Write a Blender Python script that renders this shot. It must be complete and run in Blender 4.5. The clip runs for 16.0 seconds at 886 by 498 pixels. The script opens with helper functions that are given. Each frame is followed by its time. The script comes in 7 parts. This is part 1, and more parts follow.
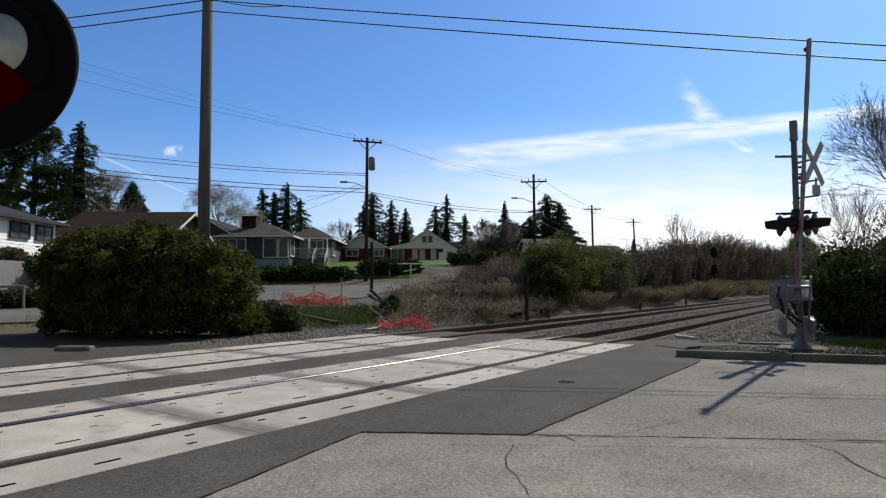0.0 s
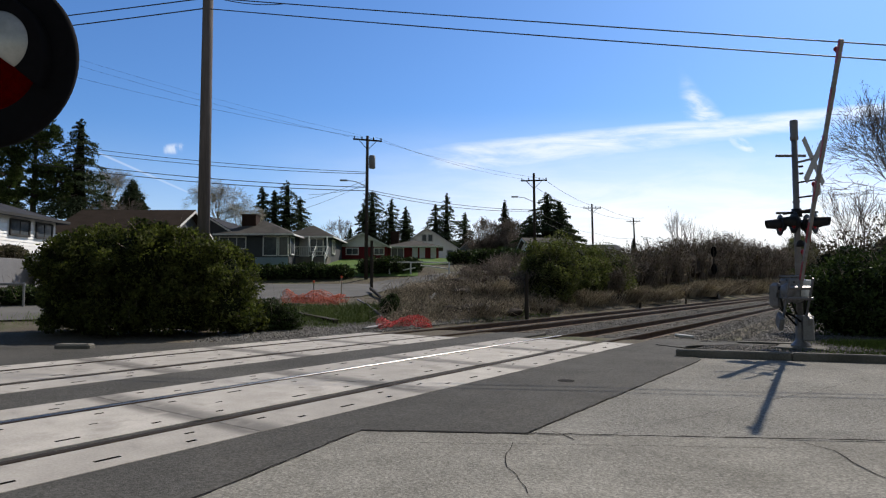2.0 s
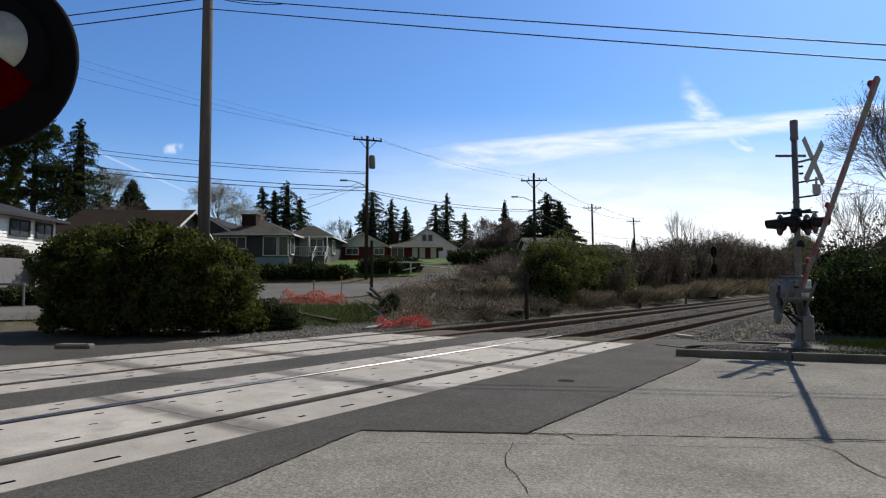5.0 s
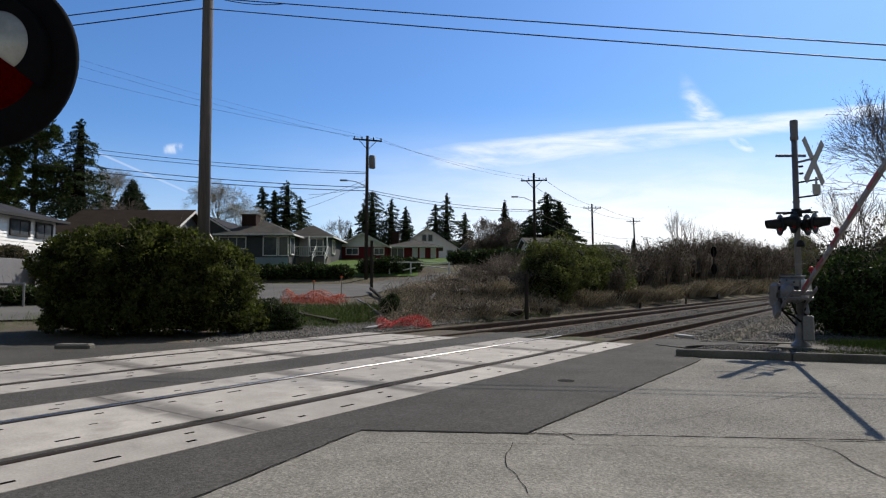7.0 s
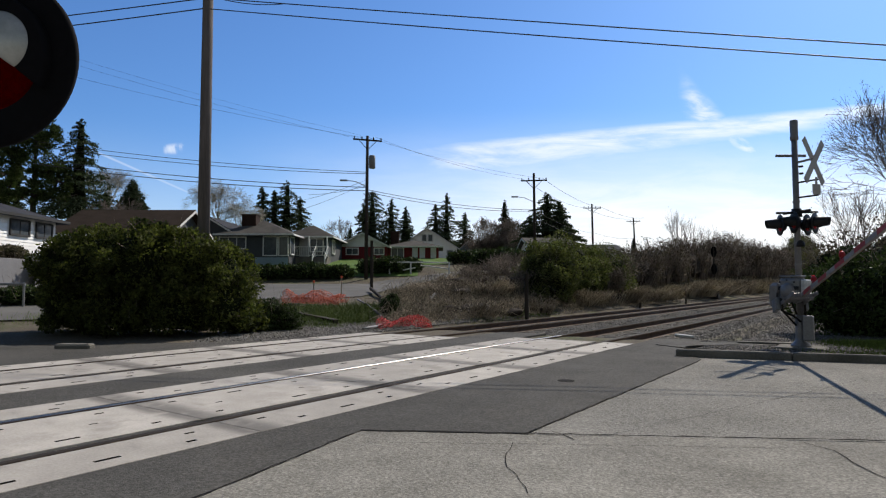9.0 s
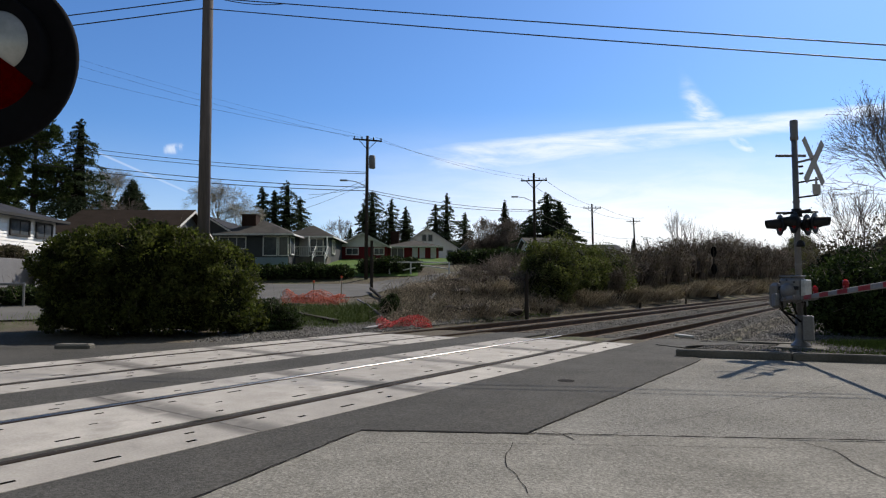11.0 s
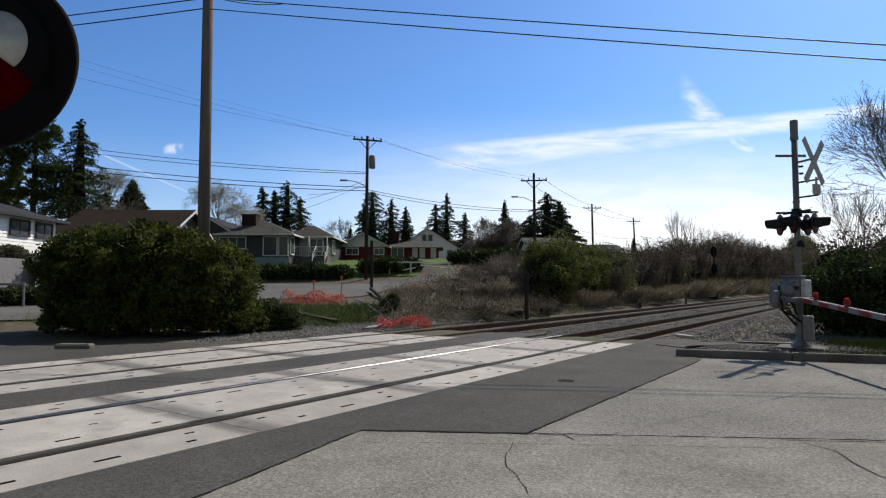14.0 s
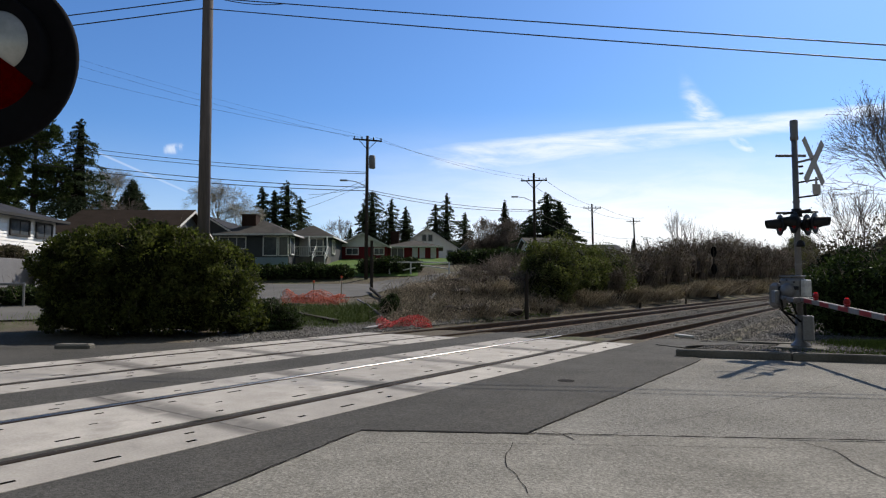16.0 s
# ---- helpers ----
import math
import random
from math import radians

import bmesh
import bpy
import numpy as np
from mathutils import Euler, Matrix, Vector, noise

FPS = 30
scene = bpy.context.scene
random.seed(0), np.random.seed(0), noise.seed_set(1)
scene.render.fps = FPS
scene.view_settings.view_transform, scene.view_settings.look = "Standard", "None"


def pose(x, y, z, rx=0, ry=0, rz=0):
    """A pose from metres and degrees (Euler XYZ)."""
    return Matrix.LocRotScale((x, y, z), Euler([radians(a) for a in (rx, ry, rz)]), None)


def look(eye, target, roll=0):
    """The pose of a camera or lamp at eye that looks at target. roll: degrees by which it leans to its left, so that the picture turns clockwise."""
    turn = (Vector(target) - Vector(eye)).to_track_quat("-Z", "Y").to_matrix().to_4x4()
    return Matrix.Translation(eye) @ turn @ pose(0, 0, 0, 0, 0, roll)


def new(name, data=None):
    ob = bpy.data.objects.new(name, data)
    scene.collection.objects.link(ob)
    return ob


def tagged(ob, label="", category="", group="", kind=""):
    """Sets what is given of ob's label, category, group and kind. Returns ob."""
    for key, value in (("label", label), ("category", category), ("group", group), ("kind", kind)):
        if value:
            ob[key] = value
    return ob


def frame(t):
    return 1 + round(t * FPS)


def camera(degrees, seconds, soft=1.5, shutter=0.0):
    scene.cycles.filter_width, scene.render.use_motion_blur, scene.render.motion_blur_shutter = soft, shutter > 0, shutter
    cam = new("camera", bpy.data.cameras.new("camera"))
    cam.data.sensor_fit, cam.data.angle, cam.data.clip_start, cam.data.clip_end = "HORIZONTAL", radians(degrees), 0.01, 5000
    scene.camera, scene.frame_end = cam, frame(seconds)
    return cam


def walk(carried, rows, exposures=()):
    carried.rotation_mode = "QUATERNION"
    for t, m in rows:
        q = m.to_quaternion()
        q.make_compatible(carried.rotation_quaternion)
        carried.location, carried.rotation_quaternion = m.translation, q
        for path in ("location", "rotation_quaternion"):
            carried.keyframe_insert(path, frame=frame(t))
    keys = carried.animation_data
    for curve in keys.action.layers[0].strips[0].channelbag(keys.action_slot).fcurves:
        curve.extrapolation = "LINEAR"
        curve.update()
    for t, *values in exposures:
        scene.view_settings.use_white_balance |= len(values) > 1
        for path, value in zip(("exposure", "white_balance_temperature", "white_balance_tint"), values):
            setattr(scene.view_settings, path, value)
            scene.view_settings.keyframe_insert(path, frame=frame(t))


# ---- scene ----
# camera: on a low tripod at the edge of the apron, tracks run along +Y
cam = camera(70.95, 16.0, soft=1.2)
EYE = (0.0, 0.0, 1.26)


def cam_pose(tilt=0.0, roll=0.0):
    return pose(*EYE, 93.33 + tilt, 0, 35.2) @ pose(0, 0, 0, 0, 0, roll)


walk(cam, [(0.0, cam_pose(0.13, -0.13)), (0.3, cam_pose(0.11, -0.11)), (0.6, cam_pose(0.06, -0.06)), (0.9, cam_pose(0.01, -0.01)),
           (1.2, cam_pose()), (4.0, cam_pose()), (10.0, cam_pose()), (16.0, cam_pose())])
scene.view_settings.exposure = 0.0

# ---- light: clear spring sky with thin cirrus, sun ahead over the tracks ----
SUN = Vector((0.105, 1.072, 1.0)).normalized()
SUN_ELEV, SUN_ROT = math.asin(SUN.z), math.atan2(SUN.x, SUN.y)
sun_data = bpy.data.lights.new("sun", "SUN")
sun_data.energy, sun_data.angle, sun_data.color = 5.0, radians(0.53), (1.0, 0.91, 0.79)
sun = new("sun", sun_data)
sun.matrix_world = look((0, 0, 60), Vector((0, 0, 60)) - SUN)


class Nodes:
    """Short forms for building a node tree."""

    def __init__(self, tree):
        self.tree = tree
        tree.nodes.clear()

    def add(self, kind, props=(), **values):
        n = self.tree.nodes.new(kind)
        for k, v in dict(props).items():
            setattr(n, k, v)
        for k, v in values.items():
            self.put(n.inputs[k.replace("_", " ")], v)
        return n

    def put(self, socket, v):
        if isinstance(v, bpy.types.NodeSocket):
            self.tree.links.new(v, socket)
        else:
            socket.default_value = v

    def math(self, op, a, b=0.0, c=0.0):
        n = self.tree.nodes.new("ShaderNodeMath")
        n.operation = op
        for s, v in zip(n.inputs, (a, b, c)):
            self.put(s, v)
        return n.outputs[0]

    def dot(self, v, w):
        n = self.tree.nodes.new("ShaderNodeVectorMath")
        n.operation = "DOT_PRODUCT"
        self.put(n.inputs[0], v)
        self.put(n.inputs[1], w)
        return n.outputs["Value"]

    def mix(self, f, a, b, kind="MIX"):
        n = self.tree.nodes.new("ShaderNodeMix")
        n.data_type, n.blend_type = "RGBA", kind
        for s, v in zip((n.inputs[0], n.inputs[6], n.inputs[7]), (f, a, b)):
            self.put(s, v)
        return n.outputs[2]

    def step(self, v, lo, hi, a=0.0, b=1.0):
        n = self.tree.nodes.new("ShaderNodeMapRange")
        n.interpolation_type = "SMOOTHSTEP"
        for s, x in zip(n.inputs, (v, lo, hi, a, b)):
            self.put(s, x)
        return n.outputs[0]

    def noise(self, vec, scale, detail=4.0, rough=0.55, distort=0.0):
        n = self.add("ShaderNodeTexNoise", Scale=scale, Detail=detail, Roughness=rough, Distortion=distort)
        if vec is not None:
            self.put(n.inputs["Vector"], vec)
        return n.outputs["Fac"]


def build_world():
    world = bpy.data.worlds.new("sky")
    scene.world = world
    world.use_nodes = True
    n = Nodes(world.node_tree)
    sky = n.add("ShaderNodeTexSky", dict(sky_type="NISHITA", sun_disc=False, sun_elevation=SUN_ELEV, sun_rotation=SUN_ROT,
                                         altitude=20.0, air_density=1.0, dust_density=0.6, ozone_density=2.5))
    d = n.add("ShaderNodeTexCoord").outputs["Generated"]
    # plane coordinates of the cloud layer, about a fixed heading
    m = cam_pose().to_3x3()
    right, up, ahead = m @ Vector((1, 0, 0)), m @ Vector((0, 1, 0)), m @ Vector((0, 0, -1))
    f = n.math("MAXIMUM", n.dot(d, ahead), 0.05)
    u = n.math("DIVIDE", n.dot(d, right), f)
    v = n.math("DIVIDE", n.dot(d, up), f)
    front = n.step(n.dot(d, ahead), 0.1, 0.4)
    uv = n.add("ShaderNodeCombineXYZ", X=u, Y=v).outputs[0]

    def band(cu, cv, slope, length, width, taper=0.0, crisp=1.0):
        """A soft streak through (cu, cv), thinner to one end; crisp below 1 sharpens its upper edge."""
        a = n.math("SUBTRACT", u, cu)
        b = n.math("SUBTRACT", n.math("SUBTRACT", v, cv), n.math("MULTIPLY", a, slope))
        w = n.math("MAXIMUM", n.math("MULTIPLY_ADD", a, taper, width), 0.003)
        q = n.math("DIVIDE", b, w)
        across = n.step(n.math("MAXIMUM", n.math("DIVIDE", q, crisp), n.math("MULTIPLY", q, -1.0)), 0.15, 1.0, 1.0, 0.0)
        along = n.step(n.math("ABSOLUTE", a), length * 0.55, length, 1.0, 0.0)
        return n.math("MULTIPLY", across, along)

    stretch = n.add("ShaderNodeMapping", Vector=uv, Rotation=(0, 0, -0.17), Scale=(2.2, 11.0, 1.0)).outputs[0]
    fibre = n.noise(stretch, 3.0, 6.0, 0.62, 0.4)
    wisp = n.noise(n.add("ShaderNodeMapping", Vector=uv, Rotation=(0, 0, 0.9), Scale=(3.0, 9.0, 1.0)).outputs[0], 5.0, 5.0, 0.6, 0.5)
    fib = n.step(fibre, 0.32, 0.66)
    streak = n.math("MULTIPLY", band(0.36, 0.190, 0.108, 0.50, 0.044, -0.050, 0.42), n.math("MULTIPLY_ADD", fib, 0.65, 0.35))
    plume = n.math("MULTIPLY", band(0.45, 0.195, -0.80, 0.075, 0.030, -0.28), n.math("MULTIPLY_ADD", n.step(wisp, 0.35, 0.65), 0.8, 0.1))
    puff = n.math("MULTIPLY", band(-0.433, 0.161, 0.05, 0.020, 0.012, 0.1), n.step(n.noise(uv, 28.0, 5.0, 0.7, 0.6), 0.40, 0.66))
    trail = n.math("MULTIPLY", band(-0.48, 0.122, -0.44, 0.10, 0.0035, 0.0), 0.30)
    low = n.math("MULTIPLY", n.step(v, 0.00, 0.235, 1.0, 0.0), n.step(u, -0.55, 0.36))
    veil = n.math("MULTIPLY", low, n.math("MULTIPLY_ADD", fib, 0.25, 0.90))
    cloud = n.math("MAXIMUM", n.math("MAXIMUM", n.math("MULTIPLY", streak, 0.80), n.math("MULTIPLY", plume, 0.75)),
                   n.math("MAXIMUM", n.math("MULTIPLY", puff, 0.55), trail))
    cloud = n.math("MULTIPLY", n.math("MAXIMUM", cloud, veil), front)
    haze = n.math("MULTIPLY", n.step(n.dot(d, Vector((0, 0, 1))), 0.0, 0.25, 1.0, 0.0), n.step(n.dot(d, ahead), -0.2, 0.8, 0.04, 0.34))
    cloud = n.math("MAXIMUM", cloud, haze)
    tinted = n.mix(1.0, sky.outputs[0], n.mix(front, (0.92, 0.76, 0.60, 1), (0.62, 0.95, 1.36, 1)), "MULTIPLY")
    bg = n.add("ShaderNodeBackground", Color=tinted, Strength=0.10)
    white = n.add("ShaderNodeBackground", Color=(0.96, 0.98, 1.0, 1), Strength=1.12)
    mixed = n.add("ShaderNodeMixShader")
    n.put(mixed.inputs[0], cloud)
    n.put(mixed.inputs[1], bg.outputs[0])
    n.put(mixed.inputs[2], white.outputs[0])
    n.put(n.add("ShaderNodeOutputWorld").inputs[0], mixed.outputs[0])


build_world()


# ---- materials ----
def material(name, a, b, rough=0.8, scale=1.5, fine=40.0, bump=0.25, metal=0.0, vary=0.0, grain=0.5, dirt=None, dirt_amount=0.5, dirt_scale=0.6,
             island=0.0, spec=0.25, bump_size=0.01, stretch=(1, 1, 1), coat=0.0, through_light=0.0, pebbles=0.0, pebble_scale=45.0, ends=0.0):
    """Two-scale mottled surface: broad patches, fine grain, relief, optional stains; vary: from piece to piece, island: from leaf to leaf."""
    mt = bpy.data.materials.new(name)
    mt.use_nodes = True
    n = Nodes(mt.node_tree)
    co = n.add("ShaderNodeMapping", Vector=n.add("ShaderNodeTexCoord").outputs["Object"], Scale=stretch).outputs[0]
    broad, small = n.noise(co, scale, 5.0), n.noise(co, fine, 3.0, 0.7)
    f = n.math("ADD", n.math("MULTIPLY", broad, 1 - grain), n.math("MULTIPLY", small, grain))
    col = n.mix(n.step(f, 0.30, 0.70), (*a, 1), (*b, 1))
    if dirt:
        col = n.mix(n.math("MULTIPLY", n.step(n.noise(co, dirt_scale, 6.0, 0.65, 0.3), 0.48, 0.72), dirt_amount), col, (*dirt, 1))
    if ends:
        y = n.add("ShaderNodeSeparateXYZ", Vector=co).outputs[1]
        edge = n.math("MAXIMUM", n.step(y, 0.10, 0.36, 1.0, 0.0), n.step(y, ends - 0.22, ends - 0.06))
        worn = n.step(n.noise(co, 2.6, 5.0, 0.6, 0.4), 0.22, 0.50)
        col = n.mix(n.math("MULTIPLY", n.math("MULTIPLY", edge, worn), 0.80), col, (0.115, 0.107, 0.096, 1))
    if pebbles:
        vo = n.add("ShaderNodeTexVoronoi", Vector=co, Scale=pebble_scale)
        cell = n.add("ShaderNodeSeparateColor", Color=vo.outputs["Color"]).outputs[0]
        vo2 = n.add("ShaderNodeTexVoronoi", Vector=co, Scale=pebble_scale * 0.37)
        cell2 = n.add("ShaderNodeSeparateColor", Color=vo2.outputs["Color"]).outputs[1]
        pale = n.math("MULTIPLY", n.step(cell2, 0.86, 0.98), n.step(vo2.outputs["Distance"], 0.22, 0.38, 1.0, 0.0))
        g = n.math("ADD", n.math("MULTIPLY_ADD", cell, 2 * pebbles, 1 - pebbles), n.math("MULTIPLY", pale, pebbles * 1.4))
        col = n.mix(1.0, col, n.add("ShaderNodeCombineXYZ", X=g, Y=g, Z=g).outputs[0], "MULTIPLY")
    if vary or island:
        r = n.add("ShaderNodeObjectInfo").outputs["Random"] if vary else n.add("ShaderNodeNewGeometry").outputs["Random Per Island"]
        k = vary or island
        g = n.math("MULTIPLY_ADD", r, 2 * k, 1 - k)
        col = n.mix(1.0, col, n.add("ShaderNodeCombineXYZ", X=g, Y=g, Z=g).outputs[0], "MULTIPLY")
    p = n.add("ShaderNodeBsdfPrincipled", Metallic=metal)
    n.put(p.inputs["Base Color"], col)
    n.put(p.inputs["Roughness"], n.step(small, 0.2, 0.8, max(rough - 0.08, 0.03), min(rough + 0.08, 1.0)))
    n.put(p.inputs["Specular IOR Level"], spec)
    n.put(p.inputs["Coat Weight"], coat)
    if bump:
        bp = n.add("ShaderNodeBump", Strength=bump, Distance=bump_size)
        n.put(bp.inputs["Height"], n.math("MULTIPLY_ADD", broad, 0.4, small))
        n.put(p.inputs["Normal"], bp.outputs[0])
    last = p.outputs[0]
    if through_light:
        tl = n.add("ShaderNodeBsdfTranslucent", Color=n.mix(1.0, col, (1.10, 1.25, 0.72, 1), "MULTIPLY"))
        mx = n.add("ShaderNodeMixShader", Fac=through_light)
        n.put(mx.inputs[1], last)
        n.put(mx.inputs[2], tl.outputs[0])
        last = mx.outputs[0]
    n.put(n.add("ShaderNodeOutputMaterial").inputs[0], last)
    return mt


def glow(name, colour, strength):
    mt = bpy.data.materials.new(name)
    mt.use_nodes = True
    n = Nodes(mt.node_tree)
    e = n.add("ShaderNodeEmission", Color=(*colour, 1), Strength=strength)
    n.put(n.add("ShaderNodeOutputMaterial").inputs[0], e.outputs[0])
    return mt


def led_face(name):
    """A red LED cluster behind ribbed glass: brightest near its upper middle, dying away to the lower rim."""
    mt = bpy.data.materials.new(name)
    mt.use_nodes = True
    n = Nodes(mt.node_tree)
    co = n.add("ShaderNodeTexCoord").outputs["Object"]
    z = n.add("ShaderNodeSeparateXYZ", Vector=co).outputs[2]
    fall = n.step(z, -0.125, 0.01, 0.05, 1.0)
    ribs = n.step(n.add("ShaderNodeTexVoronoi", Vector=co, Scale=120.0).outputs["Distance"], 0.0, 0.6, 1.08, 0.88)
    e = n.add("ShaderNodeEmission", Color=(1.0, 0.008, 0.030, 1), Strength=n.math("MULTIPLY", n.math("MULTIPLY", fall, ribs), 0.95))
    n.put(n.add("ShaderNodeOutputMaterial").inputs[0], e.outputs[0])
    return mt


def lens_glass(name, colour, rough=0.15):
    mt = bpy.data.materials.new(name)
    mt.use_nodes = True
    n = Nodes(mt.node_tree)
    p = n.add("ShaderNodeBsdfPrincipled", Roughness=rough, IOR=1.03)
    n.put(p.inputs["Base Color"], (*colour, 1))
    n.put(p.inputs["Transmission Weight"], 1.0)
    tc = n.add("ShaderNodeTexCoord").outputs["Object"]
    bp = n.add("ShaderNodeBump", Strength=0.5, Distance=0.004)
    n.put(bp.inputs["Height"], n.add("ShaderNodeTexVoronoi", Vector=tc, Scale=90.0).outputs["Distance"])
    n.put(p.inputs["Normal"], bp.outputs[0])
    n.put(n.add("ShaderNodeOutputMaterial").inputs[0], p.outputs[0])
    return mt


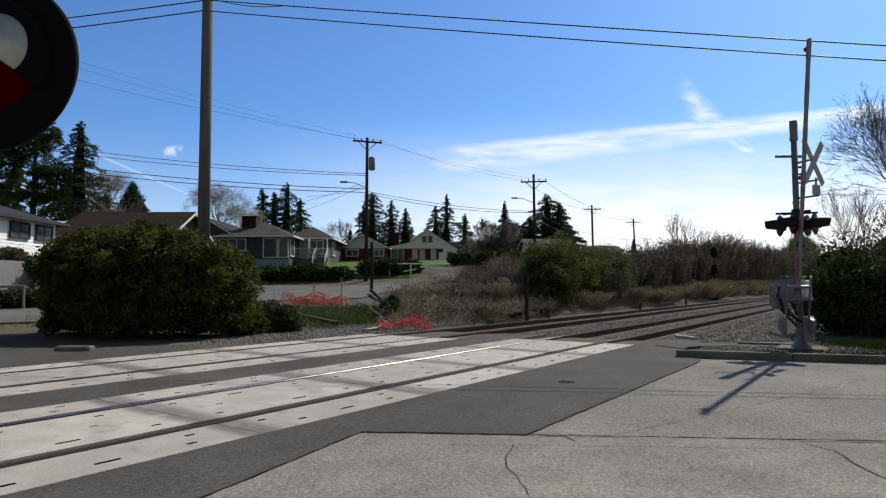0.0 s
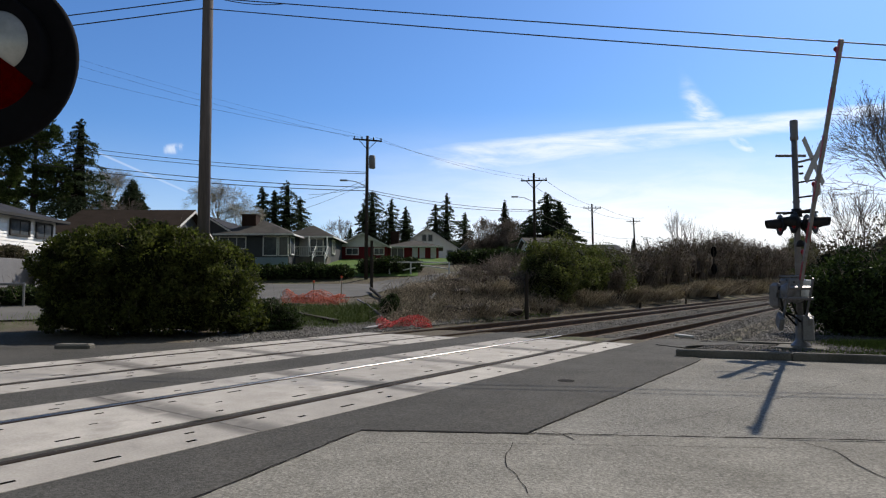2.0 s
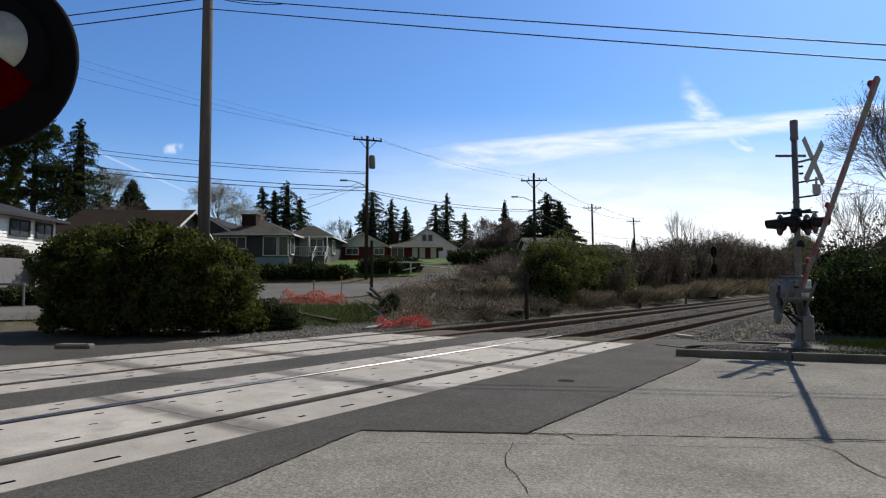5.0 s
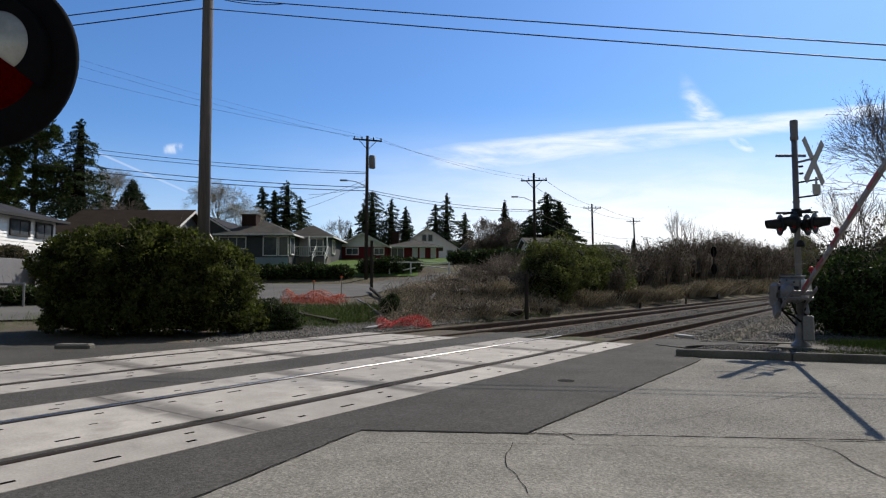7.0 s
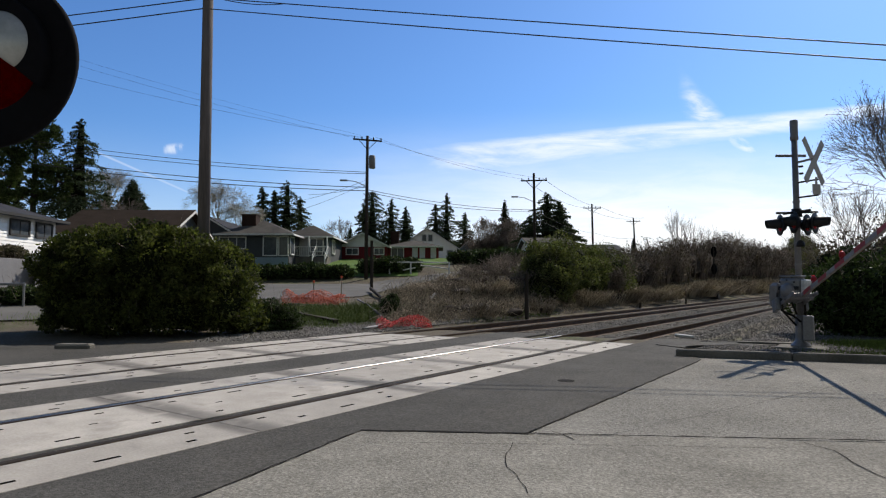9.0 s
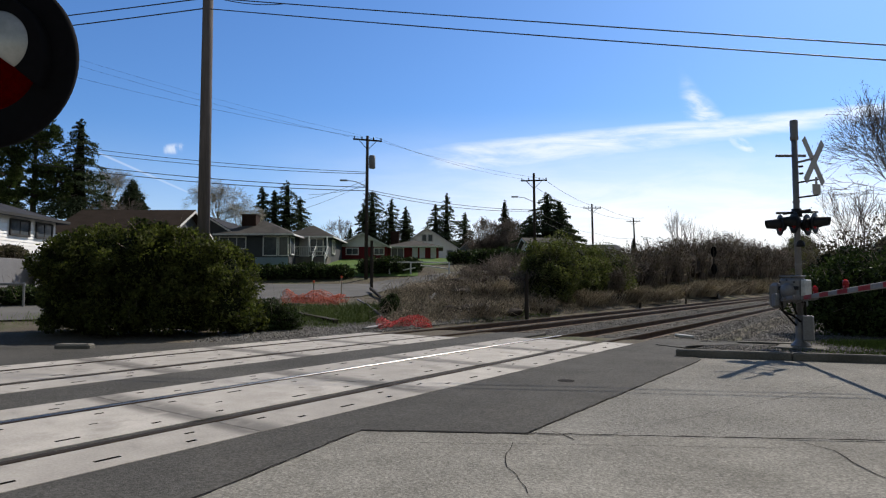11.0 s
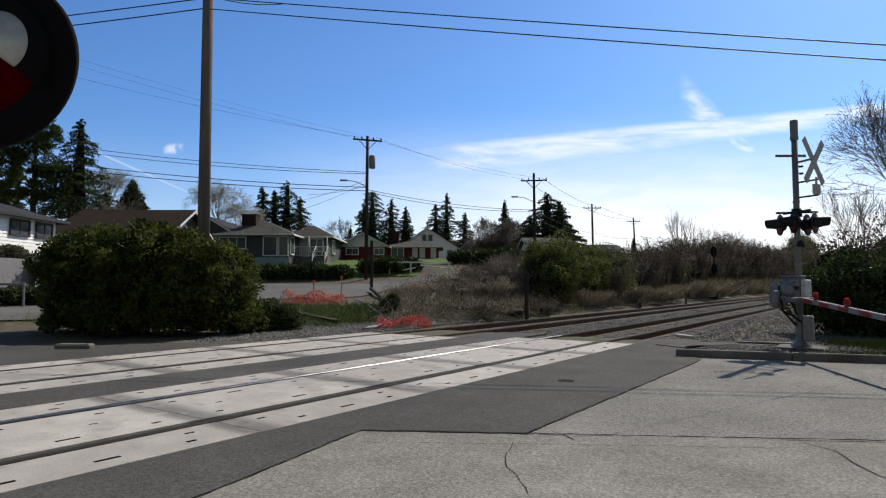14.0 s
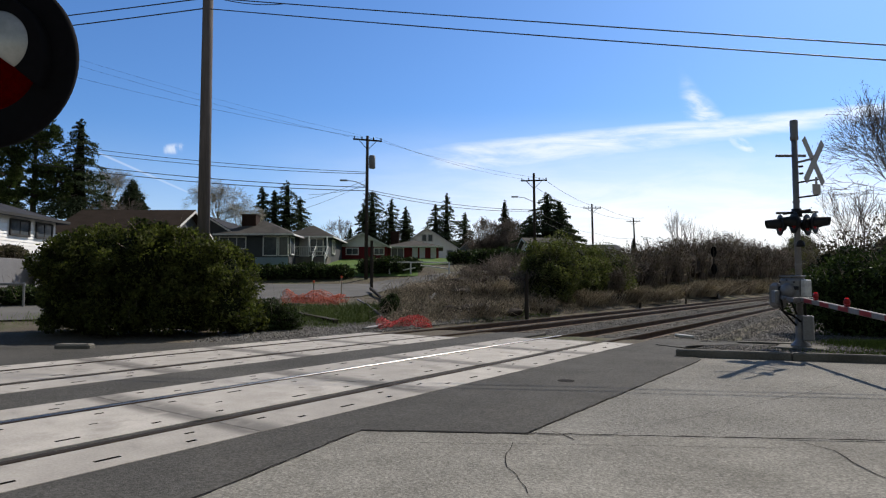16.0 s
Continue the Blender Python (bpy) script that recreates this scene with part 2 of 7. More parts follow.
M = dict(
    asphalt_new=material("asphalt_new", (0.045, 0.0435, 0.0395), (0.100, 0.096, 0.088), 0.9, 0.8, 80, 0.7, grain=0.6, dirt=(0.115, 0.108, 0.096), dirt_amount=0.3, bump_size=0.010, spec=0.1, pebbles=0.30, pebble_scale=64),
    asphalt_old=material("asphalt_old", (0.103, 0.099, 0.089), (0.279, 0.269, 0.241), 0.92, 0.7, 60, 0.8, grain=0.72, dirt=(0.125, 0.117, 0.101), dirt_amount=0.25, bump_size=0.012, spec=0.1, pebbles=0.34, pebble_scale=60),
    slab=material("slab", (0.115, 0.109, 0.095), (0.298, 0.285, 0.251), 0.92, 1.0, 60, 0.7, grain=0.6, dirt=(0.12, 0.112, 0.095), dirt_amount=0.4, dirt_scale=1.1, bump_size=0.008, spec=0.1, pebbles=0.26, pebble_scale=70),
    street=material("street", (0.085, 0.082, 0.076), (0.15, 0.145, 0.135), 0.9, 0.4, 20, 0.3, dirt=(0.09, 0.086, 0.08), spec=0.15),
    panel=material("panel", (0.2882, 0.2673, 0.2376), (0.4620, 0.4312, 0.3872), 0.8, 1.6, 45, 0.4, vary=0.12, grain=0.45, dirt=(0.165, 0.150, 0.130), dirt_amount=0.55, dirt_scale=1.8, bump_size=0.006, spec=0.2, ends=2.434),
    kerb=material("kerb", (0.10, 0.095, 0.083), (0.19, 0.18, 0.16), 0.95, 2.0, 30, 0.8, dirt=(0.036, 0.035, 0.028), spec=0.08),
    rubber=material("rubber", (0.012, 0.011, 0.010), (0.028, 0.026, 0.023), 0.95, 3, 60, 0.3, spec=0.05),
    crack=material("crack", (0.012, 0.011, 0.010), (0.03, 0.028, 0.025), 0.95, 3, 40, 0.3, spec=0.05),
    rail_top=material("rail_top", (0.020, 0.016, 0.014), (0.05, 0.042, 0.036), 0.8, 4, 60, 0.1, stretch=(1, 0.05, 1), spec=0.1),
    rail_shine=material("rail_shine", (0.13, 0.125, 0.12), (0.21, 0.205, 0.20), 0.3, 4, 60, 0.05, metal=1.0, stretch=(1, 0.05, 1)),
    rail_rust=material("rail_rust", (0.055, 0.035, 0.026), (0.12, 0.075, 0.05), 0.85, 3, 40, 0.4),
    tie=material("tie", (0.035, 0.028, 0.022), (0.09, 0.075, 0.06), 0.9, 2, 30, 0.6, vary=0.3, stretch=(0.3, 2, 1)),
    ballast=material("ballast", (0.053, 0.049, 0.046), (0.167, 0.158, 0.148), 0.95, 2.0, 22, 1.0, grain=0.75, dirt=(0.10, 0.085, 0.07), bump_size=0.05, spec=0.1),
    stone=material("stone", (0.064, 0.061, 0.058), (0.187, 0.180, 0.170), 0.9, 8, 60, 0.4, island=0.5),
    ground=material("ground", (0.0600, 0.0504, 0.0372), (0.1560, 0.1344, 0.1044), 0.95, 0.5, 14, 0.9, grain=0.55, dirt=(0.06, 0.08, 0.024), dirt_amount=0.7, dirt_scale=0.25, bump_size=0.05, spec=0.1),
    lawn=material("lawn", (0.0575, 0.1035, 0.0230), (0.1035, 0.1667, 0.0403), 0.95, 0.6, 12, 0.8, dirt=(0.09, 0.09, 0.035), bump_size=0.04, spec=0.1),
    blade=material("blade", (0.055, 0.085, 0.016), (0.110, 0.150, 0.038), 0.7, 2, 8, 0, island=0.4, through_light=0.35),
    pole=material("pole", (0.098, 0.086, 0.084), (0.180, 0.160, 0.155), 0.95, 2, 14, 0.6, stretch=(4, 4, 0.2), dirt=(0.04, 0.035, 0.03), spec=0.1),
    pole_dark=material("pole_dark", (0.025, 0.021, 0.018), (0.055, 0.047, 0.04), 0.95, 2, 14, 0.4, stretch=(3, 3, 0.3), spec=0.1),
    wire=material("wire", (0.02, 0.02, 0.022), (0.045, 0.045, 0.05), 0.6, 2, 10, 0),
    galv=material("galv", (0.15, 0.15, 0.155), (0.25, 0.25, 0.255), 0.5, 3, 40, 0.15, metal=0.3, dirt=(0.10, 0.098, 0.095), dirt_scale=3),
    silver=material("silver", (0.141, 0.136, 0.141), (0.220, 0.216, 0.220), 0.4, 3, 40, 0.12, metal=0.35, dirt=(0.09, 0.086, 0.083), dirt_scale=4),
    black=material("black", (0.008, 0.008, 0.009), (0.016, 0.016, 0.018), 0.5, 4, 60, 0.08),
    matt_black=material("matt_black", (0.0044, 0.0044, 0.0055), (0.0088, 0.0088, 0.0110), 0.9, 4, 60, 0.05, spec=0.08),
    shade_grey=material("shade_grey", (0.52, 0.52, 0.52), (0.70, 0.70, 0.69), 0.38, 9, 60, 0.06, dirt=(0.26, 0.26, 0.26), dirt_scale=8),
    white=material("white", (0.320, 0.316, 0.312), (0.416, 0.412, 0.404), 0.55, 3, 30, 0.05, dirt=(0.28, 0.265, 0.245), dirt_scale=4),
    red=material("red", (0.20, 0.010, 0.014), (0.32, 0.018, 0.022), 0.45, 3, 40, 0.05),
    red_dark=material("red_dark", (0.26, 0.006, 0.010), (0.42, 0.014, 0.020), 0.25, 30, 90, 0.4),
    orange=material("orange", (0.46, 0.085, 0.05), (0.66, 0.19, 0.12), 0.6, 5, 30, 0, island=0.3, through_light=0.35),
    # dark red of the unlit lens, for the added disc that hides the LEDs
    shutter=material("shutter", (0.0540, 0.0054, 0.0036), (0.0990, 0.0108, 0.0072), 0.6, 30, 90, 0.2),
    trim=material("trim", (0.525, 0.525, 0.516), (0.700, 0.700, 0.682), 0.6, 3, 30, 0.05),
    lit_red=glow("lit_red", (0.9, 0.02, 0.03), 0.55),
    leaf=material("leaf", (0.016, 0.023, 0.007), (0.124, 0.135, 0.039), 0.75, 1.9, 5, 0, island=0.55, spec=0.12, through_light=0.35),
    leaf_olive=material("leaf_olive", (0.0299, 0.0391, 0.0138), (0.1460, 0.1541, 0.0609), 0.75, 1.4, 5, 0, island=0.6, spec=0.12, through_light=0.34),
    leaf_dark=material("leaf_dark", (0.0216, 0.0336, 0.0132), (0.0576, 0.0828, 0.0264), 0.7, 1.2, 6, 0, island=0.5, spec=0.12, through_light=0.15),
    # near-black: the shade deep inside foliage, put into the colour of the cores
    inner_shade=material("inner_shade", (0.008, 0.011, 0.005), (0.016, 0.021, 0.008), 0.95, 2, 10, 0.5, spec=0.05),
    needle=material("needle", (0.024, 0.035, 0.019), (0.062, 0.081, 0.045), 0.8, 0.3, 4, 0, island=0.55, spec=0.1, through_light=0.18),
    needle_green=material("needle_green", (0.030, 0.045, 0.015), (0.075, 0.100, 0.035), 0.8, 0.3, 4, 0, island=0.55, spec=0.1, through_light=0.2),
    bark=material("bark", (0.03, 0.024, 0.02), (0.075, 0.062, 0.052), 0.95, 2, 14, 0.7, stretch=(2, 2, 0.4), spec=0.1),
    twig=material("twig", (0.085, 0.070, 0.060), (0.215, 0.182, 0.158), 0.9, 2, 10, 0, island=0.5, spec=0.1),
    bramble=material("bramble", (0.1414, 0.1173, 0.0966), (0.4508, 0.3841, 0.3254), 0.9, 1, 6, 0, island=0.6, spec=0.1, through_light=0.3),
    siding_white=material("siding_white", (0.7896, 0.7896, 0.7781), (0.9335, 0.9335, 0.9219), 0.6, 1, 20, 0.1),
    siding_grey=material("siding_grey", (0.040, 0.045, 0.054), (0.067, 0.071, 0.076), 0.85, 1, 20, 0.2),
    siding_red=material("siding_red", (0.104, 0.010, 0.014), (0.156, 0.018, 0.021), 0.8, 1, 20, 0.3),
    basement=material("basement", (0.030, 0.030, 0.032), (0.052, 0.052, 0.052), 0.85, 1, 20, 0.2),
    blue_paint=material("blue_paint", (0.20, 0.27, 0.33), (0.25, 0.33, 0.39), 0.8, 1, 20, 0.1),
    shingle_grey=material("shingle_grey", (0.057, 0.054, 0.050), (0.108, 0.102, 0.093), 0.95, 0.8, 9, 0.5, stretch=(1, 1, 3), spec=0.06),
    shingle_brown=material("shingle_brown", (0.023, 0.017, 0.013), (0.047, 0.035, 0.027), 0.95, 0.8, 9, 0.5, stretch=(1, 1, 3), spec=0.05),
    shingle_dark=material("shingle_dark", (0.022, 0.023, 0.028), (0.045, 0.046, 0.052), 0.9, 0.8, 9, 0.4, spec=0.1),
    solar=material("solar", (0.012, 0.018, 0.045), (0.02, 0.03, 0.06), 0.2, 2, 20, 0.02),
    brick=material("brick", (0.021, 0.011, 0.008), (0.042, 0.022, 0.017), 0.9, 3, 14, 0.5),
    window=material("window", (0.044, 0.055, 0.066), (0.099, 0.110, 0.121), 0.08, 1, 5, 0.02),
    bramble_leaf=material("bramble_leaf", (0.050, 0.044, 0.032), (0.150, 0.128, 0.098), 0.8, 0.6, 6, 0, island=0.6, spec=0.1, through_light=0.14),
    twig_pale=material("twig_pale", (0.20, 0.185, 0.145), (0.40, 0.37, 0.30), 0.9, 2, 10, 0, island=0.4, spec=0.1),
    arm_paint=material("arm_paint", (0.20, 0.190, 0.188), (0.29, 0.278, 0.272), 0.7, 3, 30, 0.05, dirt=(0.13, 0.115, 0.105), dirt_amount=0.7, dirt_scale=4, spec=0.1),
    thicket_twig=material("thicket_twig", (0.0605, 0.0482, 0.0403), (0.3102, 0.2598, 0.2240), 0.9, 0.55, 6, 0, grain=0.18, island=0.45, spec=0.1),
    brush_twig=material("brush_twig", (0.1510, 0.1265, 0.1092), (0.5319, 0.4528, 0.3881), 0.9, 0.7, 6, 0, grain=0.2, island=0.5, spec=0.1, through_light=0.3),
    net_red=material("net_red", (0.48, 0.030, 0.040), (0.70, 0.085, 0.085), 0.6, 5, 30, 0, island=0.3, through_light=0.35),
    retaining=material("retaining", (0.15, 0.15, 0.16), (0.22, 0.22, 0.23), 0.9, 1.2, 20, 0.2, dirt=(0.10, 0.10, 0.10)),
    cowl=material("cowl", (0.36, 0.37, 0.365), (0.48, 0.49, 0.48), 0.36, 6, 70, 0.03, metal=0.45, dirt=(0.28, 0.29, 0.29), dirt_scale=10),
    led=led_face("led"),
    lens_red=lens_glass("lens_red", (0.9, 0.03, 0.02), 0.06),
)


# ---- building helpers ----
def part(name, bm, mat, parent=None, label="", smooth=False):
    """Links a bmesh as one mesh object, under a thing or a part."""
    me = bpy.data.meshes.new(name)
    bm.to_mesh(me)
    bm.free()
    for m in (mat if isinstance(mat, (list, tuple)) else [mat]):
        me.materials.append(m)
    if smooth:
        me.polygons.foreach_set("use_smooth", [True] * len(me.polygons))
    ob = new(name, me)
    ob.parent = parent
    return tagged(ob, label)


def thing(name, m, label, category, group="", kind=""):
    """An empty at a thing's base that carries its parts."""
    ob = new(name)
    ob.empty_display_size = 0.2
    ob.matrix_basis = m
    return tagged(ob, label, category, group, kind)


def box(bm, x0, x1, y0, y1, z0, z1, bevel=0.0, m=None):
    r = bmesh.ops.create_cube(bm, size=1.0, matrix=Matrix.Translation(((x0 + x1) / 2, (y0 + y1) / 2, (z0 + z1) / 2)) @ Matrix.Diagonal((x1 - x0, y1 - y0, z1 - z0, 1)))
    vs = r["verts"]
    if bevel:
        es = list({e for v in vs for e in v.link_edges})
        out = bmesh.ops.bevel(bm, geom=es, offset=bevel, segments=1, affect="EDGES")
        vs = list({v for f in out["faces"] for v in f.verts} | {v for v in vs if v.is_valid})
    if m is not None:
        bmesh.ops.transform(bm, matrix=m, verts=vs)
    return bm


def tube(bm, p, q, r0, r1=None, sides=10, caps=True):
    p, q = Vector(p), Vector(q)
    r1 = r0 if r1 is None else r1
    turn = (q - p).to_track_quat("Z", "Y").to_matrix().to_4x4()
    bmesh.ops.create_cone(bm, cap_ends=caps, segments=sides, radius1=r0, radius2=r1, depth=(q - p).length,
                          matrix=Matrix.Translation((p + q) / 2) @ turn)
    return bm


def lathe(bm, outline, sides=28, m=None):
    """Turns an outline of (radius, height) about z."""
    rings = []
    for r, z in outline:
        rings.append([bm.verts.new((r * math.cos(2 * math.pi * k / sides), r * math.sin(2 * math.pi * k / sides), z)) for k in range(sides)])
    for a, b in zip(rings, rings[1:]):
        for k in range(sides):
            bm.faces.new((a[k], a[(k + 1) % sides], b[(k + 1) % sides], b[k]))
    if m is not None:
        bmesh.ops.transform(bm, matrix=m, verts=[v for r in rings for v in r])
    return bm


def flat(bm, corners, z=0.0, thick=0.05):
    """A slab with the given outline, its top at z."""
    top = [bm.verts.new((x, y, z)) for x, y in corners]
    low = [bm.verts.new((x, y, z - thick)) for x, y in corners]
    f = bm.faces.new(top)
    k = len(top)
    for i in range(k):
        bm.faces.new((top[i], low[i], low[(i + 1) % k], top[(i + 1) % k]))
    if f.normal.z < 0:
        f.normal_flip()
    bmesh.ops.recalc_face_normals(bm, faces=bm.faces[:])
    return bm


def arrays(name, verts, faces, mat, parent=None, label="", kind="", category="", smooth=False):
    """One mesh from numpy arrays, for leaves, twigs and stones. faces: (n, 3) or (n, 4)."""
    me = bpy.data.meshes.new(name)
    faces = np.asarray(faces)
    k = faces.shape[1]
    me.vertices.add(len(verts))
    me.vertices.foreach_set("co", np.asarray(verts, dtype=np.float32).ravel())
    me.loops.add(faces.size)
    me.loops.foreach_set("vertex_index", faces.astype(np.int32).ravel())
    me.polygons.add(len(faces))
    me.polygons.foreach_set("loop_start", np.arange(0, faces.size, k, dtype=np.int32))
    me.polygons.foreach_set("loop_total", np.full(len(faces), k, dtype=np.int32))
    if smooth:
        me.polygons.foreach_set("use_smooth", [True] * len(faces))
    me.update(calc_edges=True)
    me.materials.append(mat)
    ob = new(name, me)
    ob.parent = parent
    return tagged(ob, label, category, "", kind)


def leaf_mesh(pts, size, rng, aspect=0.5, droop=0.0, out=None, spread=1.0):
    """Rhombic leaves at pts: verts and faces."""
    n = len(pts)
    a = rng.normal(size=(n, 3))
    if out is not None:
        a = a * spread + out
    a[:, 2] -= droop
    a /= np.linalg.norm(a, axis=1)[:, None] + 1e-9
    b = np.cross(a, rng.normal(size=(n, 3)))
    b /= np.linalg.norm(b, axis=1)[:, None] + 1e-9
    s = (size * rng.uniform(0.6, 1.4, n))[:, None]
    v = np.stack([pts - a * s * 0.5, pts + b * s * aspect * 0.5, pts + a * s * 0.5, pts - b * s * aspect * 0.5], 1).reshape(-1, 3)
    return v, np.arange(n * 4).reshape(-1, 4)


def sticks(p, q, r0, r1):
    """Thin three-sided sticks from p to q (arrays)."""
    n = len(p)
    d = q - p
    d = d / (np.linalg.norm(d, axis=1)[:, None] + 1e-9)
    h = np.where(np.abs(d[:, 2:3]) < 0.9, [[0, 0, 1.0]], [[1.0, 0, 0]])
    a = np.cross(d, h)
    a /= np.linalg.norm(a, axis=1)[:, None] + 1e-9
    b = np.cross(d, a)
    vs = []
    for base, r in ((p, np.asarray(r0).reshape(-1, 1)), (q, np.asarray(r1).reshape(-1, 1))):
        for k in range(3):
            t = 2 * math.pi * k / 3
            vs.append(base + (a * math.cos(t) + b * math.sin(t)) * r)
    v = np.stack(vs, 1).reshape(-1, 3)
    i = np.arange(n)[:, None] * 6
    f = np.concatenate([i + np.array([[0, 1, 4, 3]]), i + np.array([[1, 2, 5, 4]]), i + np.array([[2, 0, 3, 5]])])
    return v, f


def cord(pts, r, sides=5):
    """A round cord along points, as one closed skin: verts and faces."""
    pts = np.asarray(pts, float)
    d = np.gradient(pts, axis=0)
    d /= np.linalg.norm(d, axis=1)[:, None]
    a = np.cross(d, [0.0, 0.0, 1.0])
    a /= np.linalg.norm(a, axis=1)[:, None] + 1e-9
    b = np.cross(d, a)
    k = np.arange(sides) * 2 * math.pi / sides
    v = pts[:, None, :] + r * (np.cos(k)[None, :, None] * a[:, None, :] + np.sin(k)[None, :, None] * b[:, None, :])
    f = [(i * sides + j, i * sides + (j + 1) % sides, (i + 1) * sides + (j + 1) % sides, (i + 1) * sides + j) for i in range(len(pts) - 1) for j in range(sides)]
    return v.reshape(-1, 3), np.array(f)


def smooth(t):
    t = min(max(t, 0.0), 1.0)
    return t * t * (3 - 2 * t)


def land(x, y):
    """Height of the ground."""
    fw, rt = -0.5764 * x + 0.8171 * y, 0.8171 * x + 0.5764 * y
    if x > -11.2:
        bed = smooth((y - 14.9) / 0.5) * smooth((x + 11.9) / 0.5) * smooth((-3.4 - x) / 0.7)
        bed = max(bed, smooth((-11.5 - y) / 0.5) * smooth((-3.4 - x) / 0.7))
        return -0.03 - 0.2 * bed
    z = 0.042 * max(0.0, min(fw, 46) - 14) + 0.2 * max(0.0, min(fw - 46, 8)) + 0.09 * max(0.0, min(fw - 54, 14))
    z *= smooth((-x - 12.5) / 6)
    z += 1.0 * smooth((rt + 4.5) / 9) * smooth((-x - 11.9) / 3.6) * (1 - smooth((-x - 17.5) / 8)) * smooth((y - 14.5) / 6)
    return z - 0.03 - 0.2 * smooth((y - 14.9) / 0.5) * smooth((x + 11.9) / 0.6)


def land_pts(pts):
    return np.array([land(a, b) for a, b in pts])


# ---- ground ----
def build_ground():
    def axis(lo, hi, fine_lo, fine_hi, step):
        out = list(np.arange(fine_lo, fine_hi + 1e-6, step))
        s, a = step, fine_lo
        while a > lo:
            s *= 1.3
            a -= s
            out.insert(0, a)
        s, a = step, fine_hi
        while a < hi:
            s *= 1.3
            a += s
            out.append(a)
        return np.array(out)

    xs, ys = axis(-3000, 3000, -40, 6, 0.5), axis(-3000, 3000, -12, 60, 0.5)
    v = [(x, y, land(x, y)) for y in ys for x in xs]
    nx = len(xs)
    f = [(j * nx + i, j * nx + i + 1, (j + 1) * nx + i + 1, (j + 1) * nx + i) for j in range(len(ys) - 1) for i in range(nx - 1)]
    arrays("ground", v, f, M["ground"], None, "brown earth with moss, weeds and dry grass", "structure", "ground", True)


build_ground()


def slabs(name, corners, z, mat, label, category="road"):
    return tagged(part(name, flat(bmesh.new(), corners, z), M[mat]), label, category, "", "structure")


def ragged(a, b, n, rng, amp=0.02):
    """Points from a to b along an uneven edge (b left out)."""
    a, b = Vector(a), Vector(b)
    side = Vector((-(b - a).y, (b - a).x)).normalized()
    out = []
    for k in range(n):
        p = a.lerp(b, k / n) + side * (rng.uniform(-amp, amp) if k else 0)
        out.append((p.x, p.y))
    return out


rng = np.random.default_rng(3)
KERB_A, KERB_B = (-3.02, 11.4), (12.0, 15.87)
slabs("road", [(-2.8, -40), (40, -40), (40, 24.2), KERB_B, KERB_A, (-2.9, 11.35), (-2.8, 8.0)], 0.0, "asphalt_old", "worn pale grey asphalt apron beside the tracks")
slabs("pavement", ragged((-2.5, 4.75), (14, 14.0), 90, rng, 0.012) + [(14, -30), (-2.0, -30)] + ragged((-3.0, 0.5), (-3.66, 3.78), 24, rng, 0.02) + ragged((-3.66, 3.78), (-3.71, 4.04), 3, rng, 0.01) + ragged((-3.71, 4.04), (-2.5, 4.75), 8, rng, 0.01), 0.008,
      "slab", "old weathered concrete slab with cracks", "pavement")
slabs("road", [(-4.36, -12), (-2.2, -12), (-2.2, 0.5)] + ragged((-3.0, 0.5), (-3.67, 3.78), 24, rng, 0.02)
      + ragged((-3.67, 3.78), (-3.72, 4.045), 3, rng, 0.01) + ragged((-3.72, 4.045), (-2.5, 4.745), 8, rng, 0.01) + ragged((-2.5, 4.74), (-2.52, 11.0), 40, rng, 0.008)
      + [(-2.55, 11.2), (-3.2, 12.3), (-3.3, 13.4), (-2.2, 14.5), (-1.5, 15.2), (-3.6, 15.1), (-4.36, 14.95)], 0.012, "asphalt_new", "dark new asphalt strip along the crossing panels")
slabs("road", [(-8.36, -12), (-7.14, -12), (-7.14, 14.75), (-8.36, 14.6)], 0.010, "asphalt_new", "dark asphalt between the two tracks")
slabs("road", [(-13.2, -12), (-11.22, -12), (-11.22, 9.5)] + ragged((-11.25, 9.5), (-13.0, 7.4), 10, rng, 0.06) + [(-13.6, 6.2), (-16, 5.0), (-30, 0.5), (-30, -12)], 0.006,
      "asphalt_new", "dark asphalt road beyond the tracks")


def crack(pts, width, z, rng, where="crack"):
    """A thin dark crack along a line of points."""
    line = []
    for a, b in zip(pts, pts[1:]):
        k = max(2, int((Vector(b) - Vector(a)).length / 0.09))
        line += ragged(a, b, k, rng, 0.012)
    bm = bmesh.new()
    prev = None
    for i, (x, y) in enumerate(line):
        j = min(i + 1, len(line) - 1)
        d = Vector(line[j]) - Vector(line[j - 1])
        s = Vector((-d.y, d.x)).normalized() * width * rng.uniform(0.3, 0.8)
        cur = (bm.verts.new((x + s.x, y + s.y, z)), bm.verts.new((x - s.x, y - s.y, z)))
        if prev:
            bm.faces.new((prev[0], prev[1], cur[1], cur[0]))
        prev = cur
    ob = part(where, bm, M["crack"])
    return tagged(ob, "dark weathered crack in the paving", "crack", "", "structure")


crack([(-3.72, 4.04), (-3.2, 4.35), (-2.5, 4.75), (-1.3, 5.45), (-0.02, 6.2), (3.0, 7.9), (9, 11.2)], 0.030, 0.0145, rng)
crack([(-3.2, 1.5), (-3.35, 2.23), (-3.54, 3.2), (-3.67, 3.78), (-3.72, 4.04)], 0.009, 0.0165, rng)
crack([(-2.5, 4.75), (-2.51, 6.8), (-2.52, 10.9)], 0.006, 0.0165, rng)
crack([(-2.45, 4.44), (-2.39, 4.31), (-2.28, 4.02), (-2.15, 3.81), (-2.0, 3.68), (-1.85, 3.51), (-1.7, 3.32)], 0.0055, 0.0125, rng)
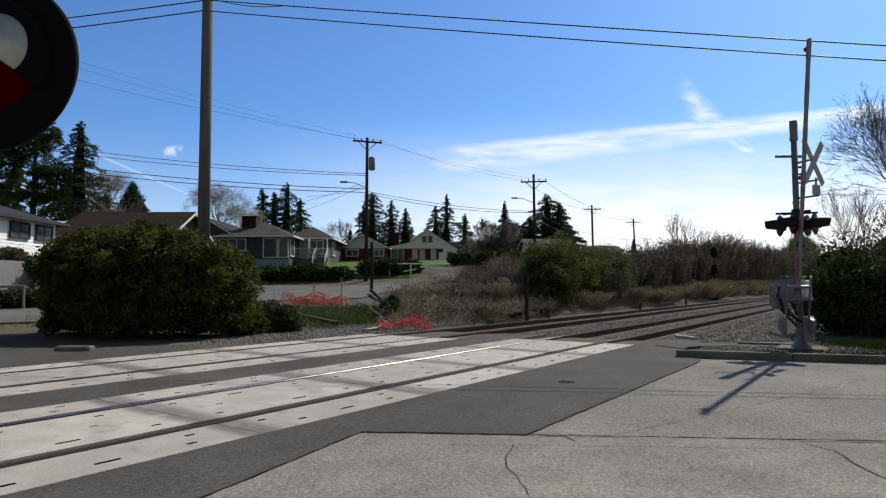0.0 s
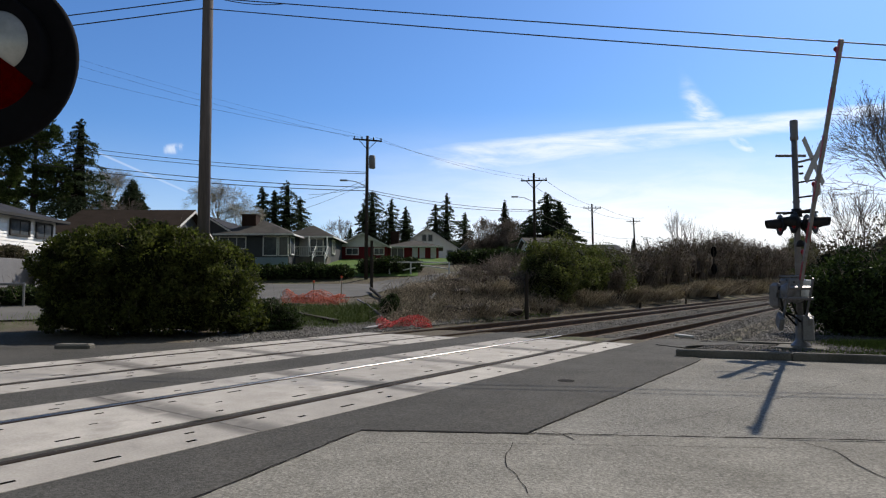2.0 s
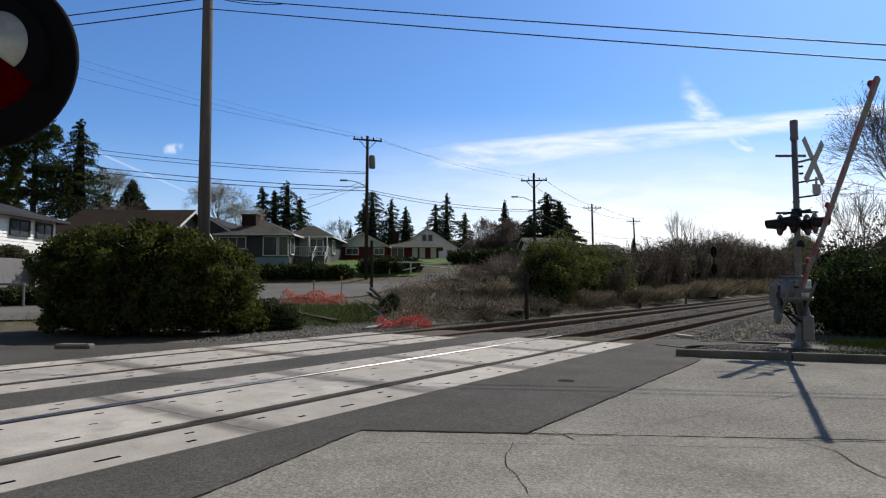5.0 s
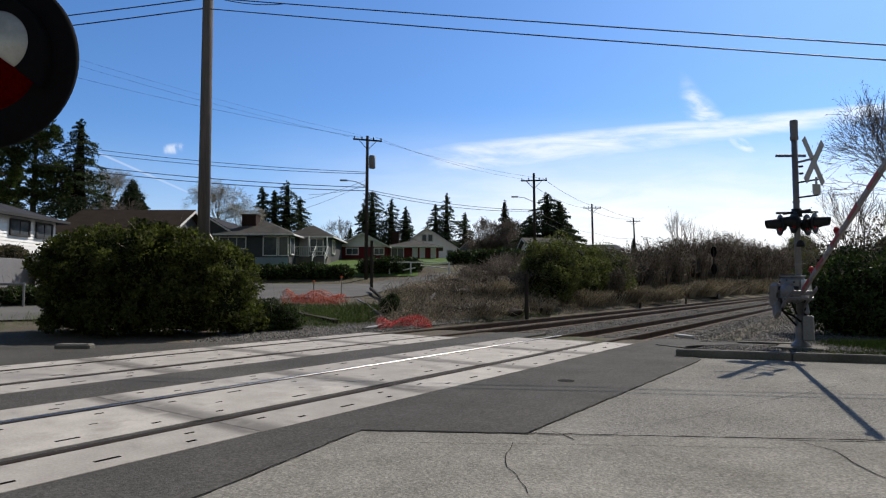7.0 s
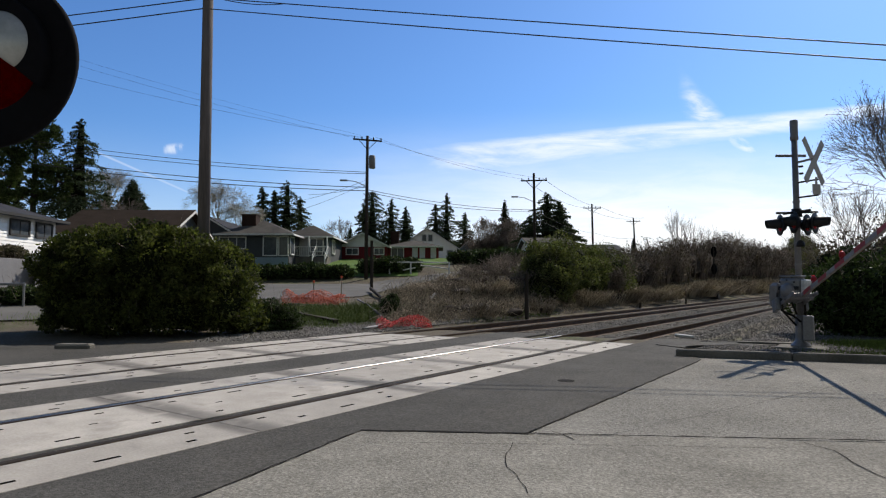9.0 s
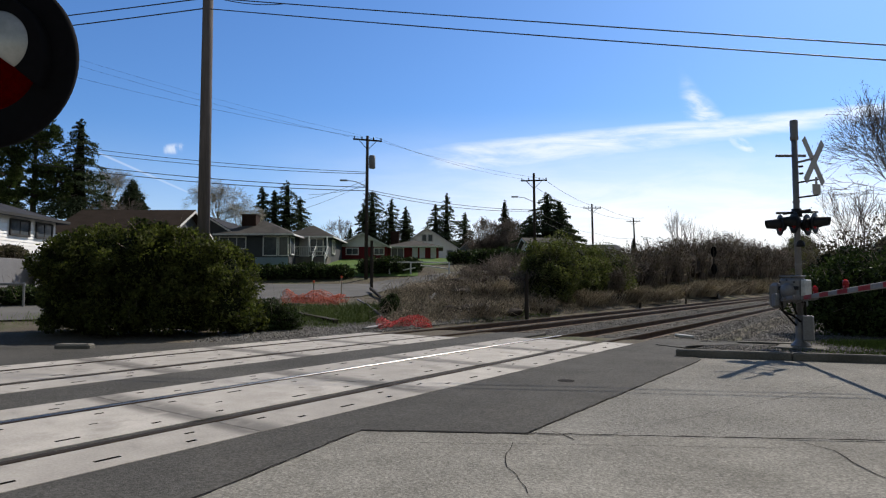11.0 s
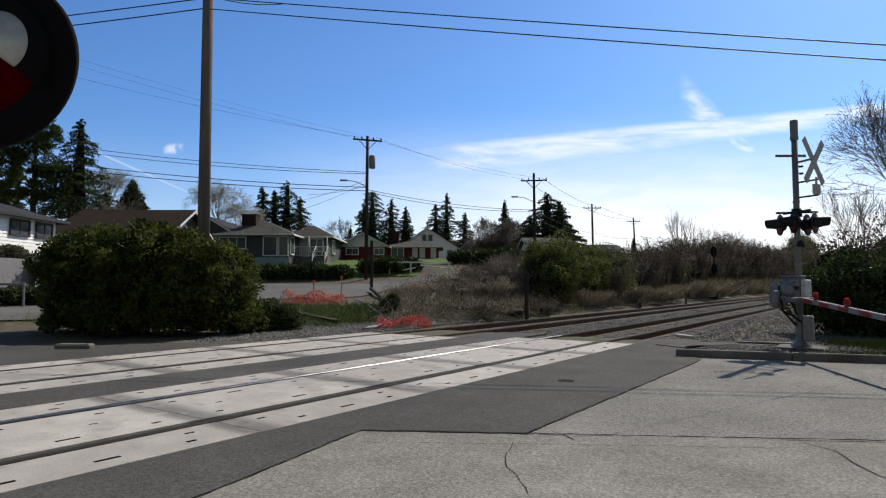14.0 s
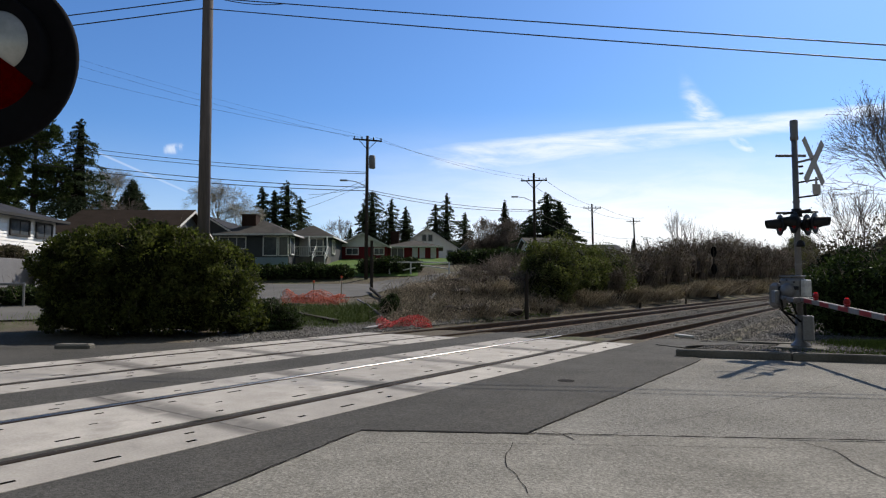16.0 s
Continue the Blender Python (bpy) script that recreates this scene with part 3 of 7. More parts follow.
crack([(-0.56, 5.77), (-0.34, 5.62), (-0.17, 5.24), (-0.02, 5.01), (0.4, 4.6)], 0.007, 0.0125, rng)
crack([(-3.55, 3.67), (-2.83, 4.13), (-1.86, 4.75), (-0.6, 5.5)], 0.005, 0.0125, rng)
crack([(-2.35, 4.95), (-2.15, 4.85), (-2.0, 4.72)], 0.010, 0.0125, rng)
crack([(-1.9, 5.2), (-0.6, 9.0), (-0.2, 10.4)], 0.004, 0.0045, rng)
crack([(-2.35, 8.3), (-0.7, 8.75), (1.0, 9.3)], 0.005, 0.0045, rng)


bm = bmesh.new()
lathe(bm, [(0.0, 0.0165), (0.10, 0.0165), (0.115, 0.013), (0.12, 0.0)], 20, pose(-3.42, 7.64, 0))
tagged(part("valve_cover", bm, M["rubber"]), "small round dark iron cover set in asphalt", "valve cover")


def build_kerb():
    a, b = Vector((*KERB_A, 0)), Vector((*KERB_B, 0))
    d = (b - a).normalized()
    s = Vector((-d.y, d.x, 0))
    t = thing("kerb", pose(0, 0, 0), "grey concrete kerb with worn rounded edge round the signal island", "kerb", "", "structure")
    k, pos = 0, 0.0
    total = (b - a).length
    while pos < total:
        ln = min(1.83, total - pos)
        bm = bmesh.new()
        box(bm, pos + 0.006, pos + ln - 0.006, 0.0, 0.16, -0.06, 0.13, 0.02)
        ob = part("kerb_stone", bm, M["kerb"], t)
        ob.matrix_basis = Matrix.Translation(a) @ Matrix(((d.x, s.x, 0, 0), (d.y, s.y, 0, 0), (0, 0, 1, 0), (0, 0, 0, 1)))
        pos += ln
    # island fill
    bm = flat(bmesh.new(), [(-2.98, 11.56), (12, 15.95), (12, 40), (-2.6, 40), (-2.6, 15.0), (-3.02, 13.3), (-3.1, 12.2)], 0.022, 0.3)
    tagged(part("ground", bm, M["ballast"]), "gravel and bare earth island round the signal", "ground", "", "structure")
    ahead = [(4.75, 12.45), (5.0, 12.75), (5.5, 12.95), (6.3, 13.12), (7.5, 13.25), (7.7, 13.5), (7.2, 13.68), (6.0, 13.72), (4.9, 13.6), (4.45, 13.1)]
    slabs("road", [(0.8171 * a - 0.5764 * b, 0.5764 * a + 0.8171 * b) for a, b in ahead], 0.027, "asphalt_new", "tongue of dark asphalt behind the kerb")
    # stub of kerb across the tracks
    bm = bmesh.new()
    tagged(part("kerb", box(bm, -0.35, 0.35, -0.12, 0.12, -0.05, 0.1, 0.03, pose(-13.15, 5.95, 0, 0, 0, 35)), M["kerb"]), "short worn concrete kerb stub by the road", "kerb", "", "structure")


build_kerb()


# ---- crossing panels, rails, ties ----
def slotted(w, ln, slots, thick=0.2):
    """A concrete panel top with sunk lifting slots: (x, y, half width, half length)."""
    xs = sorted({0.0, 0.012, w - 0.012, w} | {s[0] + e * s[2] for s in slots for e in (-1, 1)})
    ys = sorted({0.0, 0.012, ln - 0.012, ln} | {s[1] + e * s[3] for s in slots for e in (-1, 1)})
    bm = bmesh.new()

    def sunk(cx, cy):
        return any(abs(cx - s[0]) < s[2] and abs(cy - s[1]) < s[3] for s in slots)

    grid = {}

    def v(i, j, z):
        key = (i, j, z)
        if key not in grid:
            edge = 0.005 if i in (0, len(xs) - 1) or j in (0, len(ys) - 1) else 0.0
            grid[key] = bm.verts.new((xs[i], ys[j], z - (edge if z == 0 else 0)))
        return grid[key]

    down = {(i, j) for i in range(len(xs) - 1) for j in range(len(ys) - 1) if sunk((xs[i] + xs[i + 1]) / 2, (ys[j] + ys[j + 1]) / 2)}
    for i in range(len(xs) - 1):
        for j in range(len(ys) - 1):
            z = -0.045 if (i, j) in down else 0.0
            f = bm.faces.new((v(i, j, z), v(i + 1, j, z), v(i + 1, j + 1, z), v(i, j + 1, z)))
            f.material_index = 1 if z else 0
            if z:
                for a, b, nb in (((i, j), (i + 1, j), (i, j - 1)), ((i + 1, j), (i + 1, j + 1), (i + 1, j)), ((i + 1, j + 1), (i, j + 1), (i, j + 1)), ((i, j + 1), (i, j), (i - 1, j))):
                    if nb in down:
                        continue
                    f = bm.faces.new((v(*a, 0.0), v(*b, 0.0), v(*b, z), v(*a, z)))
                    f.material_index = 1
    n, m = len(xs) - 1, len(ys) - 1
    ring = [(i, 0) for i in range(n)] + [(n, j) for j in range(m)] + [(i, m) for i in range(n, 0, -1)] + [(0, j) for j in range(m, 0, -1)]
    for a, b in zip(ring, ring[1:] + ring[:1]):
        bm.faces.new((v(*a, 0.0), v(*a, -thick), v(*b, -thick), v(*b, 0.0)))
    bmesh.ops.recalc_face_normals(bm, faces=bm.faces[:])
    me = bpy.data.meshes.new("panel")
    bm.to_mesh(me)
    bm.free()
    me.materials.append(M["panel"])
    me.materials.append(M["crack"])
    return me


GAUGE = 1.505
PANEL = 2.44


def build_crossing(name, near_x, joint, y_end, y_start=-11.5):
    """One track's crossing: near rail at near_x, far rail beyond it."""
    t = thing(name, pose(0, 0, 0), "pale precast concrete crossing panels set between steel rails", "level crossing", "crossings", "structure")
    far_x = near_x - GAUGE
    rows = [(near_x + 0.075, 0.64, [(0.20, 0.35, 0.021, 0.045), (0.20, 2.05, 0.021, 0.045), (0.46, 0.62, 0.021, 0.045), (0.44, 1.25, 0.022, 0.095), (0.46, 1.9, 0.021, 0.045)]),
            (far_x + 0.132, GAUGE - 0.264, [(0.22, 0.32, 0.021, 0.045), (0.22, 1.1, 0.022, 0.095), (0.22, 2.0, 0.021, 0.045), (0.64, 0.6, 0.014, 0.04), (0.64, 1.75, 0.014, 0.04),
                                           (1.05, 0.32, 0.021, 0.045), (1.05, 1.35, 0.022, 0.095), (1.05, 2.1, 0.021, 0.045)]),
            (far_x - 0.075 - 0.55, 0.55, [(0.16, 0.42, 0.021, 0.045), (0.16, 1.3, 0.022, 0.095), (0.16, 2.0, 0.021, 0.045), (0.38, 0.75, 0.021, 0.045), (0.38, 1.85, 0.021, 0.045)])]
    for x, w, slots in rows:
        me = slotted(w, PANEL - 0.006, slots)
        y = joint - PANEL * math.ceil((joint - y_start) / PANEL)
        while y + PANEL < y_end + 0.4:
            ob = new("panel", me)
            ob.parent = t
            ob.location = (x, y + 0.003, 0.018 + random.uniform(-0.003, 0.003))
            y += PANEL
    for x in (near_x, far_x):
        bm = bmesh.new()
        box(bm, x - 0.12, x + 0.12, y_start, y_end, -0.19, -0.035)
        part("flangeway", bm, M["rubber"], t)


def rail_mesh(y0, y1):
    out = [(-0.07, -0.185), (0.07, -0.185), (0.07, -0.172), (0.012, -0.155), (0.009, -0.05), (0.035, -0.038), (0.036, -0.006), (0.028, 0.0), (-0.028, 0.0), (-0.036, -0.006),
           (-0.035, -0.038), (-0.009, -0.05), (-0.012, -0.155), (-0.07, -0.172)]
    bm = bmesh.new()
    a = [bm.verts.new((x, y0, z)) for x, z in out]
    b = [bm.verts.new((x, y1, z)) for x, z in out]
    for i in range(len(out)):
        f = bm.faces.new((a[i], a[(i + 1) % len(out)], b[(i + 1) % len(out)], b[i]))
        f.material_index = 1 if i in (6, 7, 8) else 0
    bm.faces.new(a)
    bm.faces.new(b)
    bmesh.ops.recalc_face_normals(bm, faces=bm.faces[:])
    me = bpy.data.meshes.new("rail")
    bm.to_mesh(me)
    bm.free()
    me.materials.append(M["rail_rust"])
    me.materials.append(M["rail_top"])
    return me


def build_track(near_x, y_end, group="tracks"):
    t = thing("railway_track", pose(0, 0, 0), "straight railway track, rusty rails on dark wooden ties", "railway track", group, "structure")
    lengths = [rail_mesh(-300, 0.5), rail_mesh(0.502, 14.4), rail_mesh(14.402, 900)]
    worn = lengths[1].copy()
    worn.materials[1] = M["rail_shine"]
    for x in (near_x, near_x - GAUGE):
        for k, me in enumerate(lengths):
            ob = new("rail", worn if k == 1 and x == NEAR - GAUGE else me)
            ob.parent, ob.location = t, (x, 0, 0.02)
    bm = bmesh.new()
    box(bm, -1.3, 1.3, -0.115, 0.115, -0.34, -0.17, 0.012)
    tie = part("tie", bm, M["tie"], t)
    mid = near_x - GAUGE / 2
    tie.location = (mid, y_end + 0.35, 0.012)
    for k in range(1, 150):
        ob = new("tie", tie.data)
        ob.parent = t
        ob.location = (mid + random.uniform(-0.05, 0.05), y_end + 0.35 + 0.54 * k, 0.012 + random.uniform(-0.012, 0.012))
        ob.rotation_euler.z = random.uniform(-0.015, 0.015)


NEAR, FAR = -5.08, -9.02
build_crossing("near_crossing", NEAR, 3.5, 14.9)
build_crossing("far_crossing", FAR, 5.1, 14.3)
build_track(NEAR, 14.9)
build_track(FAR, 14.3)
tagged(part("ground", flat(bmesh.new(), [(-12.0, 14.6), (-3.5, 14.9), (-3.5, 600), (-12.0, 600)], -0.185, 0.3), M["ballast"]), "grey crushed-stone ballast bed under the tracks", "ballast", "", "structure")


def stones(name, pts, size, rng, label):
    """Loose stones as squashed, tilted octahedra."""
    n = len(pts)
    base = np.array([(1, 0, 0), (0, 1, 0), (-1, 0, 0), (0, -1, 0), (0, 0, 0.8), (0, 0, -0.8)], float)
    s = size * rng.uniform(0.5, 1.3, (n, 1, 3))
    v = base[None] * s + rng.normal(0, 0.12, (n, 6, 3)) * size
    an = rng.uniform(0, 6.28, n)
    c, sn = np.cos(an)[:, None], np.sin(an)[:, None]
    v = np.stack([v[:, :, 0] * c - v[:, :, 1] * sn, v[:, :, 0] * sn + v[:, :, 1] * c, v[:, :, 2]], 2) + pts[:, None, :]
    tri = np.array([(0, 1, 4), (1, 2, 4), (2, 3, 4), (3, 0, 4), (1, 0, 5), (2, 1, 5), (3, 2, 5), (0, 3, 5)])
    f = (np.arange(n)[:, None, None] * 6 + tri[None]).reshape(-1, 3)
    return arrays(name, v.reshape(-1, 3), f, M["stone"], None, label, "stuff", "gravel")


def build_stones():
    r = np.random.default_rng(5)
    y = 15.0 + 45 * r.random(62000) ** 1.6
    x = r.uniform(-12.2, -3.3, len(y))
    keep = np.ones(len(y), bool)
    for c in (NEAR, NEAR - GAUGE, FAR, FAR - GAUGE):
        keep &= np.abs(x - c) > 0.09
    x, y = x[keep], y[keep]
    stones("ballast_stones", np.stack([x, y, np.full(len(x), -0.17)], 1), 0.032, r, "grey crushed-stone ballast between the ties")
    x, y = r.uniform(-3.3, 3.5, 26000), 11.6 + 30 * r.random(26000) ** 1.9
    side_on, ahead = 0.8171 * x + 0.5764 * y, -0.5764 * x + 0.8171 * y
    k = (y > 11.65 + 0.298 * (x + 3.02) + 0.1) & ((x > -3.0) | (y > 13.5)) & ~((ahead > 12.9) & (ahead < 13.7) & (side_on < 7.6))
    stones("gravel", np.stack([x[k], y[k], np.full(k.sum(), 0.028)], 1), 0.020, r, "small grey stones on the signal island")
    x, y = r.uniform(-13.4, -11.8, 12000), 15 + 50 * r.random(12000) ** 1.5
    stones("gravel", np.stack([x, y, land_pts(zip(x, y)) + 0.01], 1), 0.032, r, "spilled grey ballast at the foot of the bank")
    x, y = r.uniform(-15.5, -11.3, 9000), r.uniform(7.5, 15.5, 9000)
    k = (x + 11.2) * 1.2 + (y - 7.2) * 0.9 > -0.9
    x, y = x[k], y[k]
    stones("gravel", np.stack([x, y, land_pts(zip(x, y)) + 0.012], 1), 0.035, r, "coarse grey gravel beside the far track")


build_stones()


# ---- crossing signal with its gate ----
MAST = Vector((-1.34, 14.07, 0.05))
PIVOT = Vector((-1.32, 13.607, 1.002))
ARM_AZ = 0.385
ARM_LEN = 4.774


def signal_head(parent, at, heading, name="flashing_lamp", scale=1.0):
    """A round black background, hood and red lens; faces along heading (degrees about z from +Y)."""
    bm = bmesh.new()
    lathe(bm, [(0.0, -0.10), (0.13, -0.10), (0.155, -0.03), (0.155, 0.0), (0.255, 0.004), (0.262, 0.014), (0.255, 0.02), (0.15, 0.016)], 28)
    head = part(name, bm, M["black"], parent, "round black signal background with hood", True)
    head.matrix_basis = Matrix.Translation(at) @ pose(0, 0, 0, 0, 0, heading) @ pose(0, 0, 0, -90, 0, 0) @ Matrix.Scale(scale, 4)
    bm = bmesh.new()
    sides, r, r2, ln = 18, 0.160, 0.118, 0.34
    rows = []
    for k in range(sides + 1):
        a = math.radians(-35 + 250 * k / sides)
        reach = ln * (0.90 + 0.10 * math.sin(a))
        rows.append([bm.verts.new((math.cos(a) * q, -math.sin(a) * q, z)) for q, z in ((r, 0.015), (r2, reach), (r2 - 0.006, reach), (r - 0.006, 0.015))])
    for a, b in zip(rows, rows[1:]):
        for i in range(3):
            bm.faces.new((a[i], b[i], b[i + 1], a[i + 1]))
    part("hood", bm, M["black"], head, "black metal hood", True)
    bm = bmesh.new()
    lathe(bm, [(0.0, 0.045), (0.06, 0.042), (0.11, 0.033), (0.15, 0.016)], 24)
    part("lens", bm, M["red_dark"], head, "ribbed red glass lens", True)
    return head


def build_signal():
    t = thing("crossing_signal", Matrix.Translation(MAST), "silver crossing signal mast with crossbuck, red flashers and gate", "crossing signal")
    B = M["silver"]
    bm = bmesh.new()
    tube(bm, (0, 0, 0.1), (0, 0, 4.42), 0.060, 0.056, 16)
    part("mast", bm, B, t, "silver-painted steel mast", True)
    bm = bmesh.new()
    lathe(bm, [(0.0, 4.5), (0.070, 4.5), (0.075, 4.46), (0.070, 4.2), (0.078, 4.16), (0.074, 4.1), (0.0, 4.1)], 16)
    part("mast_cap", bm, B, t, "", True)
    bm = bmesh.new()
    lathe(bm, [(0.0, 0.62), (0.07, 0.62), (0.088, 0.56), (0.092, 0.2), (0.105, 0.12), (0.17, 0.05), (0.19, 0.0), (0.0, 0.0)], 16)
    part("base", bm, B, t, "cast junction-box base", True)
    bm = bmesh.new()
    box(bm, 0.06, 0.24, -0.22, -0.02, 0.14, 0.62, 0.02)
    part("junction_box", bm, M["galv"], t, "grey steel junction box")
    bm = bmesh.new()
    box(bm, -0.42, 0.42, -0.42, 0.42, -0.25, 0.012, 0.02)
    part("foundation", bm, M["kerb"], t, "concrete foundation")
    # crossbuck faces along the road; seen at a slant
    face = pose(0.33, -0.20, 3.60, 0, 0, 68)
    for k, s in enumerate((1, -1)):
        bm = bmesh.new()
        box(bm, -0.54, 0.54, -0.009 - 0.012 * k, 0.003 - 0.012 * k, -0.075, 0.075, 0.004)
        ob = part("crossbuck_blade", bm, M["white"], t, "white crossbuck blade seen from behind")
        ob.matrix_basis = face @ pose(0, 0, 0, 0, 50 * s, 0)
    bm = bmesh.new()
    tube(bm, (0, 0, 3.64), (0.31, -0.28, 3.64), 0.022, 0.022, 8)
    part("crossbuck_bracket", bm, B, t)
    bm = bmesh.new()
    box(bm, -0.38, 0.22, -0.02, 0.02, 3.76, 3.81, 0.006, pose(0, 0, 0, 0, 0, 35))
    part("cross_arm", bm, B, t)
    for z in (3.42, 3.56):
        bm = bmesh.new()
        tube(bm, (0.06, 0, z), (0.14, 0.0, z), 0.022, 0.022, 8)
        part("clamp", bm, M["black"], t)
    # tracks-sign bracket
    for z in (2.52 + 0.42, 2.52 + 0.72):
        bm = bmesh.new()
        tube(bm, (0, 0, z), (0.40, -0.24, z), 0.018, 0.018, 6)
        part("bracket", bm, M["black"], t)
    bm = bmesh.new()
    box(bm, -0.09, 0.09, -0.012, 0.012, 0.0, 0.2, 0.004, pose(0.37, -0.24, 2.95, 0, 0, 50))
    box(bm, -0.02, 0.02, -0.012, 0.012, 0.2, 0.34, 0.004, pose(0.37, -0.24, 2.95, 0, 0, 50))
    part("bell_plate", bm, M["white"], t, "small white metal plate")
    bm = bmesh.new()
    lathe(bm, [(0.0, 0.08), (0.05, 0.06), (0.075, 0.0), (0.08, -0.06), (0.0, -0.06)], 14, pose(0.06, -0.12, 2.02))
    part("bell", bm, M["black"], t, "dark warning bell", True)
    # lamp cluster
    bm = bmesh.new()
    tube(bm, (-0.34, -0.2, 2.64), (0.36, 0.04, 2.64), 0.022, 0.022, 8)
    tube(bm, (-0.25, 0.2, 2.66), (0.25, -0.2, 2.66), 0.025, 0.025, 8)
    lathe(bm, [(0, 0.09), (0.09, 0.08), (0.1, -0.08), (0, -0.09)], 12, pose(0, 0, 2.64))
    part("lamp_bracket", bm, M["black"], t, "", True)
    heads = [signal_head(t, (-0.27, -0.16, 2.40), 115, scale=0.82), signal_head(t, (-0.03, -0.13, 2.44), 120, scale=0.82),
             signal_head(t, (0.16, 0.10, 2.40), -106, scale=0.82), signal_head(t, (0.30, -0.02, 2.42), -103, scale=0.82)]
    # gate mechanism
    turn = pose(-0.06, 0, 0, 0, 0, -28)
    bm = bmesh.new()
    box(bm, -0.24, 0.16, -0.20, 0.16, 0.86, 1.36, 0.06, turn)
    mech = part("gate_mechanism", bm, M["galv"], t, "grey steel gate motor housing")
    bm = bmesh.new()
    box(bm, -0.22, 0.14, -0.17, 0.13, 1.365, 1.40, 0.012, turn)
    part("mechanism_lid", bm, B, mech)
    bm = bmesh.new()
    box(bm, -0.46, -0.25, -0.15, 0.12, 0.74, 1.26, 0.05, turn)
    part("terminal_box", bm, M["galv"], t, "grey steel terminal box")
    bm = bmesh.new()
    lathe(bm, [(0, 0.05), (0.12, 0.045), (0.15, 0.02), (0.15, -0.12), (0, -0.12)], 20, turn @ pose(-0.02, -0.22, 1.1, 90, 0, 0))
    part("gear_cover", bm, B, mech, "round gear cover", True)
    bm = bmesh.new()
    box(bm, 0.16, 0.27, -0.10, 0.10, 0.98, 1.32, 0.02, turn)
    part("switch_box", bm, M["shade_grey"], t, "pale switch box")
    for z in (0.9, 1.3):
        bm = bmesh.new()
        lathe(bm, [(0.06, z - 0.03), (0.085, z - 0.03), (0.085, z + 0.03), (0.06, z + 0.03)], 14)
        part("mast_clamp", bm, M["black"], t)
    bm = bmesh.new()
    for a, b in (((-0.3, -0.2, 0.95), (-0.26, -0.26, 0.7)), ((-0.26, -0.26, 0.7), (-0.1, -0.2, 0.62)), ((-0.1, -0.2, 0.62), (0.02, -0.1, 0.5))):
        tube(bm, a, b, 0.022, 0.022, 8)
    part("cable", bm, M["rubber"], t, "black hanging cable")
    for a, b, rr in (((0.10, -0.06, 0.62), (0.10, -0.10, 0.95), 0.020), ((-0.12, -0.16, 0.88), (-0.04, -0.10, 0.64), 0.018), ((-0.34, -0.05, 0.76), (-0.20, -0.10, 0.60), 0.020), ((-0.20, -0.10, 0.60), (-0.06, -0.09, 0.42), 0.020)):
        part("conduit", tube(bmesh.new(), a, b, rr, rr, 8), M["rubber"], t, "black flexible conduit", True)
    part("mounting_band", box(bmesh.new(), -0.22, 0.20, -0.225, -0.20, 1.12, 1.19, 0.006, turn), M["black"], t, "black steel mounting band")
    for x, z in ((-0.19, 1.27), (0.11, 1.27), (-0.19, 0.94), (0.11, 0.94), (-0.04, 1.31)):
        part("bolt", lathe(bmesh.new(), [(0, 0.02), (0.016, 0.018), (0.018, 0.0), (0, 0)], 8, turn @ pose(x, -0.203, z, 90, 0, 0)), M["black"], mech)
    part("box_door", box(bmesh.new(), -0.445, -0.265, -0.168, -0.150, 0.79, 1.21, 0.008, turn), B, t, "hinged terminal box door")
    part("latch", box(bmesh.new(), -0.29, -0.27, -0.185, -0.166, 0.96, 1.06, 0.003, turn), M["black"], t, "black door latch")
    part("hinge", box(bmesh.new(), -0.452, -0.438, -0.178, -0.150, 0.84, 1.16, 0.003, turn), M["galv"], t)
    for z in (1.62, 2.05, 2.86):
        part("band_clamp", lathe(bmesh.new(), [(0.058, z - 0.02), (0.066, z - 0.02), (0.066, z + 0.02), (0.058, z + 0.02)], 14), M["galv"], t)
    # the moving arm with its own frame: origin at the pivot, arm along +X, z up
    arm = part("gate_arm", box(bmesh.new(), 0.25, ARM_LEN, -0.028, 0.028, -0.043, 0.043, 0.010), M["arm_paint"], t, "red and white striped gate arm")
    k, x = 0, 0.42
    while x < ARM_LEN - 0.1:
        if k % 2 == 0:
            bm = bmesh.new()
            box(bm, x, min(x + 0.40, ARM_LEN - 0.02), -0.0305, 0.0305, -0.036, 0.036)
            part("red_stripe", bm, M["red"], arm, "red reflective stripe")
        k += 1
        x += 0.40
    for x in (0.95, 2.3, 4.6):
        bm = bmesh.new()
        box(bm, x - 0.05, x + 0.05, -0.026, 0.026, 0.04, 0.085, 0.004)
        lathe(bm, [(0.0, 0.175), (0.03, 0.17), (0.045, 0.14), (0.047, 0.085), (0.0, 0.085)], 14, pose(x, 0, 0))
        part("arm_light", bm, M["red"], arm, "small red gate-arm light", True)
        bm = bmesh.new()
        lathe(bm, [(0.0, 0.182), (0.02, 0.178), (0.032, 0.168), (0.0, 0.165)], 12, pose(x, 0, 0))
        part("arm_lens", bm, M["lit_red"], arm, "lit red lens", True)
    bm = bmesh.new()
    for s in (-1, 1):
        box(bm, -0.62, 0.45, s * 0.20 - 0.012, s * 0.20 + 0.012, -0.035, 0.035, 0.004)
    box(bm, 0.22, 0.27, -0.21, 0.21, -0.04, 0.04, 0.006)
    part("side_arm", bm, B, arm, "silver counterweight arms")
    for s in (-1, 1):
        bm = bmesh.new()
        box(bm, -0.66, -0.38, s * 0.25 - 0.045, s * 0.25 + 0.045, -0.13, 0.13, 0.02)
        part("counterweight", bm, M["galv"], arm, "grey cast counterweight")
    bm = bmesh.new()
